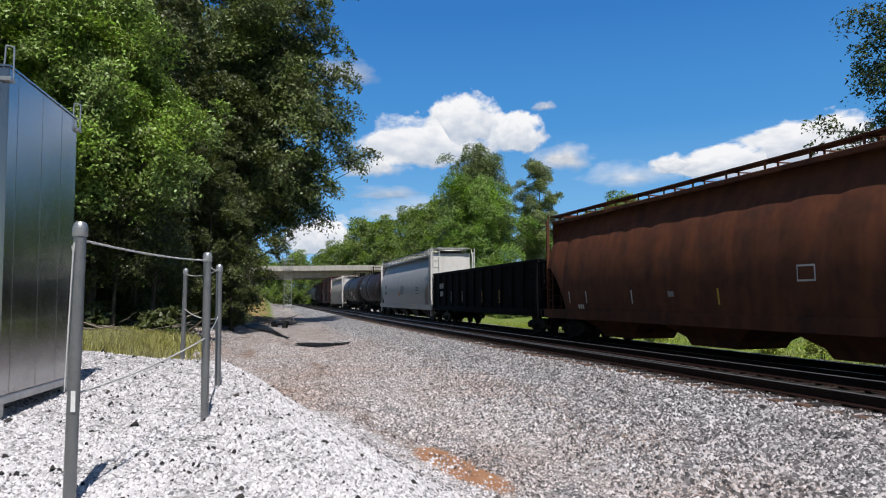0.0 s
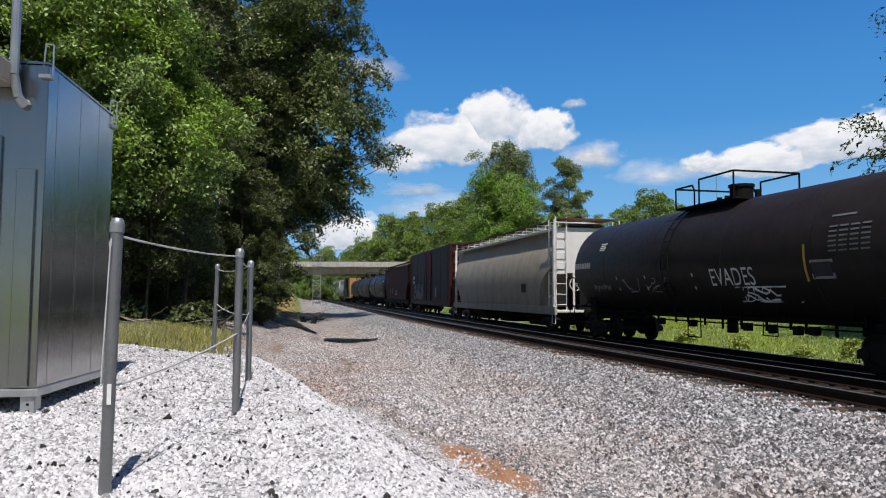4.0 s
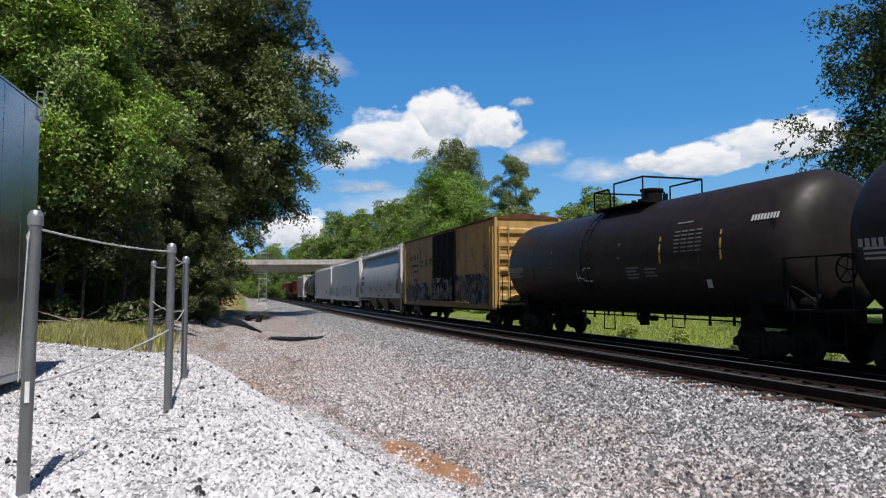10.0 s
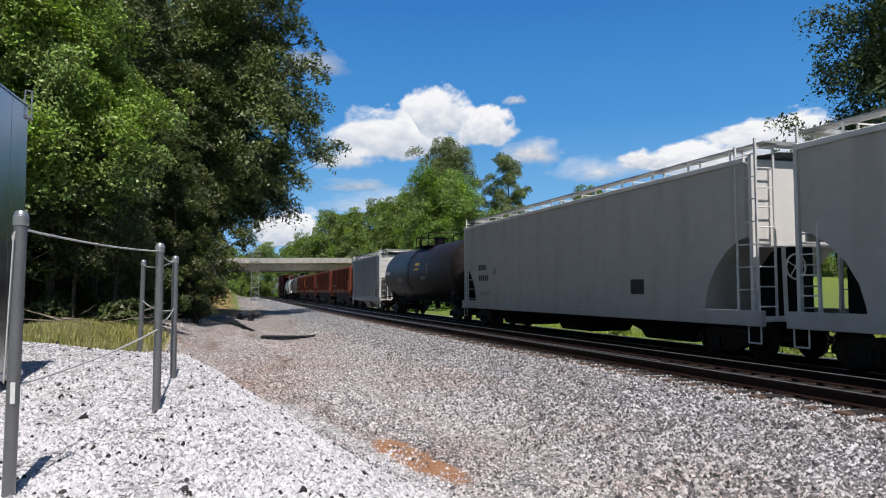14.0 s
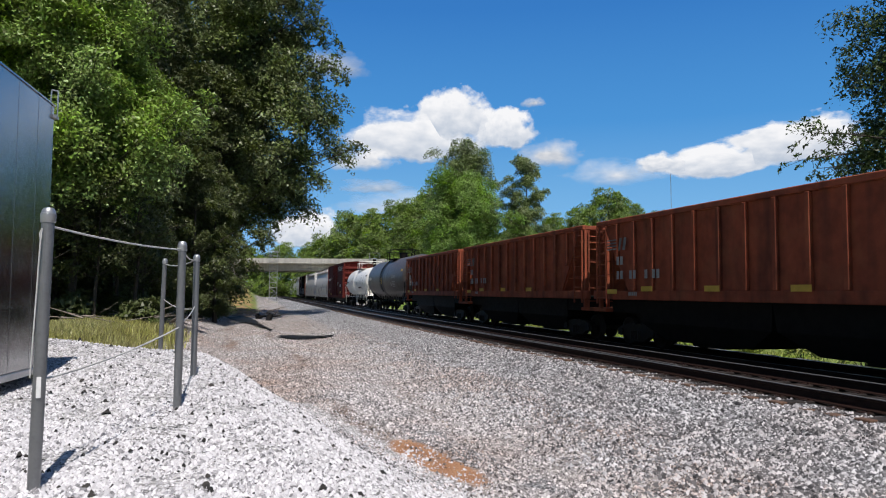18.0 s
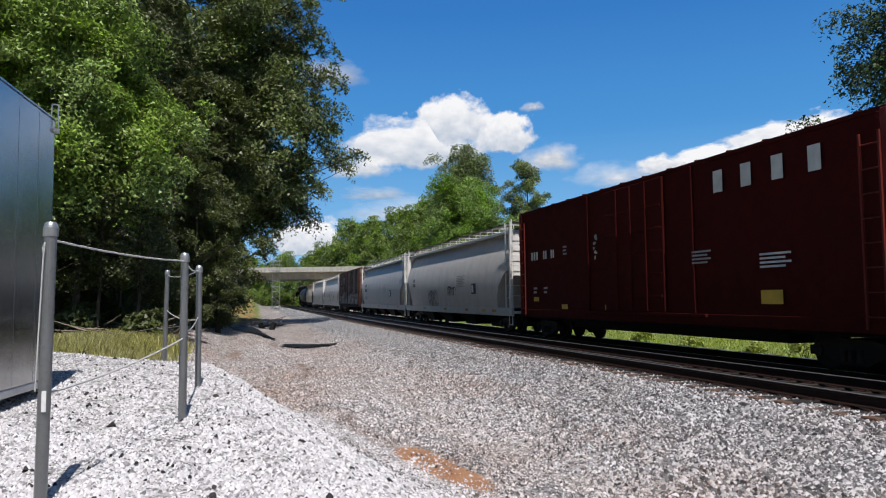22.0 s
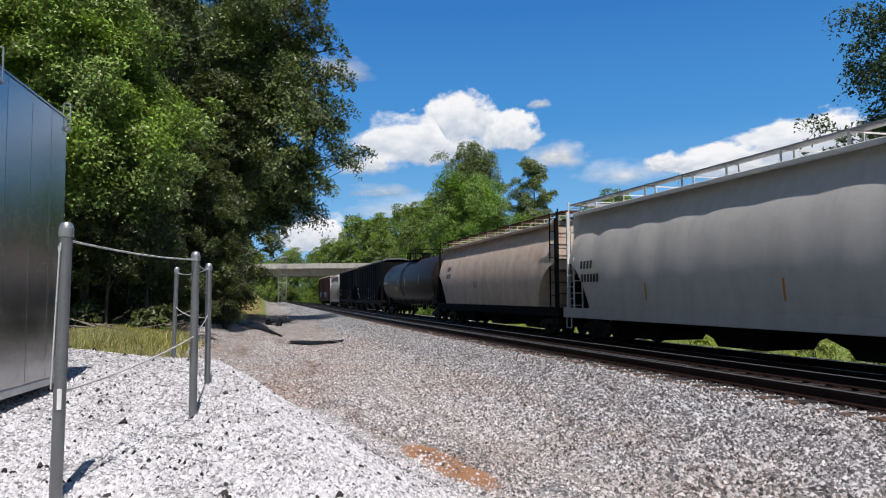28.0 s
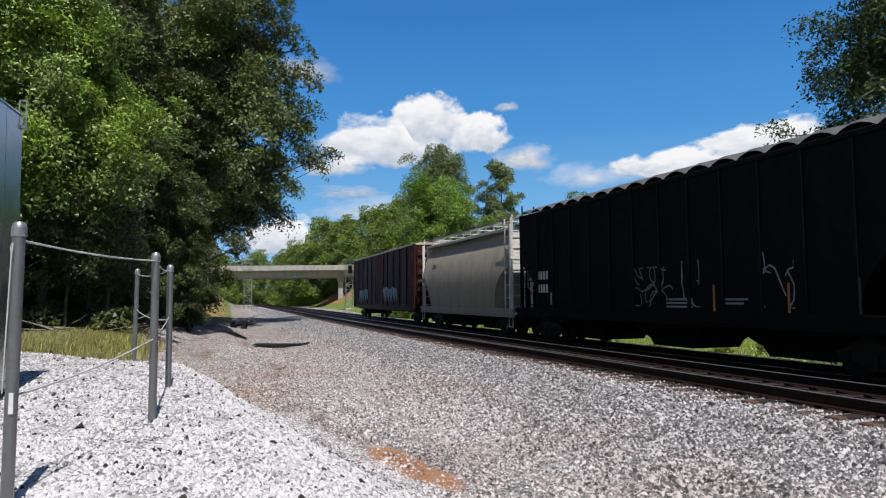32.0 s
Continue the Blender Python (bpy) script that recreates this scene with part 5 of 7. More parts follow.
def graffiti(car, x0, x1, z0, z1, fill, edge, face, seed, letters=5):
    """A row of sprayed rounded loops that run into one another, with drips: no letters can be told."""
    rng = random.Random(seed)
    step, h = (x1 - x0) / letters, z1 - z0
    line_w = 0.045 if not fill else 0.035
    for k in range(letters):
        xa, xb = x0 + (k - rng.uniform(0, 0.12)) * step, x0 + (k + 1 + rng.uniform(0, 0.1)) * step
        low, high = z0 + rng.uniform(0, 0.16) * h, z1 - rng.uniform(0, 0.16) * h
        lean, n = rng.uniform(-0.1, 0.3) * step, 9
        side = [(xa + lean * f, low + (high - low) * 0.7 * f) for f in (0, 0.5, 1)]
        dome = [((xa + xb) / 2 + lean - math.cos(i * math.pi / n) * (xb - xa) / 2, low + (high - low) * (0.72 + 0.28 * math.sin(i * math.pi / n))) for i in range(n + 1)]
        back = [(xb + lean * f, low + (high - low) * 0.7 * f) for f in (0.8, 0.45, rng.choice((0, 0.2, 0.3)))]
        loop = side + dome + back
        lift = 0.008 + 0.003 * (k % 3)
        if fill:
            mid = ((xa + xb) / 2 + lean * 0.5, (low + high) / 2)
            vs = [(x, -(face(z) + lift), z) for x, z in [mid] + loop]
            put("graffiti_fill", mesh_of("graffiti_fill", vs, [(0, i, i + 1) for i in range(1, len(loop))], fill), car)
        vs, fs = [], []
        y_of = lambda z: -(face(z) + lift + 0.009)
        ribbon(vs, fs, loop, line_w, y_of)
        inner = [(mx + (xb - xa) * 0.16, mz - 0.1 * h) for mx, mz in loop[4:4 + rng.randint(4, 9)]]
        ribbon(vs, fs, inner, line_w * 0.8, y_of)
        x = rng.uniform(xa, xb)
        ribbon(vs, fs, [(x, low + 0.05 * h), (x + rng.uniform(-0.1, 0.1), low + rng.uniform(0.3, 0.6) * h)], line_w, y_of)
        put("graffiti_outline", mesh_of("graffiti_outline", vs, fs, edge), car)


def patches(car, x0, x1, z0, z1, mats, face, seed, count=40, size=0.5):
    """Overlapping worn remains of spray paint: ragged blotches, thickest towards the sill."""
    rng = random.Random(seed)
    for k in range(count):
        cx = rng.uniform(x0, x1)
        cz = z0 + (z1 - z0) * rng.random() ** 1.6
        n, w, h = rng.randint(7, 12), size * rng.uniform(0.3, 1.1), size * rng.uniform(0.25, 0.8)
        ring = []
        for i in range(n):
            a = i * 2 * math.pi / n
            q = rng.uniform(0.55, 1.15)
            ring.append((min(max(cx + math.cos(a) * w * q, x0), x1), min(max(cz + math.sin(a) * h * q, z0), z1)))
        y = face(cz) + 0.004 + 0.0012 * (k % 14)
        put("paint_blotch", mesh_of("paint_blotch", [(cx, -y, cz)] + [(x, -y, z) for x, z in ring], [(0, i + 1, (i + 1) % n + 1) for i in range(n)], mats[k % len(mats)]), car)


def scrawl(car, x0, x1, z0, z1, mat, face, seed, strokes=9):
    rng = random.Random(seed)
    vs, fs = [], []
    for k in range(strokes):
        x, z = rng.uniform(x0, x1), rng.uniform(z0, z1)
        a = rng.uniform(0, 6.28)
        prev = None
        for i in range(9):
            a += rng.uniform(-0.9, 0.9)
            x = min(max(x + math.cos(a) * 0.16, x0), x1)
            z = min(max(z + math.sin(a) * 0.16, z0), z1)
            y = -(face(z) + 0.01)
            nx, nz = -math.sin(a) * 0.02, math.cos(a) * 0.02
            vs += [(x - nx, y, z - nz), (x + nx, y, z + nz)]
            if prev is not None:
                fs.append((prev, prev + 1, len(vs) - 1, len(vs) - 2))
            prev = len(vs) - 2
    put("graffiti", mesh_of("graffiti", vs, fs, mat), car)


def covered_hopper(car, L, paint, dark, bays=3, style="round", eave=4.42, bottom=0.78, board=None, roof_mat=None, posts=11, frame_mat=None, ribs=0, rib_mat=None, bay_mat=None, lip=0.0, wave=0.016, arched=False, rise=0.3):
    """Covered hopper with sloped ends. style: round or flat sides."""
    frame_mat = frame_mat or paint
    top = eave + rise
    if style == "round":
        prof = [(bottom + 0.3, 1.50), (bottom + 0.65, 1.565), (1.85, 1.61), (2.15, 1.62), (2.5, 1.6), (2.85, 1.55), (3.15, 1.48), (3.4, 1.4), (3.6, 1.32), (3.8, 1.225), (eave - 0.12, 0.98)]
    else:
        prof = [(bottom + 0.3, 1.55), (1.9, 1.555), (2.9, 1.555), (eave - 0.12, 1.55)]

    def face(z):
        return float(np.interp(z, [p[0] for p in prof], [p[1] for p in prof])) + (0.03 if z < bottom + 0.32 else 0)

    edge = (lip or 1.26) if style == "round" else 1.56
    half = L / 2 - 0.72
    cut = 1.55
    # side sheets and slope sheets in one skin: the bottom line rises towards both ends, sheets swell between their posts
    ends = [(-half, 2.7), (-half + 0.3, 2.62), (-half + 0.7, 2.4), (-half + 1.1, 2.05), (-half + 1.38, 1.65), (-half + 1.5, 1.3), (-half + cut, bottom + 0.3)]
    inner = 2 * (half - cut)
    count = posts * 4
    full = ends + [(-half + cut + inner * i / count, bottom + 0.3) for i in range(1, count)] + [(-x, low) for x, low in ends[::-1]]
    dents = random.Random(int(L * 100))
    swell = [wave * dents.uniform(0.55, 1.45) for _ in range(posts + 4)]
    bm = B()
    rr = []
    for x, low in full:
        ring = []
        q = (x + half) / (2 * half) * posts
        for z, y in prof:
            zz = max(z, low + (z - prof[0][0]) * 0.02)
            bulge = -swell[int(q)] * (1 - abs(math.sin(q * math.pi)) ** 0.7) * math.sin(math.pi * min(1, max(0, (zz - 1.2) / (eave - 1.2))))
            ring.append((x, -face(zz) - bulge + (0.03 if zz < bottom + 0.32 else 0), zz))
        ring.append((x, -0.92 if style == "round" else -1.3, eave))
        ring += [(a, -b, c) for a, b, c in ring[::-1]]
        rr.append(ring)
    loft(bm, rr)
    part("body", bm, paint, car, soft=True)
    # eave and roof
    for sg in (-1, 1):
        part("eave_rail", box(B(), -half - 0.05, half + 0.05, sg * edge - 0.05, sg * edge + 0.05, eave - 0.11, eave + 0.01, 0.015), roof_mat or paint, car)
    bm = B()
    loft(bm, [[(x, -edge - 0.04, eave), (x, -0.55, top - 0.12), (x, 0.55, top - 0.12), (x, edge + 0.04, eave)] for x in (-half - 0.04, half + 0.04)], closed=False)
    loft(bm, [[(x, -edge - 0.04, eave - 0.02), (x, -0.55, top - 0.16), (x, 0.55, top - 0.16), (x, edge + 0.04, eave - 0.02)] for x in (-half - 0.04, half + 0.04)], closed=False)
    part("roof", bm, roof_mat or paint, car)
    if arched:
        # a cover of shallow arched panels instead of running boards
        n = 18
        for i in range(n):
            xa, w = -half - 0.04 + i * (2 * half + 0.08) / n, (2 * half + 0.08) / n
            rings = [[(xa + w * g, y, z0 + 0.13 * math.sin(math.pi * g) ** 0.8) for y, z0 in ((-1.58, eave + 0.0), (-1.5, eave + 0.06), (-0.8, eave + 0.22), (0.0, eave + 0.27), (0.8, eave + 0.22), (1.5, eave + 0.06), (1.58, eave + 0.0))] for g in (0, 0.15, 0.35, 0.5, 0.65, 0.85, 1)]
            part("cover_panel", loft(B(), rings, closed=False), M["cover"], car, soft=True)
    else:
        # running boards on posts
        for sg in (-1, 1):
            part("running_board", box(B(), -half - 0.35, half + 0.35, sg * 1.08 - 0.2, sg * 1.08 + 0.2, top + 0.0, top + 0.035), board or M["grate"], car)
        for i in range(posts):
            x = -half + (i + 0.5) * 2 * half / posts
            bm = box(B(), x - 0.02, x + 0.02, -1.28, 1.28, top - 0.03, top - 0.002)
            for y in (-1.26, -0.88, 0.88, 1.26):
                box(bm, x - 0.02, x + 0.02, y - 0.02, y + 0.02, eave - 0.03, top - 0.03)
            part("board_support", bm, roof_mat or paint, car)
            part("hatch", box(B(), x - 0.45, x + 0.45, -0.3, 0.3, top - 0.18, top - 0.05, 0.03), roof_mat or paint, car)
    # side sill, corner posts, end frames
    for sg in (-1, 1):
        part("side_sill", box(B(), -L / 2 + 0.25, L / 2 - 0.25, sg * 1.5 - 0.06, sg * 1.5 + 0.06, bottom, bottom + 0.34, 0.012), paint if frame_mat is PAINT["sunlit_white"] else frame_mat, car)
    for sg in (-1, 1):
        xe = sg * (L / 2 - 0.58)
        part("end_platform", box(B(), xe - 0.32, xe + 0.32, -1.5, 1.5, bottom + 0.1, bottom + 0.2, 0.01), frame_mat, car)
        for y in (-1.48, 1.48):
            part("corner_post", box(B(), xe - 0.05, xe + 0.05, y - 0.05, y + 0.05, bottom + 0.2, eave + 0.05, 0.01), frame_mat, car)
            ladder(car, xe - sg * (0.12 if sg > 0 else 0.3), y + (0.05 if y > 0 else -0.05), bottom + 0.05, eave + 0.3 if sg > 0 else 2.85, frame_mat, "x", 0.68 if sg > 0 else 0.5, 8 if sg > 0 else 5, "side_ladder")
            part("stirrup", rod(B(), [(xe - 0.2, y, bottom), (xe - 0.2, y, 0.42), (xe + 0.2, y, 0.42), (xe + 0.2, y, bottom)], 0.02, 5), frame_mat, car)
        ladder(car, xe + sg * 0.05, -1.15, bottom + 0.2, top + 0.12, frame_mat, "y", 0.5, 9, "end_ladder")
        # Black plate added so the open notch below the end looks dark.
        part("shear_plate", box(B(), min(sg * (half - 1.3), sg * (half + 0.1)), max(sg * (half - 1.3), sg * (half + 0.1)), -0.25, 0.25, bottom + 0.2, 2.5, 0.01), M["black_steel"], car)
        # ends beside white frames take the lighter white, as if sunlit
        part("end_sheet", box(B(), sg * half - 0.03, sg * half + 0.03, -1.3 if style == "round" else -1.42, 1.3 if style == "round" else 1.42, 2.5, eave - 0.02, 0.01), frame_mat if frame_mat is PAINT["sunlit_white"] else paint, car)
        if not arched:
            part("crossover_board", box(B(), xe - 0.16, xe + 0.16, -1.1, 1.1, top - 0.03, top + 0.06), board or M["grate"], car)
        for y in (-0.5, 0.5):
            part("end_brace", bar(B(), (xe - sg * 0.1, y, bottom + 0.2), (sg * half, y, 2.5), 0.05, 6), frame_mat, car)
    brake_wheel(car, L / 2 - 0.24, -0.6, 2.05, frame_mat)
    # outlet bays
    span = 2 * (half - cut) / bays
    for i in range(bays):
        x = -half + cut + (i + 0.5) * span
        h = span * 0.49
        bm = B()
        loft(bm, [[(x - h, -1.3, bottom + 0.28), (x + h, -1.3, bottom + 0.28), (x + h, 1.3, bottom + 0.28), (x - h, 1.3, bottom + 0.28)], [(x - h * 0.46, -0.8, 0.42), (x + h * 0.46, -0.8, 0.42), (x + h * 0.46, 0.8, 0.42), (x - h * 0.46, 0.8, 0.42)], [(x - h * 0.4, -0.75, 0.22), (x + h * 0.4, -0.75, 0.22), (x + h * 0.4, 0.75, 0.22), (x - h * 0.4, 0.75, 0.22)]])
        bay = part("outlet_bay", bm, bay_mat or dark, car)
        part("outlet_gate", box(B(), x - 0.6, x + 0.6, -0.75, 0.75, 0.3, 0.4, 0.01), M["black_steel"], bay)
    for i in range(ribs):
        x = -half + cut * 0.55 + (i + 0.5) * 2 * (half - cut * 0.55) / ribs
        for sg in (-1, 1):
            part("rib", box(B(), x - 0.05, x + 0.05, sg * (face(2.5) + 0.02) - 0.04, sg * (face(2.5) + 0.02) + 0.04, bottom + 0.34, eave - 0.12, 0.012), rib_mat or paint, car)
    running_gear(car, L)
    return face


def tank_car(car, L, paint, radius=1.66, mid=2.56, rail=None, gear=None, walk_mat=None, sill_mat=None, spill=None):
    rail = rail or M["black_steel"]
    sill_mat = sill_mat or M["black_steel"]
    half = L / 2 - 0.6
    n = 36
    rings = []
    for f, r in ((0.0, 0.02), (0.01, 0.35), (0.06, 0.62), (0.16, 0.82), (0.32, 0.94), (0.5, 1.0)):
        rings.append((-half + f * 1.5, r))
    full = rings + [(-x, r) for x, r in rings[::-1]]
    bm = B()
    loft(bm, [[(x, math.cos(k * 2 * math.pi / n) * radius * r, mid + math.sin(k * 2 * math.pi / n) * radius * r) for k in range(n)] for x, r in full])
    part("tank", bm, paint, car, soft=True)

    def face(z):
        return math.sqrt(max(0.01, radius ** 2 - (z - mid) ** 2))

    for x in (-half * 0.62, -half * 0.22, half * 0.22, half * 0.62):
        bm = B()
        loft(bm, [[(x + d, math.cos(k * 2 * math.pi / n) * (radius + e), mid + math.sin(k * 2 * math.pi / n) * (radius + e)) for k in range(n)] for d, e in ((-0.03, 0.0), (-0.02, 0.005), (0.02, 0.005), (0.03, 0.0))], caps=False)
        part("weld_band", bm, paint, car, soft=True)
    if spill:
        bm = B()
        loft(bm, [[(-0.55 + d + 0.05 * math.sin(k * 1.7), math.cos(k * 2 * math.pi / n) * (radius + 0.003), mid + math.sin(k * 2 * math.pi / n) * (radius + 0.003)) for k in range(n)] for d in (-0.55, 0.0, 0.6)], caps=False)
        part("spill_stain", bm, spill, car, "dark spill stain", soft=True)
    # stub sills, bolsters, end platforms
    for sg in (-1, 1):
        xe = sg * (L / 2 - 0.55)
        part("stub_sill", box(B(), min(xe, xe - sg * 3.4), max(xe, xe - sg * 3.4), -0.3, 0.3, 0.72, 1.22, 0.02), sill_mat, car)
        xb = sg * (L / 2 - 2.2)
        bm = B()
        loft(bm, [[(xb - 0.2, y, z) for y, z in ring] for ring in [[(-1.25, 1.02), (1.25, 1.02), (1.3, mid - radius * 0.62), (0.6, mid - radius * 0.9), (-0.6, mid - radius * 0.9), (-1.3, mid - radius * 0.62)]]] + [[(xb + 0.2, y, z) for y, z in [(-1.25, 1.02), (1.25, 1.02), (1.3, mid - radius * 0.62), (0.6, mid - radius * 0.9), (-0.6, mid - radius * 0.9), (-1.3, mid - radius * 0.62)]]])
        part("saddle", bm, M["black_steel"], car)
        part("side_bearing", box(B(), xb - 0.34, xb + 0.34, -1.28, 1.28, 0.86, 1.04, 0.02), M["black_steel"], car)
        plat = part("end_platform", box(B(), xe - 0.5, xe + 0.5, -1.5, 1.5, 1.14, 1.2, 0.01), sill_mat, car)
        for y in (-1.48, 1.48):
            part("hand_rail", rod(B(), [(xe + sg * 0.45, y, 1.2), (xe + sg * 0.45, y, 2.25), (xe - sg * 1.2, y * 1.013, 2.25)], 0.022, 6), rail, car)
        part("hand_rail_post", rod(B(), [(xe - sg * 0.45, -1.48, 1.2), (xe - sg * 0.45, -1.48, 2.25)], 0.022, 6), rail, car)
        for y in (-1.46, 1.46):
            part("stirrup", rod(B(), [(xe - 0.22, y, 1.15), (xe - 0.22, y, 0.45), (xe + 0.22, y, 0.45), (xe + 0.22, y, 1.15)], 0.02, 5), rail, car)
        for y in (-0.9, 0.9):
            part("platform_brace", bar(B(), (xe, y, 1.14), (xe - sg * 0.6, y * 0.6, 1.9), 0.035, 6), sill_mat, car)
    brake_wheel(car, L / 2 - 0.1, -0.7, 2.0, rail)
    xr = L / 2 - 1.75
    tank = [[(xr + d, -1.12 + math.cos(k * math.pi / 6) * r_, 1.42 + math.sin(k * math.pi / 6) * r_) for k in range(12)] for d, r_ in ((-0.52, 0.05), (-0.5, 0.14), (-0.42, 0.2), (0.42, 0.2), (0.5, 0.14), (0.52, 0.05))]
    part("air_reservoir", loft(B(), tank), sill_mat, car, soft=True)
    part("brake_cylinder", bar(B(), (xr + 0.75, -0.95, 1.3), (xr + 1.15, -0.95, 1.3), 0.15, 12), sill_mat, car)
    bm = box(B(), xr + 0.5, xr + 0.62, -1.3, -1.0, 1.2, 1.75, 0.01)
    rod(bm, [(xr + 0.6, -1.25, 1.7), (xr + 1.0, -1.25, 1.55), (xr + 1.3, -1.1, 1.3)], 0.03, 6)
    bar(bm, (xr - 0.5, -1.2, 1.2), (xr + 1.3, -1.2, 1.16), 0.03, 6)
    part("brake_rigging", bm, sill_mat, car)
    # brake pipe with its hangers and valves below the tank
    bm = rod(B(), [(-L / 2 + 2.4, -0.95, 0.86), (L / 2 - 2.4, -0.95, 0.86)], 0.02, 6)
    kit = random.Random(int(L * 37))
    x = -L / 2 + 3.2
    while x < L / 2 - 3.0:
        box(bm, x - 0.02, x + 0.02, -0.98, -0.92, kit.uniform(0.7, 0.84), 1.28)
        if kit.random() < 0.35:
            box(bm, x + 0.1, x + kit.uniform(0.2, 0.36), -1.0, -0.8, kit.uniform(0.68, 0.76), 0.9, 0.02)
        x += kit.uniform(0.5, 1.1)
    part("brake_pipe", bm, M["black_steel"], car)
    # side walk rail under the tank
    for y in (-1.28, 1.28):
        bm = rod(B(), [(-half + 2.2, y, 1.05), (half - 2.2, y, 1.05)], 0.018, 5)
        for i in range(6):
            x = -half + 2.6 + i * (2 * half - 5.2) / 5
            bar(bm, (x, y, 1.05), (x, y * 0.85, 1.5), 0.015, 4)
        rod(bm, [(-0.3, y, 1.2), (-0.35, y, 0.45), (0.35, y, 0.45), (0.3, y, 1.2)], 0.018, 5)
        part("side_grab_rail", bm, rail, car)
    part("outlet_valve", bar(B(), (0, 0, 0.55), (0, 0, mid - radius + 0.05), 0.16, 10), sill_mat, car)
    # loading platform, railing, manway
    top = mid + radius
    px = 0.2
    part("walkway", box(B(), px - 1.55, px + 1.55, -1.05, -0.35, top - 0.1, top - 0.05), walk_mat or rail, car)
    part("walkway", box(B(), px - 1.55, px + 1.55, 0.35, 1.05, top - 0.1, top - 0.05), walk_mat or rail, car)
    for y in (-1.05, 1.05):
        bm = rod(B(), [(px - 1.5, y, top - 0.1), (px - 1.5, y, top + 0.52), (px - 0.55, y, top + 0.52), (px - 0.45, y, top + 0.36), (px - 0.45, y, top - 0.1)], 0.028, 6)
        rod(bm, [(px - 0.2, y, top - 0.1), (px - 0.2, y, top + 0.64), (px + 1.5, y, top + 0.64), (px + 1.5, y, top - 0.1)], 0.028, 6)
        part("railing", bm, rail, car)
    part("railing", rod(B(), [(px - 1.5, -1.05, top + 0.52), (px - 1.5, 1.05, top + 0.52)], 0.028, 6), rail, car)
    part("railing", rod(B(), [(px + 1.5, -1.05, top + 0.64), (px + 1.5, 1.05, top + 0.64)], 0.028, 6), rail, car)
    man = part("manway", bar(B(), (px + 0.35, 0, top - 0.1), (px + 0.35, 0, top + 0.38), 0.33, 18), gear or rail, car)
    part("manway_lid", bar(B(), (px + 0.35, 0, top + 0.38), (px + 0.35, 0, top + 0.45), 0.37, 18), gear or rail, man)
    for dx in (-0.5, -0.9, 0.95):
        part("valve", bar(B(), (px + dx, 0.1, top - 0.05), (px + dx, 0.1, top + 0.25), 0.08, 10), gear or rail, car)
    # side ladder over the tank's flank
    bm = B()
    pts = [(a, -math.cos(a) * (radius + 0.06), mid + math.sin(a) * (radius + 0.06)) for a in np.linspace(-0.6, 1.3, 9)]
    for x in (px - 1.35, px - 0.95):
        rod(bm, [(x, y, z) for _a, y, z in pts], 0.018, 5)
    for _a, y, z in pts:
        bar(bm, (px - 1.35, y, z), (px - 0.95, y, z), 0.014, 4)
    part("ladder", bm, rail, car)
    running_gear(car, L, sill=False)
    return face


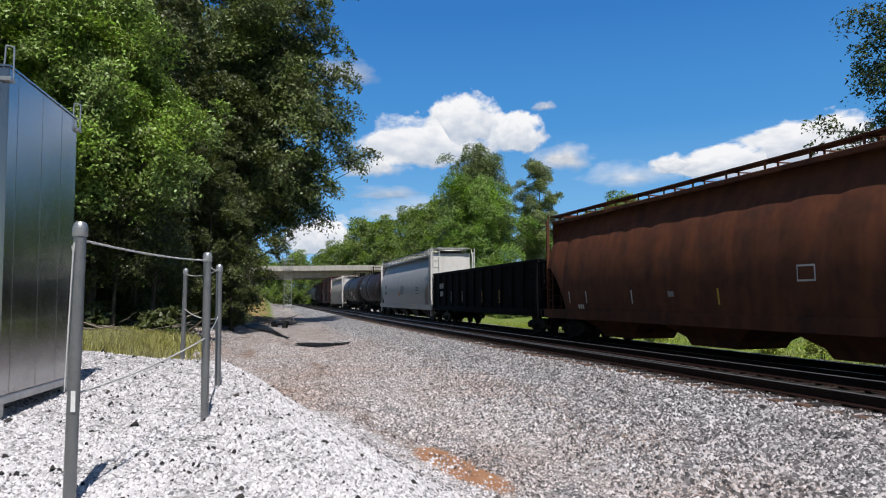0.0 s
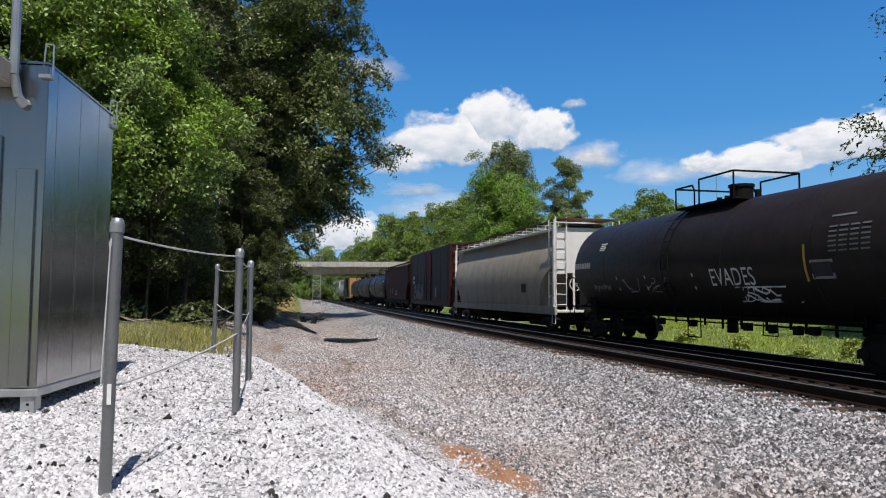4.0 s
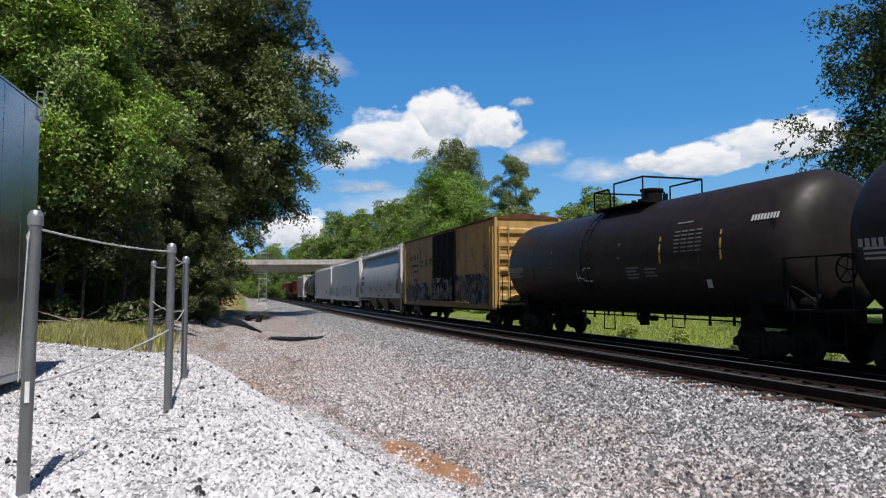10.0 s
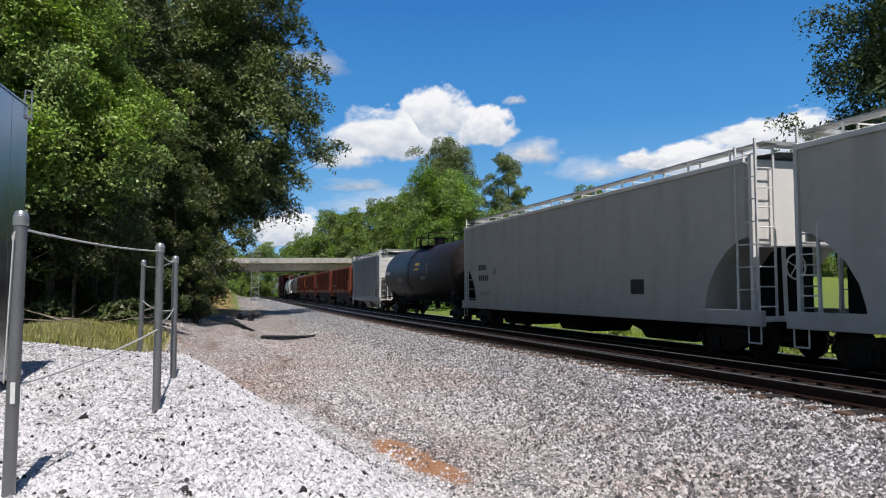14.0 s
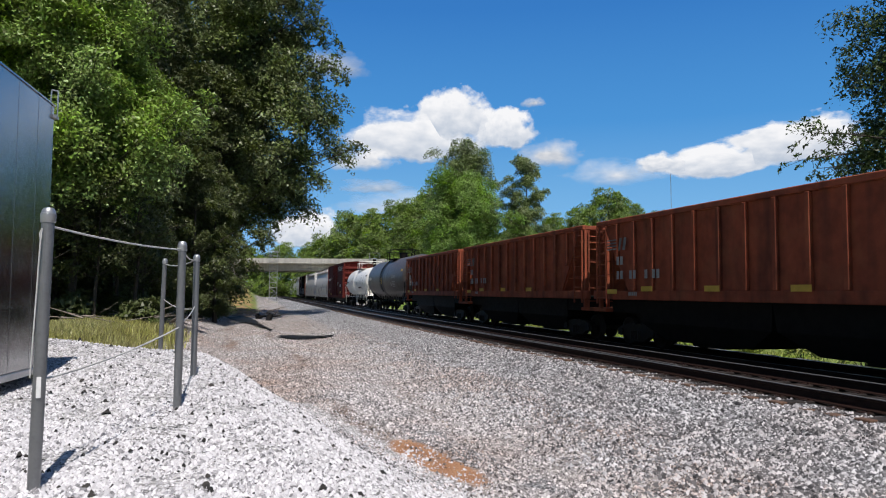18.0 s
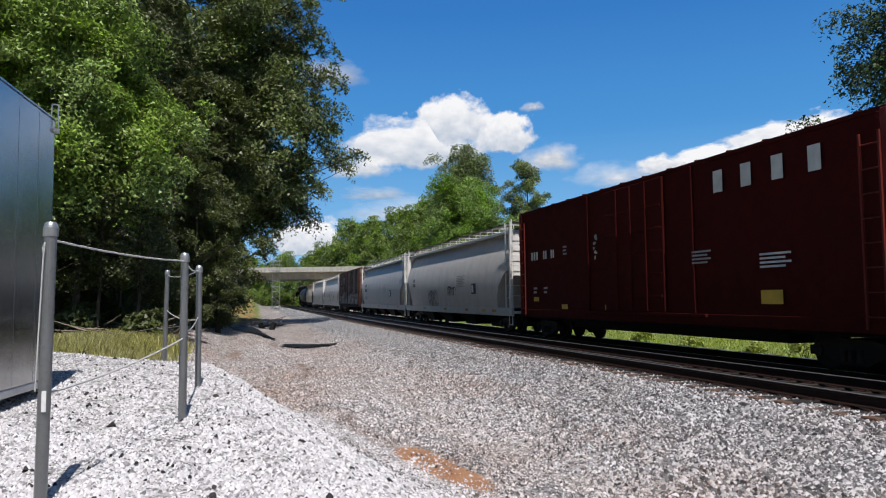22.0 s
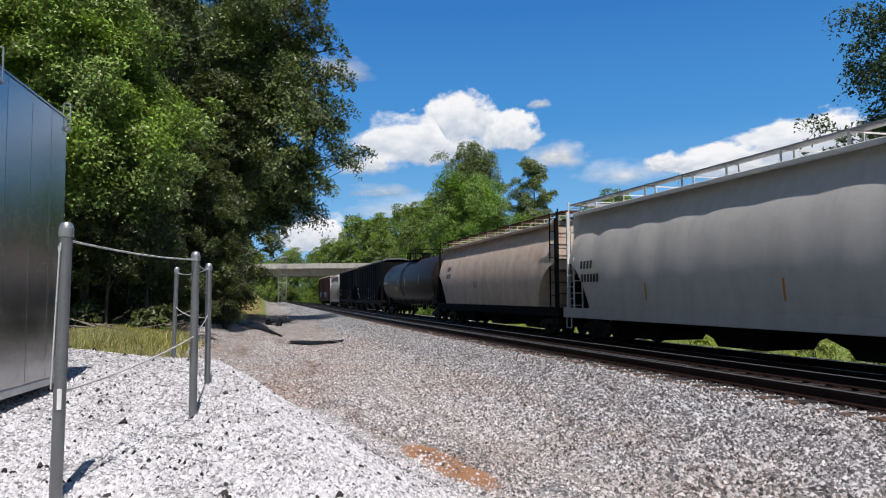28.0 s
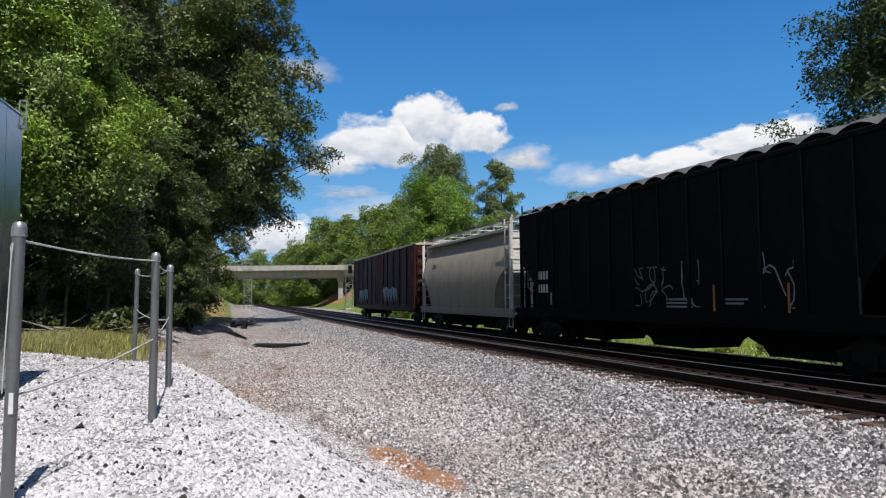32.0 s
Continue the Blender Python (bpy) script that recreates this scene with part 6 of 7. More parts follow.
def boxcar(car, L, paint, roof_mat, height=4.55, ribs=14, door="plug", end_mat=None, door_mat=None, skew=0.0, door_w=3.2, rib_mat=None, width=1.55, proud=0.03):
    end_mat = end_mat or paint
    half = L / 2 - 0.6
    z0 = 1.0
    part("body", box(B(), -half, half, -width, width, z0, height - 0.15, 0.02), paint, car)
    bm = B()
    loft(bm, [[(x, -width - 0.04, height - 0.17), (x, -width - 0.04, height - 0.08), (x, 0, height + 0.06), (x, width + 0.04, height - 0.08), (x, width + 0.04, height - 0.17)] for x in (-half - 0.05, half + 0.05)])
    part("roof", bm, roof_mat, car)
    for i in range(14):
        x = -half + (i + 0.5) * 2 * half / 14
        bm = B()
        loft(bm, [[(x + d, -width - 0.045, height - 0.1), (x + d, 0, height + 0.04), (x + d, width + 0.045, height - 0.1), (x + d, width + 0.045, height - 0.05), (x + d, 0, height + 0.1), (x + d, -width - 0.045, height - 0.05)] for d in (-0.04, 0.04)])
        part("roof_rib", bm, roof_mat, car)
    for sg in (-1, 1):
        for i in range(ribs):
            x = -half + 0.12 + i * (2 * half - 0.24) / (ribs - 1)
            if abs(x - skew) < door_w / 2:
                continue
            part("side_post", box(B(), x - 0.06, x + 0.06, sg * (width + proud) - 0.035, sg * (width + proud) + 0.035, z0 + 0.1, height - 0.17, 0.012), rib_mat or paint, car)
        d = part("door", box(B(), skew - door_w / 2, skew + door_w / 2, sg * (width + 0.06) - 0.04, sg * (width + 0.06) + 0.04, z0 + 0.12, height - 0.22, 0.015), door_mat or paint, car)
        for k in range(5):
            zz = z0 + 0.5 + k * (height - z0 - 0.9) / 5
            part("door_rib", box(B(), skew - door_w / 2 + 0.1, skew + door_w / 2 - 0.1, sg * (width + 0.105) - 0.015, sg * (width + 0.105) + 0.015, zz, zz + 0.08, 0.008), door_mat or paint, d)
        for x in (-0.5, 0.0, 0.5):
            part("door_bar", bar(B(), (skew + x * door_w * 0.5, sg * (width + 0.13), z0 + 0.15), (skew + x * door_w * 0.5, sg * (width + 0.13), height - 0.25), 0.022, 6), door_mat or paint, d)
        part("side_sill", box(B(), -half, half, sg * width - 0.05, sg * width + 0.05, z0 - 0.18, z0 + 0.1, 0.012), rib_mat or paint, car)
        part("door_track", box(B(), skew - door_w * 1.05, skew + door_w * 1.05, sg * (width + 0.08) - 0.05, sg * (width + 0.08) + 0.05, z0 + 0.02, z0 + 0.1, 0.008), rib_mat or paint, car)
    for sg in (-1, 1):
        for k in range(6):
            z = z0 + 0.35 + k * (height - z0 - 0.75) / 5.5
            bm = B()
            loft(bm, [[(sg * half, y, z - 0.2), (sg * (half + 0.1), y, z - 0.1), (sg * (half + 0.1), y, z + 0.06), (sg * half, y, z + 0.14)] for y in (-width + 0.1, width - 0.1)])
            part("end_corrugation", bm, end_mat, car)
        for y in (-width, width):
            part("corner_post", box(B(), sg * half - 0.08, sg * half + 0.08, y - 0.06, y + 0.06, z0 - 0.1, height - 0.12, 0.012), end_mat, car)
        ladder(car, sg * (half - 0.32), -width - 0.09, z0 - 0.1, height - 0.5, end_mat, "x", 0.46, 8, "side_ladder")
        ladder(car, sg * (half + 0.15), -width + 0.35, z0 - 0.1, height - 0.3, end_mat, "y", 0.46, 8, "end_ladder")
        part("end_step", box(B(), sg * (half + 0.2) - 0.15, sg * (half + 0.2) + 0.15, -1.3, 1.3, 1.02, 1.06), M["grate"], car)
    part("underframe", box(B(), -half + 0.2, half - 0.2, -1.2, 1.2, 0.72, z0 - 0.02, 0.02), M["black_steel"], car)
    running_gear(car, L)
    return lambda z: width + 0.066


def open_hopper(car, L, paint, height=3.35, ribs=11, slope=True, width=1.55, low=1.0, lip_mat=None, load=None):
    """Open-topped car with outside ribs; slope: with sloped ends and outlet bays underneath."""
    half = L / 2 - 0.6
    cut = 1.9 if slope else 0.0
    t = 0.05
    for sg in (-1, 1):
        pts = [(-half + 0.3, height), (half - 0.3, height), (half - cut, low), (-half + cut, low)] if slope else [(-half, low), (-half, height), (half, height), (half, low)]
        part("side", loft(B(), [[(x, sg * width - t * k, z) for x, z in pts] for k in (0, sg)]), paint, car)
    for sg in (-1, 1):
        bm = B()
        if slope:
            loft(bm, [[(sg * (half - 0.3), y, height), (sg * (half - 0.36), y, height), (sg * (half - cut - 0.06), y, low - 0.1), (sg * (half - cut), y, low - 0.1)] for y in (-width + 0.06, width - 0.06)])
        else:
            box(bm, sg * half - 0.05, sg * half + 0.05, -width + 0.02, width - 0.02, low, height, 0.01)
        end = part("end", bm, paint, car)
        for k in range(3):
            if slope:
                f = 0.2 + 0.28 * k
                xr, z = sg * (half - 0.25 - (cut - 0.3) * f), height + (low - height) * f
            else:
                xr, z = sg * (half + 0.04), low + 0.3 + k * (height - low - 0.4) / 3
            part("end_rib", box(B(), xr - 0.05, xr + 0.05, -width + 0.1, width - 0.1, z, z + 0.1, 0.012), paint, end)
        part("end_platform", box(B(), sg * (L / 2 - 0.5) - 0.45, sg * (L / 2 - 0.5) + 0.45, -1.5, 1.5, 1.0, 1.1, 0.01), paint, car)
        for y in (-1.5, 1.5):
            part("corner_post", box(B(), sg * half - 0.06, sg * half + 0.06, y - 0.06, y + 0.06, 1.1, height, 0.01), paint, car)
        ladder(car, sg * (half - 0.3), -width - 0.09, low - 0.25, height - 0.05, paint, "x", 0.6, 7, "side_ladder")
        ladder(car, sg * (half + 0.14), -width + 0.35, 1.1, height - 0.05, paint, "y", 0.5, 6, "end_ladder")
        for y in (-0.6, 0.6):
            part("end_brace", box(B(), sg * (half - 0.1) - 0.05, sg * (half - 0.1) + 0.05, y - 0.05, y + 0.05, 1.1, height if slope else low + 0.3, 0.01), paint, car)
    for sg in (-1, 1):
        part("top_chord", box(B(), -half - 0.06, half + 0.06, sg * width - 0.09, sg * width + 0.09, height - 0.04, height + 0.11, 0.02), lip_mat or paint, car)
        part("side_sill", box(B(), -L / 2 + 0.3, L / 2 - 0.3, sg * (width - 0.02) - 0.08, sg * (width - 0.02) + 0.08, low - 0.12, low + 0.14, 0.015), paint, car)
        for i in range(ribs):
            x = -half + 0.25 + i * (2 * half - 0.5) / (ribs - 1)
            z0 = low + 0.14 + ((cut - half + abs(x)) / (cut - 0.3) * (height - low) if slope and half - abs(x) < cut else 0)
            if height - z0 < 0.5:
                continue
            part("side_post", box(B(), x - 0.07, x + 0.07, sg * (width + 0.05) - 0.05, sg * (width + 0.05) + 0.05, z0, height - 0.04, 0.015), paint, car)
    for x in (-half, half):
        part("end_chord", box(B(), x - 0.07, x + 0.07, -width, width, height - 0.04, height + 0.1, 0.02), lip_mat or paint, car)
    part("floor", box(B(), -half + cut, half - cut, -width + 0.05, width - 0.05, low - 0.1, low, 0.01), paint, car)
    if slope:
        reach = (half - cut) / 2
        for x in (-reach, reach):
            bm = B()
            loft(bm, [[(x - reach, -1.3, low - 0.1), (x + reach, -1.3, low - 0.1), (x + reach, 1.3, low - 0.1), (x - reach, 1.3, low - 0.1)], [(x - reach * 0.97, -1.25, 0.75), (x + reach * 0.97, -1.25, 0.75), (x + reach * 0.97, 1.25, 0.75), (x - reach * 0.97, 1.25, 0.75)], [(x - reach * 0.62, -1.0, 0.28), (x + reach * 0.62, -1.0, 0.28), (x + reach * 0.62, 1.0, 0.28), (x - reach * 0.62, 1.0, 0.28)]])
            bay = part("outlet_bay", bm, M["black_steel"], car)
            part("outlet_gate", box(B(), x - 0.7, x + 0.7, -0.9, 0.9, 0.2, 0.3, 0.01), M["black_steel"], bay)
        for sg in (-1, 1):
            a, b = sorted((sg * (half - cut - 0.05), sg * (half - 0.3)))
            # Black block added to close the see-through gap under the end slope.
            part("end_bolster", box(B(), a, b, -1.25, 1.25, 0.98, low - 0.02, 0.02), M["black_steel"], car)
    running_gear(car, L)
    return lambda z: width + 0.105


def car_at(name, label, category="freight car"):
    return thing(name, Matrix(), label, category, "freight train")


def words(car, text, x, z, height, mat, face, wide=1.0, slant=0.0):
    """Readable writing, bent onto the car's side."""
    cu = bpy.data.curves.new("writing", "FONT")
    cu.body, cu.size, cu.shear = text, height * 1.4, slant
    tmp = bpy.data.objects.new("writing", cu)
    scene.collection.objects.link(tmp)
    me = bpy.data.meshes.new_from_object(tmp.evaluated_get(bpy.context.evaluated_depsgraph_get()))
    bpy.data.objects.remove(tmp)
    for v in me.vertices:
        v.co = (x + v.co.x * wide, -(face(z + v.co.y) + 0.014), z + v.co.y)
    me.materials.clear()
    me.materials.append(mat)
    put("writing", me, car)


# ---- the train: where each car's ends lie along the line at the start ----
TRAIN = []


def add(name, front, rear, label):
    ob = car_at(name, label, {"covered_hopper": "hopper car", "tank_car": "tank car", "boxcar": "boxcar", "gondola": "gondola car", "open_hopper": "hopper car"}[name])
    TRAIN.append((ob, (front + rear) / 2))
    return ob, rear - front + 1.2


P, MB = PAINT, M["black_steel"]
W, K, Y, O, GR = M["mark_white"], M["mark_black"], M["mark_yellow"], M["mark_orange"], M["mark_grey"]


def placard(c, x, z, face, mat=None):
    """A block of fine print over a thin panel line."""
    for i in range(6):
        for j in range(4):
            mark(c, x + j * 0.31, x + j * 0.31 + 0.24, z + i * 0.1, z + i * 0.1 + 0.035, mat or M["mark_dim"], face, "lettering_bar")
    mark(c, x, x + 0.7, z + 0.72, z + 0.76, mat or M["mark_dim"], face, "lettering_bar")


def stripes(c, xs, mat, face, z0=1.35, z1=1.75):
    for x in xs:
        mark(c, x, x + 0.07, z0, z1, mat, face, "stripe")


c, L = add("covered_hopper", 8.0, 27.5, "rust-streaked brown covered hopper car")
f = covered_hopper(c, L, P["rust"], P["rust"], 3, "round", roof_mat=P["rust"], board=P["rust"], wave=0.06, posts=13, rise=0.2)
stripes(c, (-7.6, -6.2, -3.0), W, f)
stripes(c, (1.4,), Y, f)
lettering(c, -6.9, 1.16, 0.5, 0.14, 3, W, f)
mark(c, 4.3, 4.85, 1.85, 2.2, W, f)
mark(c, 4.34, 4.81, 1.89, 2.16, P["rust"], f, lift=0.01)
mark(c, -0.9, -0.6, 1.55, 1.7, GR, f)

c, L = add("gondola", 28.3, 47.1, "plain black high-sided gondola car")
f = open_hopper(c, L, P["black"], 2.95, 13, False, low=0.95)
lettering(c, -7.4, 2.1, 1.0, 0.3, 4, W, f)
lettering(c, -7.3, 1.65, 0.8, 0.28, 4, W, f)
stripes(c, (-4.6, -2.2), W, f, 1.3, 1.9)
stripes(c, (1.6, 4.4), Y, f, 1.3, 1.9)

c, L = add("covered_hopper", 48.4, 70.2, "clean silver-grey covered hopper car with bulging sides")
f = covered_hopper(c, L, P["silver"], MB, 4, "round", roof_mat=P["sunlit_white"], frame_mat=P["sunlit_white"])
lettering(c, -8.0, 2.35, 0.9, 0.28, 4, K, f)
lettering(c, -8.0, 1.85, 0.9, 0.28, 4, K, f)
mark(c, -0.95, -0.25, 1.75, 2.0, O, f)
small_print(c, 0.0, 2.4, 1.5, 8, K, f, 0.08)
mark(c, 6.3, 7.0, 1.85, 2.3, K, f)
for x in (6.36, 6.68):
    mark(c, x, x + 0.27, 1.9, 2.05, W, f, lift=0.012)
    mark(c, x, x + 0.27, 2.1, 2.25, GR, f, lift=0.012)
for x, m in ((-6.5, GR), (-3.5, GR), (1.0, Y), (4.0, O), (5.2, Y), (7.4, GR)):
    mark(c, x, x + 0.5, 0.95, 1.05, m, lambda z: 1.565)

for a, b, paint in ((70.9, 86.6, "tank_brown"), (88.6, 105.9, "tank_black")):
    c, L = add("tank_car", a, b, "weathered black tank car with graffiti" if paint == "tank_black" else "dirty brown-black tank car")
    f = tank_car(c, L, P[paint], spill=P["tank_black"] if paint == "tank_brown" else None)
    lettering(c, -L / 2 + 1.3, 2.55, 1.5, 0.2, 9, W, f)
    small_print(c, -L / 2 + 3.4, 3.35, 0.5, 4, W, f, 0.07)
    stripes(c, (-4.4, -2.4, 0.4), W, f, 1.75, 2.2)
    stripes(c, (5.1,), Y, f, 1.9, 2.7)
    if paint == "tank_black":
        words(c, "EVADES", 1.3, 1.85, 0.45, M["mark_pale"], f, 0.9)
        scrawl(c, 2.3, 4.6, 1.45, 1.8, M["mark_pale"], f, 6, 16)
        graffiti(c, -6.4, -5.0, 1.7, 2.0, GR, K, f, 7, 5)
        scrawl(c, -4.5, -1.0, 1.7, 2.1, GR, f, 3)
        mark(c, 5.3, 6.0, 1.95, 2.35, GR, f)
        mark(c, 5.36, 5.94, 2.0, 2.3, K, f, lift=0.012)
    placard(c, 5.9, 2.5, f)

c, L = add("covered_hopper", 108.0, 127.1, "dull grey-beige covered hopper car with a white end")
f = covered_hopper(c, L, P["drab"], MB, 3, "round", roof_mat=P["sunlit_white"], frame_mat=P["sunlit_white"], board=P["rust"])
mark(c, 5.4, 6.1, 1.7, 2.1, K, f)
small_print(c, -8.0, 2.4, 0.8, 2, GR, f, 0.4)

c, L = add("boxcar", 128.6, 146.8, "dark red boxcar with graffiti along its lower side")
f = boxcar(c, L, P["maroon"], P["maroon"], 5.08, 6, proud=-0.02)
patches(c, -6.6, -1.6, 1.2, 2.5, (M["mark_stone"], M["mark_slate"], M["mark_dim"], M["mark_dim"]), f, 15, 46, 0.5)
graffiti(c, -6.5, -1.7, 1.25, 2.5, None, M["mark_dim"], lambda z: f(z) + 0.016, 16, 5)
lettering(c, -7.2, 2.9, 0.9, 0.25, 4, W, f)
lettering(c, -7.2, 2.5, 0.9, 0.25, 4, W, f)
mark(c, 3.5, 4.0, 1.4, 2.1, GR, f)

c, L = add("covered_hopper", 148.4, 167.4, "brown ribbed covered hopper car with white stripes")
f = covered_hopper(c, L, P["dark_brown"], P["black"], 3, "flat", eave=4.35, roof_mat=P["dark_brown"], frame_mat=P["black"], board=P["black"])
stripes(c, (-4.2, -2.4), W, f, 1.7, 2.15)
stripes(c, (-7.75, -7.15, -6.5), M["mark_dim"], f, 2.9, 3.9)
mark(c, 0.2, 0.95, 1.55, 2.0, W, f)
mark(c, 0.27, 0.88, 1.61, 1.94, P["dark_brown"], f, lift=0.012)
mark(c, 1.2, 1.7, 1.6, 1.95, K, f)

for a, b in ((168.5, 186.3), (187.6, 206.2), (207.2, 223.9)):
    c, L = add("tank_car", a, b, "black tank car with white markings and a railed platform")
    f = tank_car(c, L, P["tank_black"])
    lettering(c, -L / 2 + 1.3, 2.35, 1.5, 0.15, 10, GR, f)
    small_print(c, -L / 2 + 1.4, 2.3, 1.2, 3, GR, f)
    stripes(c, (-3.6, -0.9, 1.2), GR, f, 2.5, 2.95)
    placard(c, 4.1, 2.55, f)
    stripes(c, (3.4, 6.0), Y, f, 2.3, 3.0)
    small_print(c, 1.6, 2.2, 0.7, 4, M["mark_dim"], f)
    small_print(c, 2.6, 2.15, 0.6, 3, M["mark_dim"], f)
    mark(c, 5.2, 5.4, 1.65, 1.85, W, f, skew=0.4)
    scrawl(c, -1.6, -0.6, 1.9, 2.3, W, f, 9, 5)
    lettering(c, L / 2 - 1.9, 3.1, 0.9, 0.13, 9, W, f)

c, L = add("boxcar", 225.1, 243.2, "weathered yellow boxcar with a dark door and graffiti")
f = boxcar(c, L, P["yellow"], P["rust"], 4.84, 14, door_mat=P["black"], door_w=4.4, skew=0.8, end_mat=P["yellow"], proud=-0.02)
for x, z, h in ((-7.0, 3.45, 0.3), (-6.1, 3.5, 0.3), (-5.2, 3.5, 0.42), (-4.4, 3.55, 0.48), (-4.3, 3.0, 0.45), (-3.2, 3.08, 0.32), (-2.2, 3.12, 0.32)):
    mark(c, x, x + 0.12, z, z + h, K, f, "lettering_bar", skew=0.15)
    if h < 0.4 or h == 0.45:
        mark(c, x + 0.2, x + 0.46, z, z + 0.13, K, f, "lettering_bar", skew=0.15)
        mark(c, x + 0.16, x + 0.5, z + h * 0.6, z + h * 0.6 + 0.1, K, f, "lettering_bar", skew=0.15)
for x0, x1, z0, z1 in ((-6.7, -6.58, 2.55, 3.2), (-6.7, -4.9, 3.08, 3.2), (-5.02, -4.9, 2.8, 3.2), (-6.2, -4.9, 2.74, 2.86), (-6.2, -6.08, 2.45, 2.86)):
    mark(c, x0, x1, z0, z1, K, f, "painted_emblem", skew=0.06)
lettering(c, -6.1, 2.15, 1.2, 0.22, 4, M["mark_slate"], f)
lettering(c, -6.2, 1.82, 1.5, 0.22, 6, M["mark_slate"], f)
TAGS = (M["mark_dim"], M["mark_slate"], M["mark_dust"], M["mark_navy"], M["mark_dim"], M["mark_stone"])
patches(c, -8.3, -1.7, 1.0, 2.1, TAGS, f, 21, 90, 0.42)
graffiti(c, -8.2, -2.0, 1.02, 1.9, None, M["mark_navy"], lambda z: f(z) + 0.016, 22, 9)
scrawl(c, -8.2, -1.8, 1.0, 2.2, M["mark_dust"], lambda z: f(z) + 0.02, 24, 40)
patches(c, -1.3, 2.9, 1.2, 2.3, TAGS, lambda z: 1.725, 23, 40, 0.45)
scrawl(c, -1.3, 2.9, 1.2, 2.3, M["mark_dust"], lambda z: 1.75, 28, 24)
patches(c, 3.2, 8.3, 1.0, 2.4, TAGS, f, 26, 90, 0.5)
graffiti(c, 3.3, 8.1, 1.05, 2.3, None, M["mark_navy"], lambda z: f(z) + 0.016, 29, 6)
scrawl(c, 3.2, 8.2, 1.0, 2.4, M["mark_dust"], lambda z: f(z) + 0.02, 25, 40)
words(c, "next\nload", 3.4, 3.45, 0.2, K, f)
words(c, "any\nroad", 5.75, 3.45, 0.2, K, f)
mark(c, 4.75, 5.0, 3.05, 3.6, GR, f, "painted_emblem", skew=0.5)
mark(c, 5.05, 5.3, 3.05, 3.6, GR, f, "painted_emblem", skew=-0.5)
scrawl(c, 7.6, 8.3, 2.4, 3.6, K, f, 27, 16)

c, L = add("covered_hopper", 244.8, 262.6, "light grey covered hopper car with bulging sides")
f = covered_hopper(c, L, P["silver"], MB, 3, "round", eave=4.52, bottom=1.16, roof_mat=P["sunlit_white"], frame_mat=P["sunlit_white"], bay_mat=P["bay_brown"], wave=0.055)
lettering(c, -7.6, 2.62, 1.2, 0.3, 4, K, f)
lettering(c, -7.6, 2.14, 1.5, 0.3, 6, K, f)
small_print(c, -5.6, 2.75, 0.3, 3, M["mark_grey"], f)
for x in (-3.2, 1.6):
    small_print(c, x, 1.95, 0.6, 4, M["mark_slate"], f)
small_print(c, -0.6, 1.8, 0.4, 3, M["mark_slate"], f)
for x in (4.6, 5.6):
    small_print(c, x, 2.1, 0.5, 3, M["mark_slate"], f)
for x, m in ((-3.0, GR), (0.5, M["mark_slate"]), (2.9, M["mark_slate"]), (4.9, O), (5.6, O)):
    mark(c, x, x + 0.62, 1.26, 1.4, m, lambda z: 1.565)

c, L = add("covered_hopper", 263.6, 284.7, "large white covered hopper car with black graffiti letters")
f = covered_hopper(c, L, P["white"], MB, 3, "flat", roof_mat=P["sunlit_white"], frame_mat=P["sunlit_white"], posts=12)
graffiti(c, -0.6, 3.0, 1.15, 2.25, None, K, f, 31, 5)
graffiti(c, -6.6, -3.4, 1.35, 2.1, None, M["mark_navy"], f, 32, 6)
patches(c, -6.6, -3.4, 1.1, 1.45, (M["mark_blue"], M["mark_sky"]), f, 35, 16, 0.35)
graffiti(c, -2.0, -1.2, 1.45, 1.95, None, K, f, 33, 2)
scrawl(c, 3.2, 4.0, 1.75, 2.2, K, f, 34, 8)
mark(c, 5.0, 5.7, 1.45, 1.85, K, f)
mark(c, 5.07, 5.33, 1.52, 1.78, W, f, lift=0.012)
mark(c, 5.2, 5.5, 1.92, 2.1, K, f)
mark(c, 6.3, 6.7, 1.0, 1.14, K, lambda z: 1.6)
stripes(c, (4.6, 8.2), GR, f, 1.4, 2.2)

c, L = add("covered_hopper", 286.1, 306.2, "large white covered hopper car with black lettering")
f = covered_hopper(c, L, P["white"], MB, 3, "flat", roof_mat=P["sunlit_white"], frame_mat=P["sunlit_white"], posts=12)
lettering(c, -8.0, 2.42, 1.0, 0.24, 4, K, f)
lettering(c, -7.95, 1.97, 1.25, 0.24, 5, K, f)
small_print(c, -7.8, 1.45, 1.3, 2, GR, f)
mark(c, -6.2, -5.8, 2.2, 2.5, GR, f)
mark(c, 5.0, 5.7, 1.45, 1.85, K, f)

c, L = add("tank_car", 307.6, 325.3, "clean black tank car with a yellow panel")
f = tank_car(c, L, P["tank_black"])
lettering(c, -L / 2 + 1.3, 2.6, 1.7, 0.2, 10, W, f)
mark(c, 0.4, 1.5, 2.75, 3.15, Y, f)
mark(c, 0.5, 1.4, 2.9, 2.98, K, f, lift=0.012)
small_print(c, -4.0, 2.3, 1.2, 3, GR, f)
small_print(c, 2.0, 2.3, 1.2, 2, GR, f)
stripes(c, (-2.0, 3.4), GR, f, 2.5, 3.1)

c, L = add("covered_hopper", 327.6, 340.4, "short light grey ribbed covered hopper car")
f = covered_hopper(c, L, P["silver"], P["drab"], 2, "flat", eave=4.2, roof_mat=P["sunlit_white"], frame_mat=P["sunlit_white"], ribs=12, posts=6)

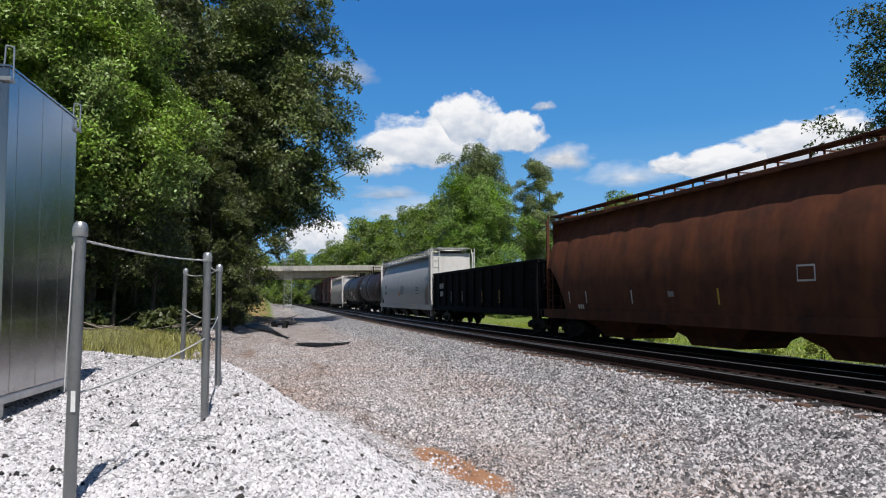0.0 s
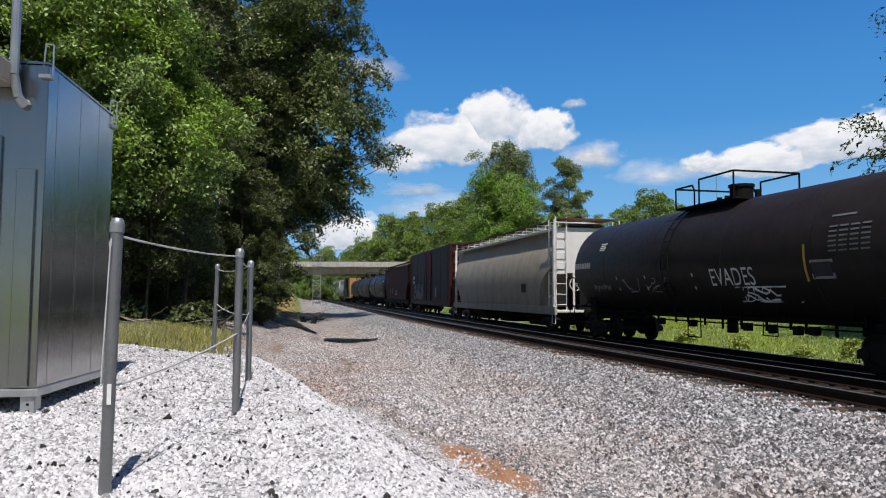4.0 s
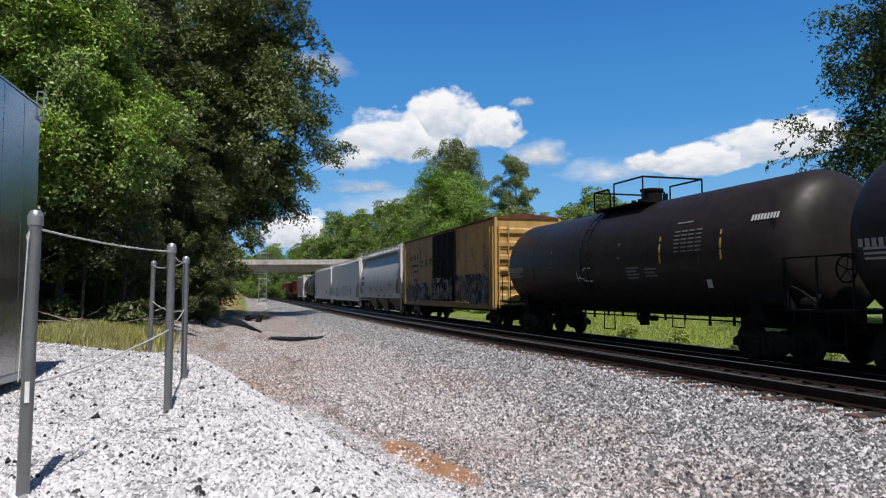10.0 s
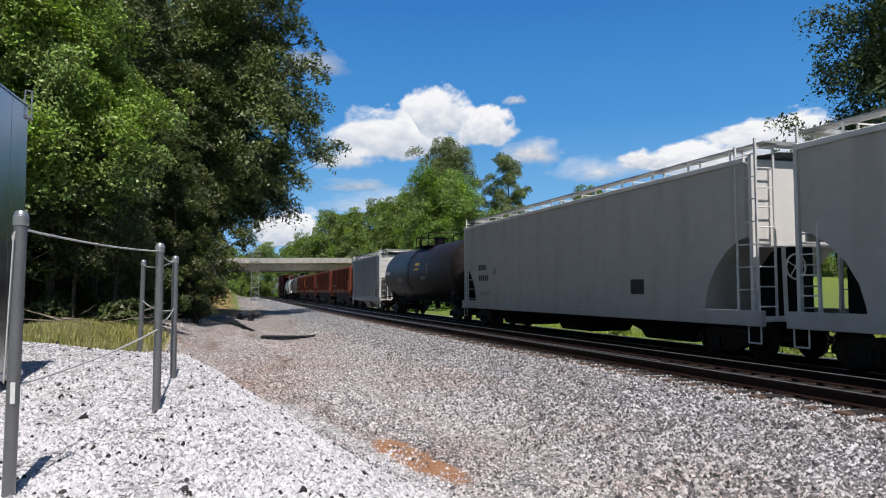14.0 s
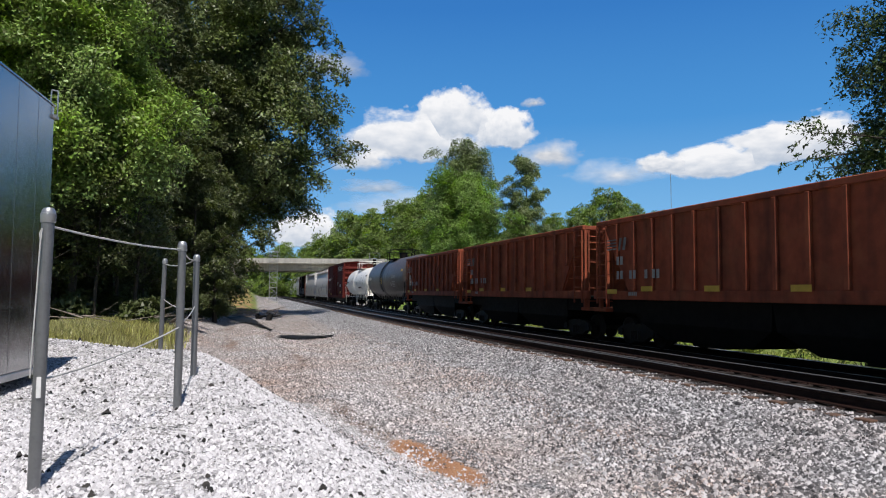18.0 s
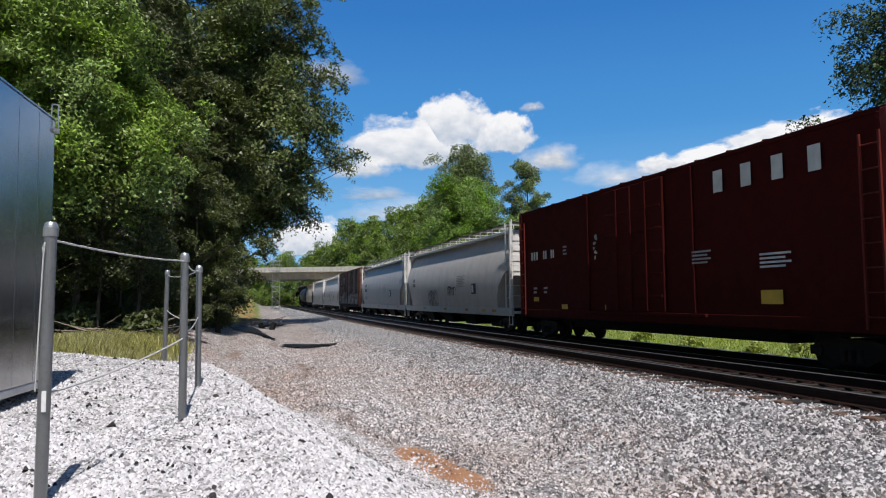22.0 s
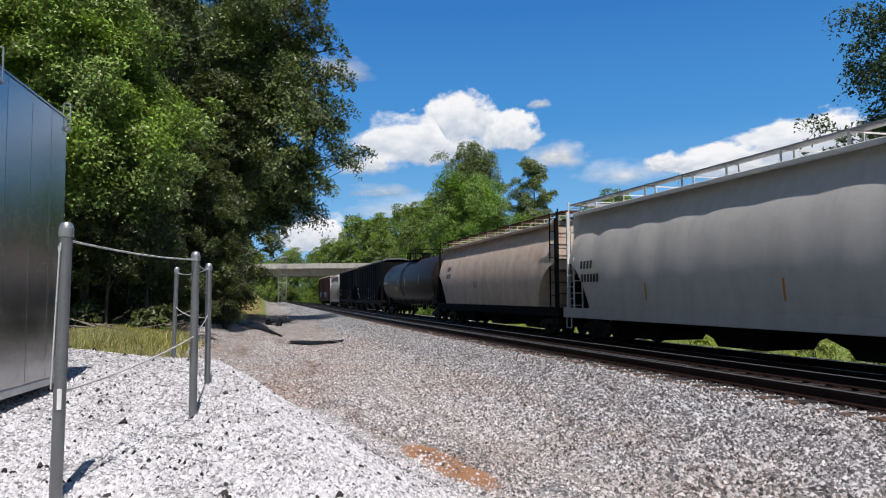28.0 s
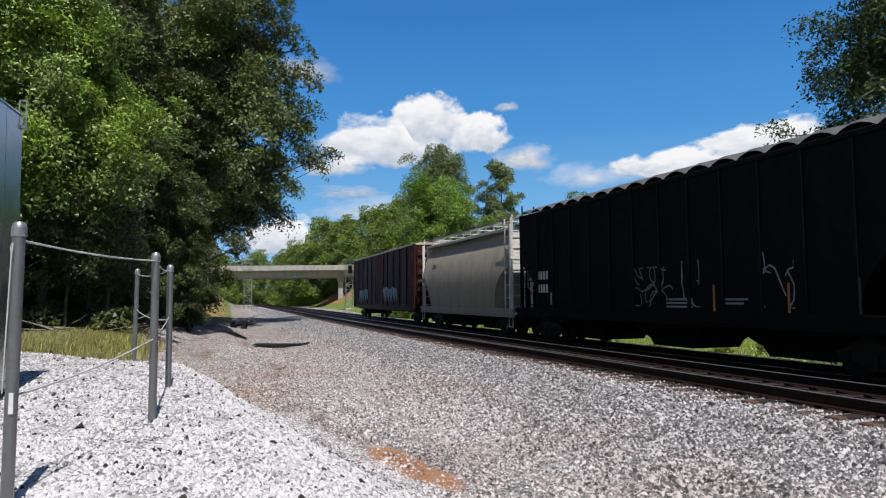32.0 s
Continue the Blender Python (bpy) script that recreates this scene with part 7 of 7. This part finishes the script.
for k, (a, b) in enumerate(((342.2, 355.2), (356.6, 372.0), (373.1, 386.9), (388.0, 401.3))):
    c, L = add("open_hopper", a, b, "faded red-brown ribbed open hopper car with white stencils")
    f = open_hopper(c, L, P["gon_red"], 3.66, 14 if L < 15.5 else 16, True, low=1.5)
    x = -L / 2 + 1.3
    for i in range(4):
        mark(c, x, x + 0.6, 2.85 + i * 0.09, 2.89 + i * 0.09, M["mark_dim"], f, "painted_emblem")
    mark(c, x + 0.7, x + 0.82, 2.82, 3.18, M["mark_dim"], f, "painted_emblem", skew=0.3)
    mark(c, x + 0.95, x + 1.1, 2.82, 3.18, M["mark_dim"], f, "painted_emblem", skew=0.3)
    lettering(c, x + 0.6, 2.4, 0.45, 0.24, 2, GR, f)
    for g, n in ((0.6, 2), (1.35, 2), (2.2, 1), (2.6, 2)):
        lettering(c, x + g, 1.98, 0.22 * n, 0.24, n, GR, f)
    lettering(c, x + 1.3, 1.5, 0.5, 0.1, 5, GR, f)
    mark(c, x, x + 0.6, 1.55, 1.68, Y, f)
    for g in (2.0, 5.0, 8.0):
        mark(c, x + g, x + g + 0.6, 1.62, 1.76, Y, f)

c, L = add("tank_car", 402.2, 419.5, "faded grey tank car with a yellow placard")
f = tank_car(c, L, P["tank_grey"], spill=P["tank_black"])
mark(c, -1.2, -0.6, 2.2, 2.7, Y, f)
lettering(c, -L / 2 + 1.5, 2.55, 0.7, 0.24, 4, W, f)
lettering(c, -L / 2 + 2.4, 2.55, 0.9, 0.24, 6, W, f)
lettering(c, L / 2 - 1.9, 3.0, 0.6, 0.16, 4, Y, f)
lettering(c, 4.0, 2.6, 1.5, 0.2, 8, GR, f)
small_print(c, 4.1, 2.3, 1.1, 4, GR, f, 0.12)
mark(c, 3.4, 3.7, 2.0, 2.3, GR, f)
stripes(c, (-4.4, 1.2), GR, f, 2.4, 2.9)

c, L = add("tank_car", 421.1, 436.75, "white tank car with rusty top fittings")
f = tank_car(c, L, P["tank_white"], 1.5, 2.45, rail=P["tank_white"], gear=P["brown_red"], walk_mat=P["beige"], sill_mat=P["tank_white"])
lettering(c, -L / 2 + 1.2, 2.45, 1.5, 0.17, 10, K, f)
mark(c, 1.9, 4.0, 1.9, 2.04, P["maroon"], f, "placard")
small_print(c, 0.6, 2.5, 0.7, 4, GR, f, 0.07)
placard(c, 3.2, 2.4, f, GR)
mark(c, 4.4, 4.7, 1.6, 1.95, W, f, skew=0.5)
stripes(c, (-3.2, 0.2, 2.4), GR, f, 2.6, 3.1)
stripes(c, (5.2,), K, f, 2.3, 3.6)
lettering(c, L / 2 - 2.0, 3.0, 1.0, 0.13, 9, K, f)

c, L = add("boxcar", 438.7, 456.9, "tall smooth red boxcar with big white letters")
# sides and roof in the shade-darkened red, ends in the plain red
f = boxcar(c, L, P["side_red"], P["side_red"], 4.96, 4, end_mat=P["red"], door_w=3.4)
for x in (4.0, 5.05, 6.1, 7.2):
    mark(c, x, x + 0.36, 3.98, 4.5, W, f, "lettering_bar")
lettering(c, -7.9, 2.95, 0.75, 0.3, 3, W, f)
lettering(c, -6.7, 2.95, 0.38, 0.3, 2, W, f)
lettering(c, -6.0, 2.95, 0.36, 0.3, 2, W, f)
small_print(c, -4.9, 3.25, 0.3, 3, GR, f, 0.12)
patches(c, -2.55, -2.25, 2.7, 3.6, (W, GR, P["side_red"]), f, 81, 9, 0.13)
patches(c, -1.3, -0.3, 2.95, 3.1, (W,), f, 82, 4, 0.16)
for x in (-7.7, -6.7):
    small_print(c, x, 1.85, 0.35, 2, GR, f, 0.15)
for x, z in ((-7.7, 1.4), (-5.1, 1.14), (-1.8, 1.14)):
    mark(c, x, x + 0.5, z, z + 0.16, Y, f)
part("centre_underframe", box(B(), -5.6, 5.6, -0.9, 0.9, 0.48, 1.0, 0.03), MB, c)
small_print(c, 3.0, 2.6, 0.8, 4, GR, f)
small_print(c, 5.6, 2.4, 1.0, 4, W, f)
mark(c, 5.6, 6.3, 1.35, 1.65, Y, f)

for k, (a, b) in enumerate(((458.5, 479.9), (481.3, 503.5))):
    c, L = add("covered_hopper", a, b, "silver-grey covered hopper car with bulging sides and small graffiti")
    f = covered_hopper(c, L, P["white" if k == 0 else "silver"], MB, 4, "round", roof_mat=P["sunlit_white"], frame_mat=P["sunlit_white"], board=P["grey_brown"] if k == 0 else None)
    if k == 0:
        lettering(c, -8.6, 2.6, 0.5, 0.2, 3, K, f)
        lettering(c, -8.6, 2.3, 0.8, 0.2, 5, K, f)
    else:
        lettering(c, -8.3, 2.66, 0.95, 0.26, 4, K, f)
        lettering(c, -8.25, 2.24, 1.4, 0.26, 6, K, f)
        small_print(c, -8.1, 1.72, 1.1, 2, M["mark_slate"], f, 0.16)
        mark(c, -6.3, -5.9, 2.45, 2.85, M["mark_slate"], f)
        mark(c, -6.25, -5.95, 2.5, 2.8, P["silver"], f, lift=0.012)
    if k == 0:
        graffiti(c, -4.1, -1.8, 1.0, 2.05, None, K, f, 41, 6)
        graffiti(c, 0.6, 2.2, 1.65, 2.2, None, K, f, 42, 5)
        scrawl(c, -4.0, -1.9, 1.1, 2.0, K, f, 43, 5)
    small_print(c, 2.4, 2.65, 1.6, 7, GR, f)
    mark(c, 5.2, 6.0, 1.75, 2.25, K, f)
    mark(c, 5.28, 5.6, 1.82, 2.17, W, f, lift=0.012)
    for x, m in ((-5.5, GR), (-0.5, O), (3.9, O), (6.8, Y), (8.4, O)):
        mark(c, x, x + 0.6, 0.92, 1.04, m, lambda z: 1.565)

c, L = add("boxcar", 504.9, 523.5, "patchy grey-brown boxcar covered in faded graffiti")
f = boxcar(c, L, P["grey_brown"], P["rust"], 4.78, 18, end_mat=P["brown_red"], door_mat=P["maroon"], rib_mat=P["black"], door_w=3.6, skew=-2.4)
patches(c, -8.3, 8.6, 1.05, 2.15, TAGS, f, 51, 150, 0.5)
graffiti(c, -8.2, -4.4, 1.1, 2.0, None, M["mark_dust"], lambda z: f(z) + 0.016, 52, 6)
graffiti(c, -0.4, 8.2, 1.05, 2.1, None, M["mark_dust"], lambda z: f(z) + 0.016, 53, 10)
patches(c, -4.0, -0.7, 1.15, 2.4, TAGS, lambda z: 1.725, 56, 40, 0.5)
graffiti(c, -4.1, -0.6, 1.15, 2.3, None, M["mark_navy"], lambda z: 1.745, 57, 4)
scrawl(c, -8.0, 8.0, 1.1, 2.2, K, lambda z: f(z) + 0.02, 55, 60)
small_print(c, -3.6, 3.9, 0.8, 5, W, lambda z: 1.72, 0.12)

for k, (a, b) in enumerate(((525.0, 546.6), (547.9, 569.8))):
    c, L = add("covered_hopper", a, b, "light grey covered hopper car with scalloped bulging sides")
    f = covered_hopper(c, L, P["white"], MB, 4, "round", roof_mat=P["sunlit_white"], frame_mat=P["sunlit_white"], wave=0.06)
    lettering(c, -L / 2 + 1.8, 2.42, 0.95, 0.26, 4, K, f)
    lettering(c, -L / 2 + 1.9, 1.98, 1.35, 0.26, 6, K, f)
    if k == 0:
        scrawl(c, -4.5, 3.5, 1.4, 2.6, K, f, 61, 40)
    stripes(c, (-5.5, 0.3), O, f, 1.4, 1.9)
    stripes(c, (3.4,), Y, f, 1.4, 1.9)
    mark(c, 4.2, 4.9, 1.75, 2.05, K, f)
    small_print(c, 3.6, 1.6, 0.8, 2, GR, f)

c, L = add("covered_hopper", 571.0, 589.1, "faded beige covered hopper car streaked with rust")
f = covered_hopper(c, L, P["beige"], MB, 3, "round", eave=4.3, roof_mat=P["beige"], frame_mat=P["black"], board=P["rust"], wave=0.02)
lettering(c, -7.0, 2.9, 0.8, 0.24, 4, K, f)
lettering(c, -7.0, 2.5, 0.9, 0.24, 5, K, f)
small_print(c, -1.5, 2.2, 0.8, 4, GR, f)

c, L = add("tank_car", 590.2, 610.3, "long plain black tank car with white markings")
f = tank_car(c, L, P["tank_black"])
lettering(c, -L / 2 + 1.4, 2.5, 2.0, 0.2, 9, W, f)
stripes(c, (-6.0, -2.4), W, f, 2.3, 2.8)
stripes(c, (0.4,), W, f, 2.3, 2.9)
stripes(c, (5.4,), Y, f, 2.3, 2.9)
mark(c, -3.6, -2.8, 1.95, 2.25, O, f)

for a, b in ((611.8, 630.3), (631.7, 648.9)):
    c, L = add("covered_hopper", a, b, "flat-sided black ribbed covered hopper car with white stencils")
    f = covered_hopper(c, L, P["black"], MB, 3, "flat", eave=4.5, roof_mat=P["black"], frame_mat=P["black"], board=P["black"], ribs=12, bottom=0.85, arched=True)
    lettering(c, -L / 2 + 2.2, 2.15, 0.9, 0.28, 4, W, f)
    lettering(c, -L / 2 + 2.2, 1.7, 0.9, 0.28, 4, W, f)
    mark(c, -6.0, -5.7, 1.3, 1.7, GR, f)
    scrawl(c, -0.6, 1.2, 1.3, 2.3, M["mark_dim"], f, 64 + int(a), 12)
    scrawl(c, 1.6, 2.3, 1.3, 2.4, GR, f, 65, 5)
    scrawl(c, 4.4, 5.4, 1.3, 2.5, GR, f, 66, 5)
    small_print(c, 0.9, 1.45, 1.1, 3, GR, f)
    stripes(c, (2.8, 5.2), O, f, 1.2, 1.8)
    small_print(c, 3.2, 1.45, 0.8, 2, GR, f)

c, L = add("covered_hopper", 650.1, 663.1, "short grey-beige covered hopper car with a white end")
f = covered_hopper(c, L, P["drab"], MB, 2, "round", eave=4.3, roof_mat=P["sunlit_white"], frame_mat=P["sunlit_white"], posts=6)
lettering(c, -4.6, 3.0, 0.7, 0.24, 4, K, f)
mark(c, -4.6, -3.8, 2.3, 2.7, GR, f)

c, L = add("boxcar", 664.8, 685.6, "dark red boxcar with pale graffiti at the end of the train")
f = boxcar(c, L, P["maroon"], P["beige"], 4.72, 12, door_w=3.0)
graffiti(c, -8.0, -4.2, 1.2, 2.3, M["mark_blue"], W, f, 71, 4)
graffiti(c, 1.4, 6.0, 1.2, 2.3, M["mark_blue"], W, f, 72, 5)


# ---- clouds: far, flat and glowing with sunlight ----
def cloud_material(name, seed, soft, bright):
    m = bpy.data.materials.new(name)
    m.use_nodes = True
    n, l = m.node_tree.nodes, m.node_tree.links
    n.remove(n["Principled BSDF"])
    co = n.new("ShaderNodeTexCoord")
    sep = n.new("ShaderNodeSeparateXYZ")
    l.new(co.outputs["Object"], sep.inputs[0])

    def math_(op, a, b=None, c=None):
        x = n.new("ShaderNodeMath")
        x.operation = op
        for i, v in enumerate((a, b, c)):
            if v is None:
                continue
            if isinstance(v, (int, float)):
                x.inputs[i].default_value = v
            else:
                l.new(v, x.inputs[i])
        return x.outputs[0]

    mp = n.new("ShaderNodeMapping")
    mp.inputs["Location"].default_value = (seed * 3.1, 0, seed * 1.7)
    l.new(co.outputs["Object"], mp.inputs["Vector"])
    nz = n.new("ShaderNodeTexNoise")
    nz.inputs["Scale"].default_value, nz.inputs["Detail"].default_value, nz.inputs["Roughness"].default_value = 2.1, 9.0, 0.55
    l.new(mp.outputs[0], nz.inputs["Vector"])
    n2 = n.new("ShaderNodeTexNoise")
    n2.inputs["Scale"].default_value, n2.inputs["Detail"].default_value = 5.0, 5.0
    l.new(mp.outputs[0], n2.inputs["Vector"])
    # object space: x and z from -1 to 1; flat base, heaped top
    up = math_("MULTIPLY", sep.outputs["Z"], math_("ADD", 1.15, math_("MULTIPLY", math_("LESS_THAN", sep.outputs["Z"], 0.0), 0.75)))
    r = math_("SQRT", math_("ADD", math_("MULTIPLY", sep.outputs["X"], sep.outputs["X"]), math_("MULTIPLY", up, up)))
    d = math_("SUBTRACT", math_("ADD", math_("MULTIPLY", nz.outputs["Fac"], 1.15), 0.14), r)
    a = n.new("ShaderNodeMapRange")
    a.inputs["From Min"].default_value, a.inputs["From Max"].default_value = 0.0, soft
    l.new(d, a.inputs["Value"])
    edge = n.new("ShaderNodeMapRange")
    edge.inputs["From Min"].default_value, edge.inputs["From Max"].default_value = 0.98, 0.8
    l.new(math_("MAXIMUM", math_("ABSOLUTE", sep.outputs["X"]), math_("ABSOLUTE", sep.outputs["Z"])), edge.inputs["Value"])
    alpha = math_("MULTIPLY", a.outputs["Result"], edge.outputs["Result"])
    shade = n.new("ShaderNodeMapRange")
    shade.inputs["From Min"].default_value, shade.inputs["From Max"].default_value = -0.35, 0.35
    l.new(math_("ADD", sep.outputs["Z"], math_("MULTIPLY_ADD", n2.outputs["Fac"], 1.0, -0.5)), shade.inputs["Value"])
    cr = n.new("ShaderNodeValToRGB")
    cr.color_ramp.elements[0].color, cr.color_ramp.elements[1].color = (0.50, 0.57, 0.68, 1), (0.93, 0.93, 0.95, 1)
    l.new(shade.outputs["Result"], cr.inputs["Fac"])
    em = n.new("ShaderNodeEmission")
    em.inputs["Strength"].default_value = bright
    l.new(cr.outputs["Color"], em.inputs["Color"])
    tr = n.new("ShaderNodeBsdfTransparent")
    mx = n.new("ShaderNodeMixShader")
    l.new(alpha, mx.inputs[0])
    l.new(tr.outputs[0], mx.inputs[1])
    l.new(em.outputs[0], mx.inputs[2])
    l.new(mx.outputs[0], n["Material Output"].inputs[0])
    return m


def cloud(yaw, pitch, w, h, seed, soft=0.16, bright=1.0, far=2600):
    """Angles in degrees: where its middle stands in the sky, half its width and half its height."""
    me = mesh_of("cloud", [(-1, 0, -1), (1, 0, -1), (1, 0, 1), (-1, 0, 1)], [(0, 1, 2, 3)], cloud_material("cloud", seed, soft, bright))
    d = Vector((-math.sin(radians(yaw)) * math.cos(radians(pitch)), math.cos(radians(yaw)) * math.cos(radians(pitch)), math.sin(radians(pitch))))
    ob = put("cloud", me)
    ob.matrix_basis = Matrix.Translation(d * far) @ pose(0, 0, 0, pitch, 0, yaw) @ Matrix.Diagonal((far * math.tan(radians(w)), 1, far * math.tan(radians(h)), 1))
    ob.visible_shadow = False
    tagged(ob, "white heaped cloud in a blue sky", "cloud", "clouds", "structure")


cloud(1.2, 12.2, 7.6, 4.2, 1)
cloud(-1.6, 13.9, 4.9, 4.0, 12)
cloud(-5.6, 12.8, 3.4, 3.4, 13)
cloud(9.6, 5.0, 4.5, 3.4, 3)
cloud(-9.0, 10.9, 4.2, 2.2, 4, 0.6, 0.85)
cloud(-21.0, 9.8, 6.5, 2.6, 5)
cloud(-26.5, 10.9, 6.8, 3.4, 6)
cloud(-7.8, 15.0, 1.4, 0.8, 7, 0.7, 0.8)
cloud(8.0, 17.5, 4.2, 2.4, 8, 0.8, 0.7)
cloud(-14.0, 9.4, 5.0, 2.2, 15, 0.95, 0.95)
cloud(3.0, 7.0, 7.0, 2.4, 16, 0.95, 0.95)
cloud(4.5, 8.6, 4.0, 1.2, 9, 0.8, 0.75)
cloud(5.6, 10.6, 3.6, 2.0, 21, 0.4, 0.95)
cloud(-17.2, 10.0, 2.8, 1.6, 22, 0.3, 0.97)


def sky_backdrop():
    """The clear sky far behind everything in view."""
    m = bpy.data.materials.new("clear_sky")
    m.use_nodes = True
    n, l = m.node_tree.nodes, m.node_tree.links
    n.remove(n["Principled BSDF"])
    co = n.new("ShaderNodeTexCoord")
    sep = n.new("ShaderNodeSeparateXYZ")
    l.new(co.outputs["Object"], sep.inputs[0])
    r = n.new("ShaderNodeMapRange")
    r.inputs["From Min"].default_value, r.inputs["From Max"].default_value = 0.0, 2200.0
    l.new(sep.outputs["Z"], r.inputs["Value"])
    c = n.new("ShaderNodeValToRGB")
    c.color_ramp.elements[0].color, c.color_ramp.elements[1].color = (0.36, 0.60, 0.86, 1), (0.025, 0.13, 0.42, 1)
    for p, col in ((0.16, (0.20, 0.47, 0.80, 1)), (0.36, (0.075, 0.30, 0.68, 1)), (0.6, (0.04, 0.20, 0.56, 1))):
        c.color_ramp.elements.new(p).color = col
    l.new(r.outputs["Result"], c.inputs["Fac"])
    em = n.new("ShaderNodeEmission")
    l.new(c.outputs["Color"], em.inputs["Color"])
    l.new(em.outputs[0], n["Material Output"].inputs[0])
    vs, fs = [], []
    for i in range(41):
        a = radians(-80 + 4 * i)
        for z in (-300, 2600):
            vs.append((math.sin(a) * 3300, math.cos(a) * 3300, z))
    for i in range(40):
        fs.append((2 * i, 2 * i + 2, 2 * i + 3, 2 * i + 1))
    ob = put("backdrop", mesh_of("backdrop", vs, fs, m, True))
    ob.visible_shadow = False
    tagged(ob, "clear blue sky paling towards the horizon", "sky", kind="structure")


sky_backdrop()


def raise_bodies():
    """Stretches car bodies six hundredths taller to fit the camera's view; trucks and couplers keep their size."""
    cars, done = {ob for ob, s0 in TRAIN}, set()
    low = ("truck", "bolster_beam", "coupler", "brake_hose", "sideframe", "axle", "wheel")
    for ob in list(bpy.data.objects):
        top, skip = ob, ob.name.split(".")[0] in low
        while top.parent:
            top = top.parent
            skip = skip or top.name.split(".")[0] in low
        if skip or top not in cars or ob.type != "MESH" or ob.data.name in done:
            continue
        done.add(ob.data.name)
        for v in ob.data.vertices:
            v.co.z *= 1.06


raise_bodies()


def travelled(t):
    return SPEED * t


def motions():
    for ob, s0 in TRAIN:
        rows = []
        for i in range(33):
            s = s0 - travelled(i)
            x, y, z, th = [float(v) for v in line(s)]
            flat = s > 360 or s < -200
            rows.append((i, pose(x, y, z, 0, 0 if flat else math.degrees(math.asin(GRADE)), math.degrees(th) - 90)))
        walk(ob, rows)


motions()
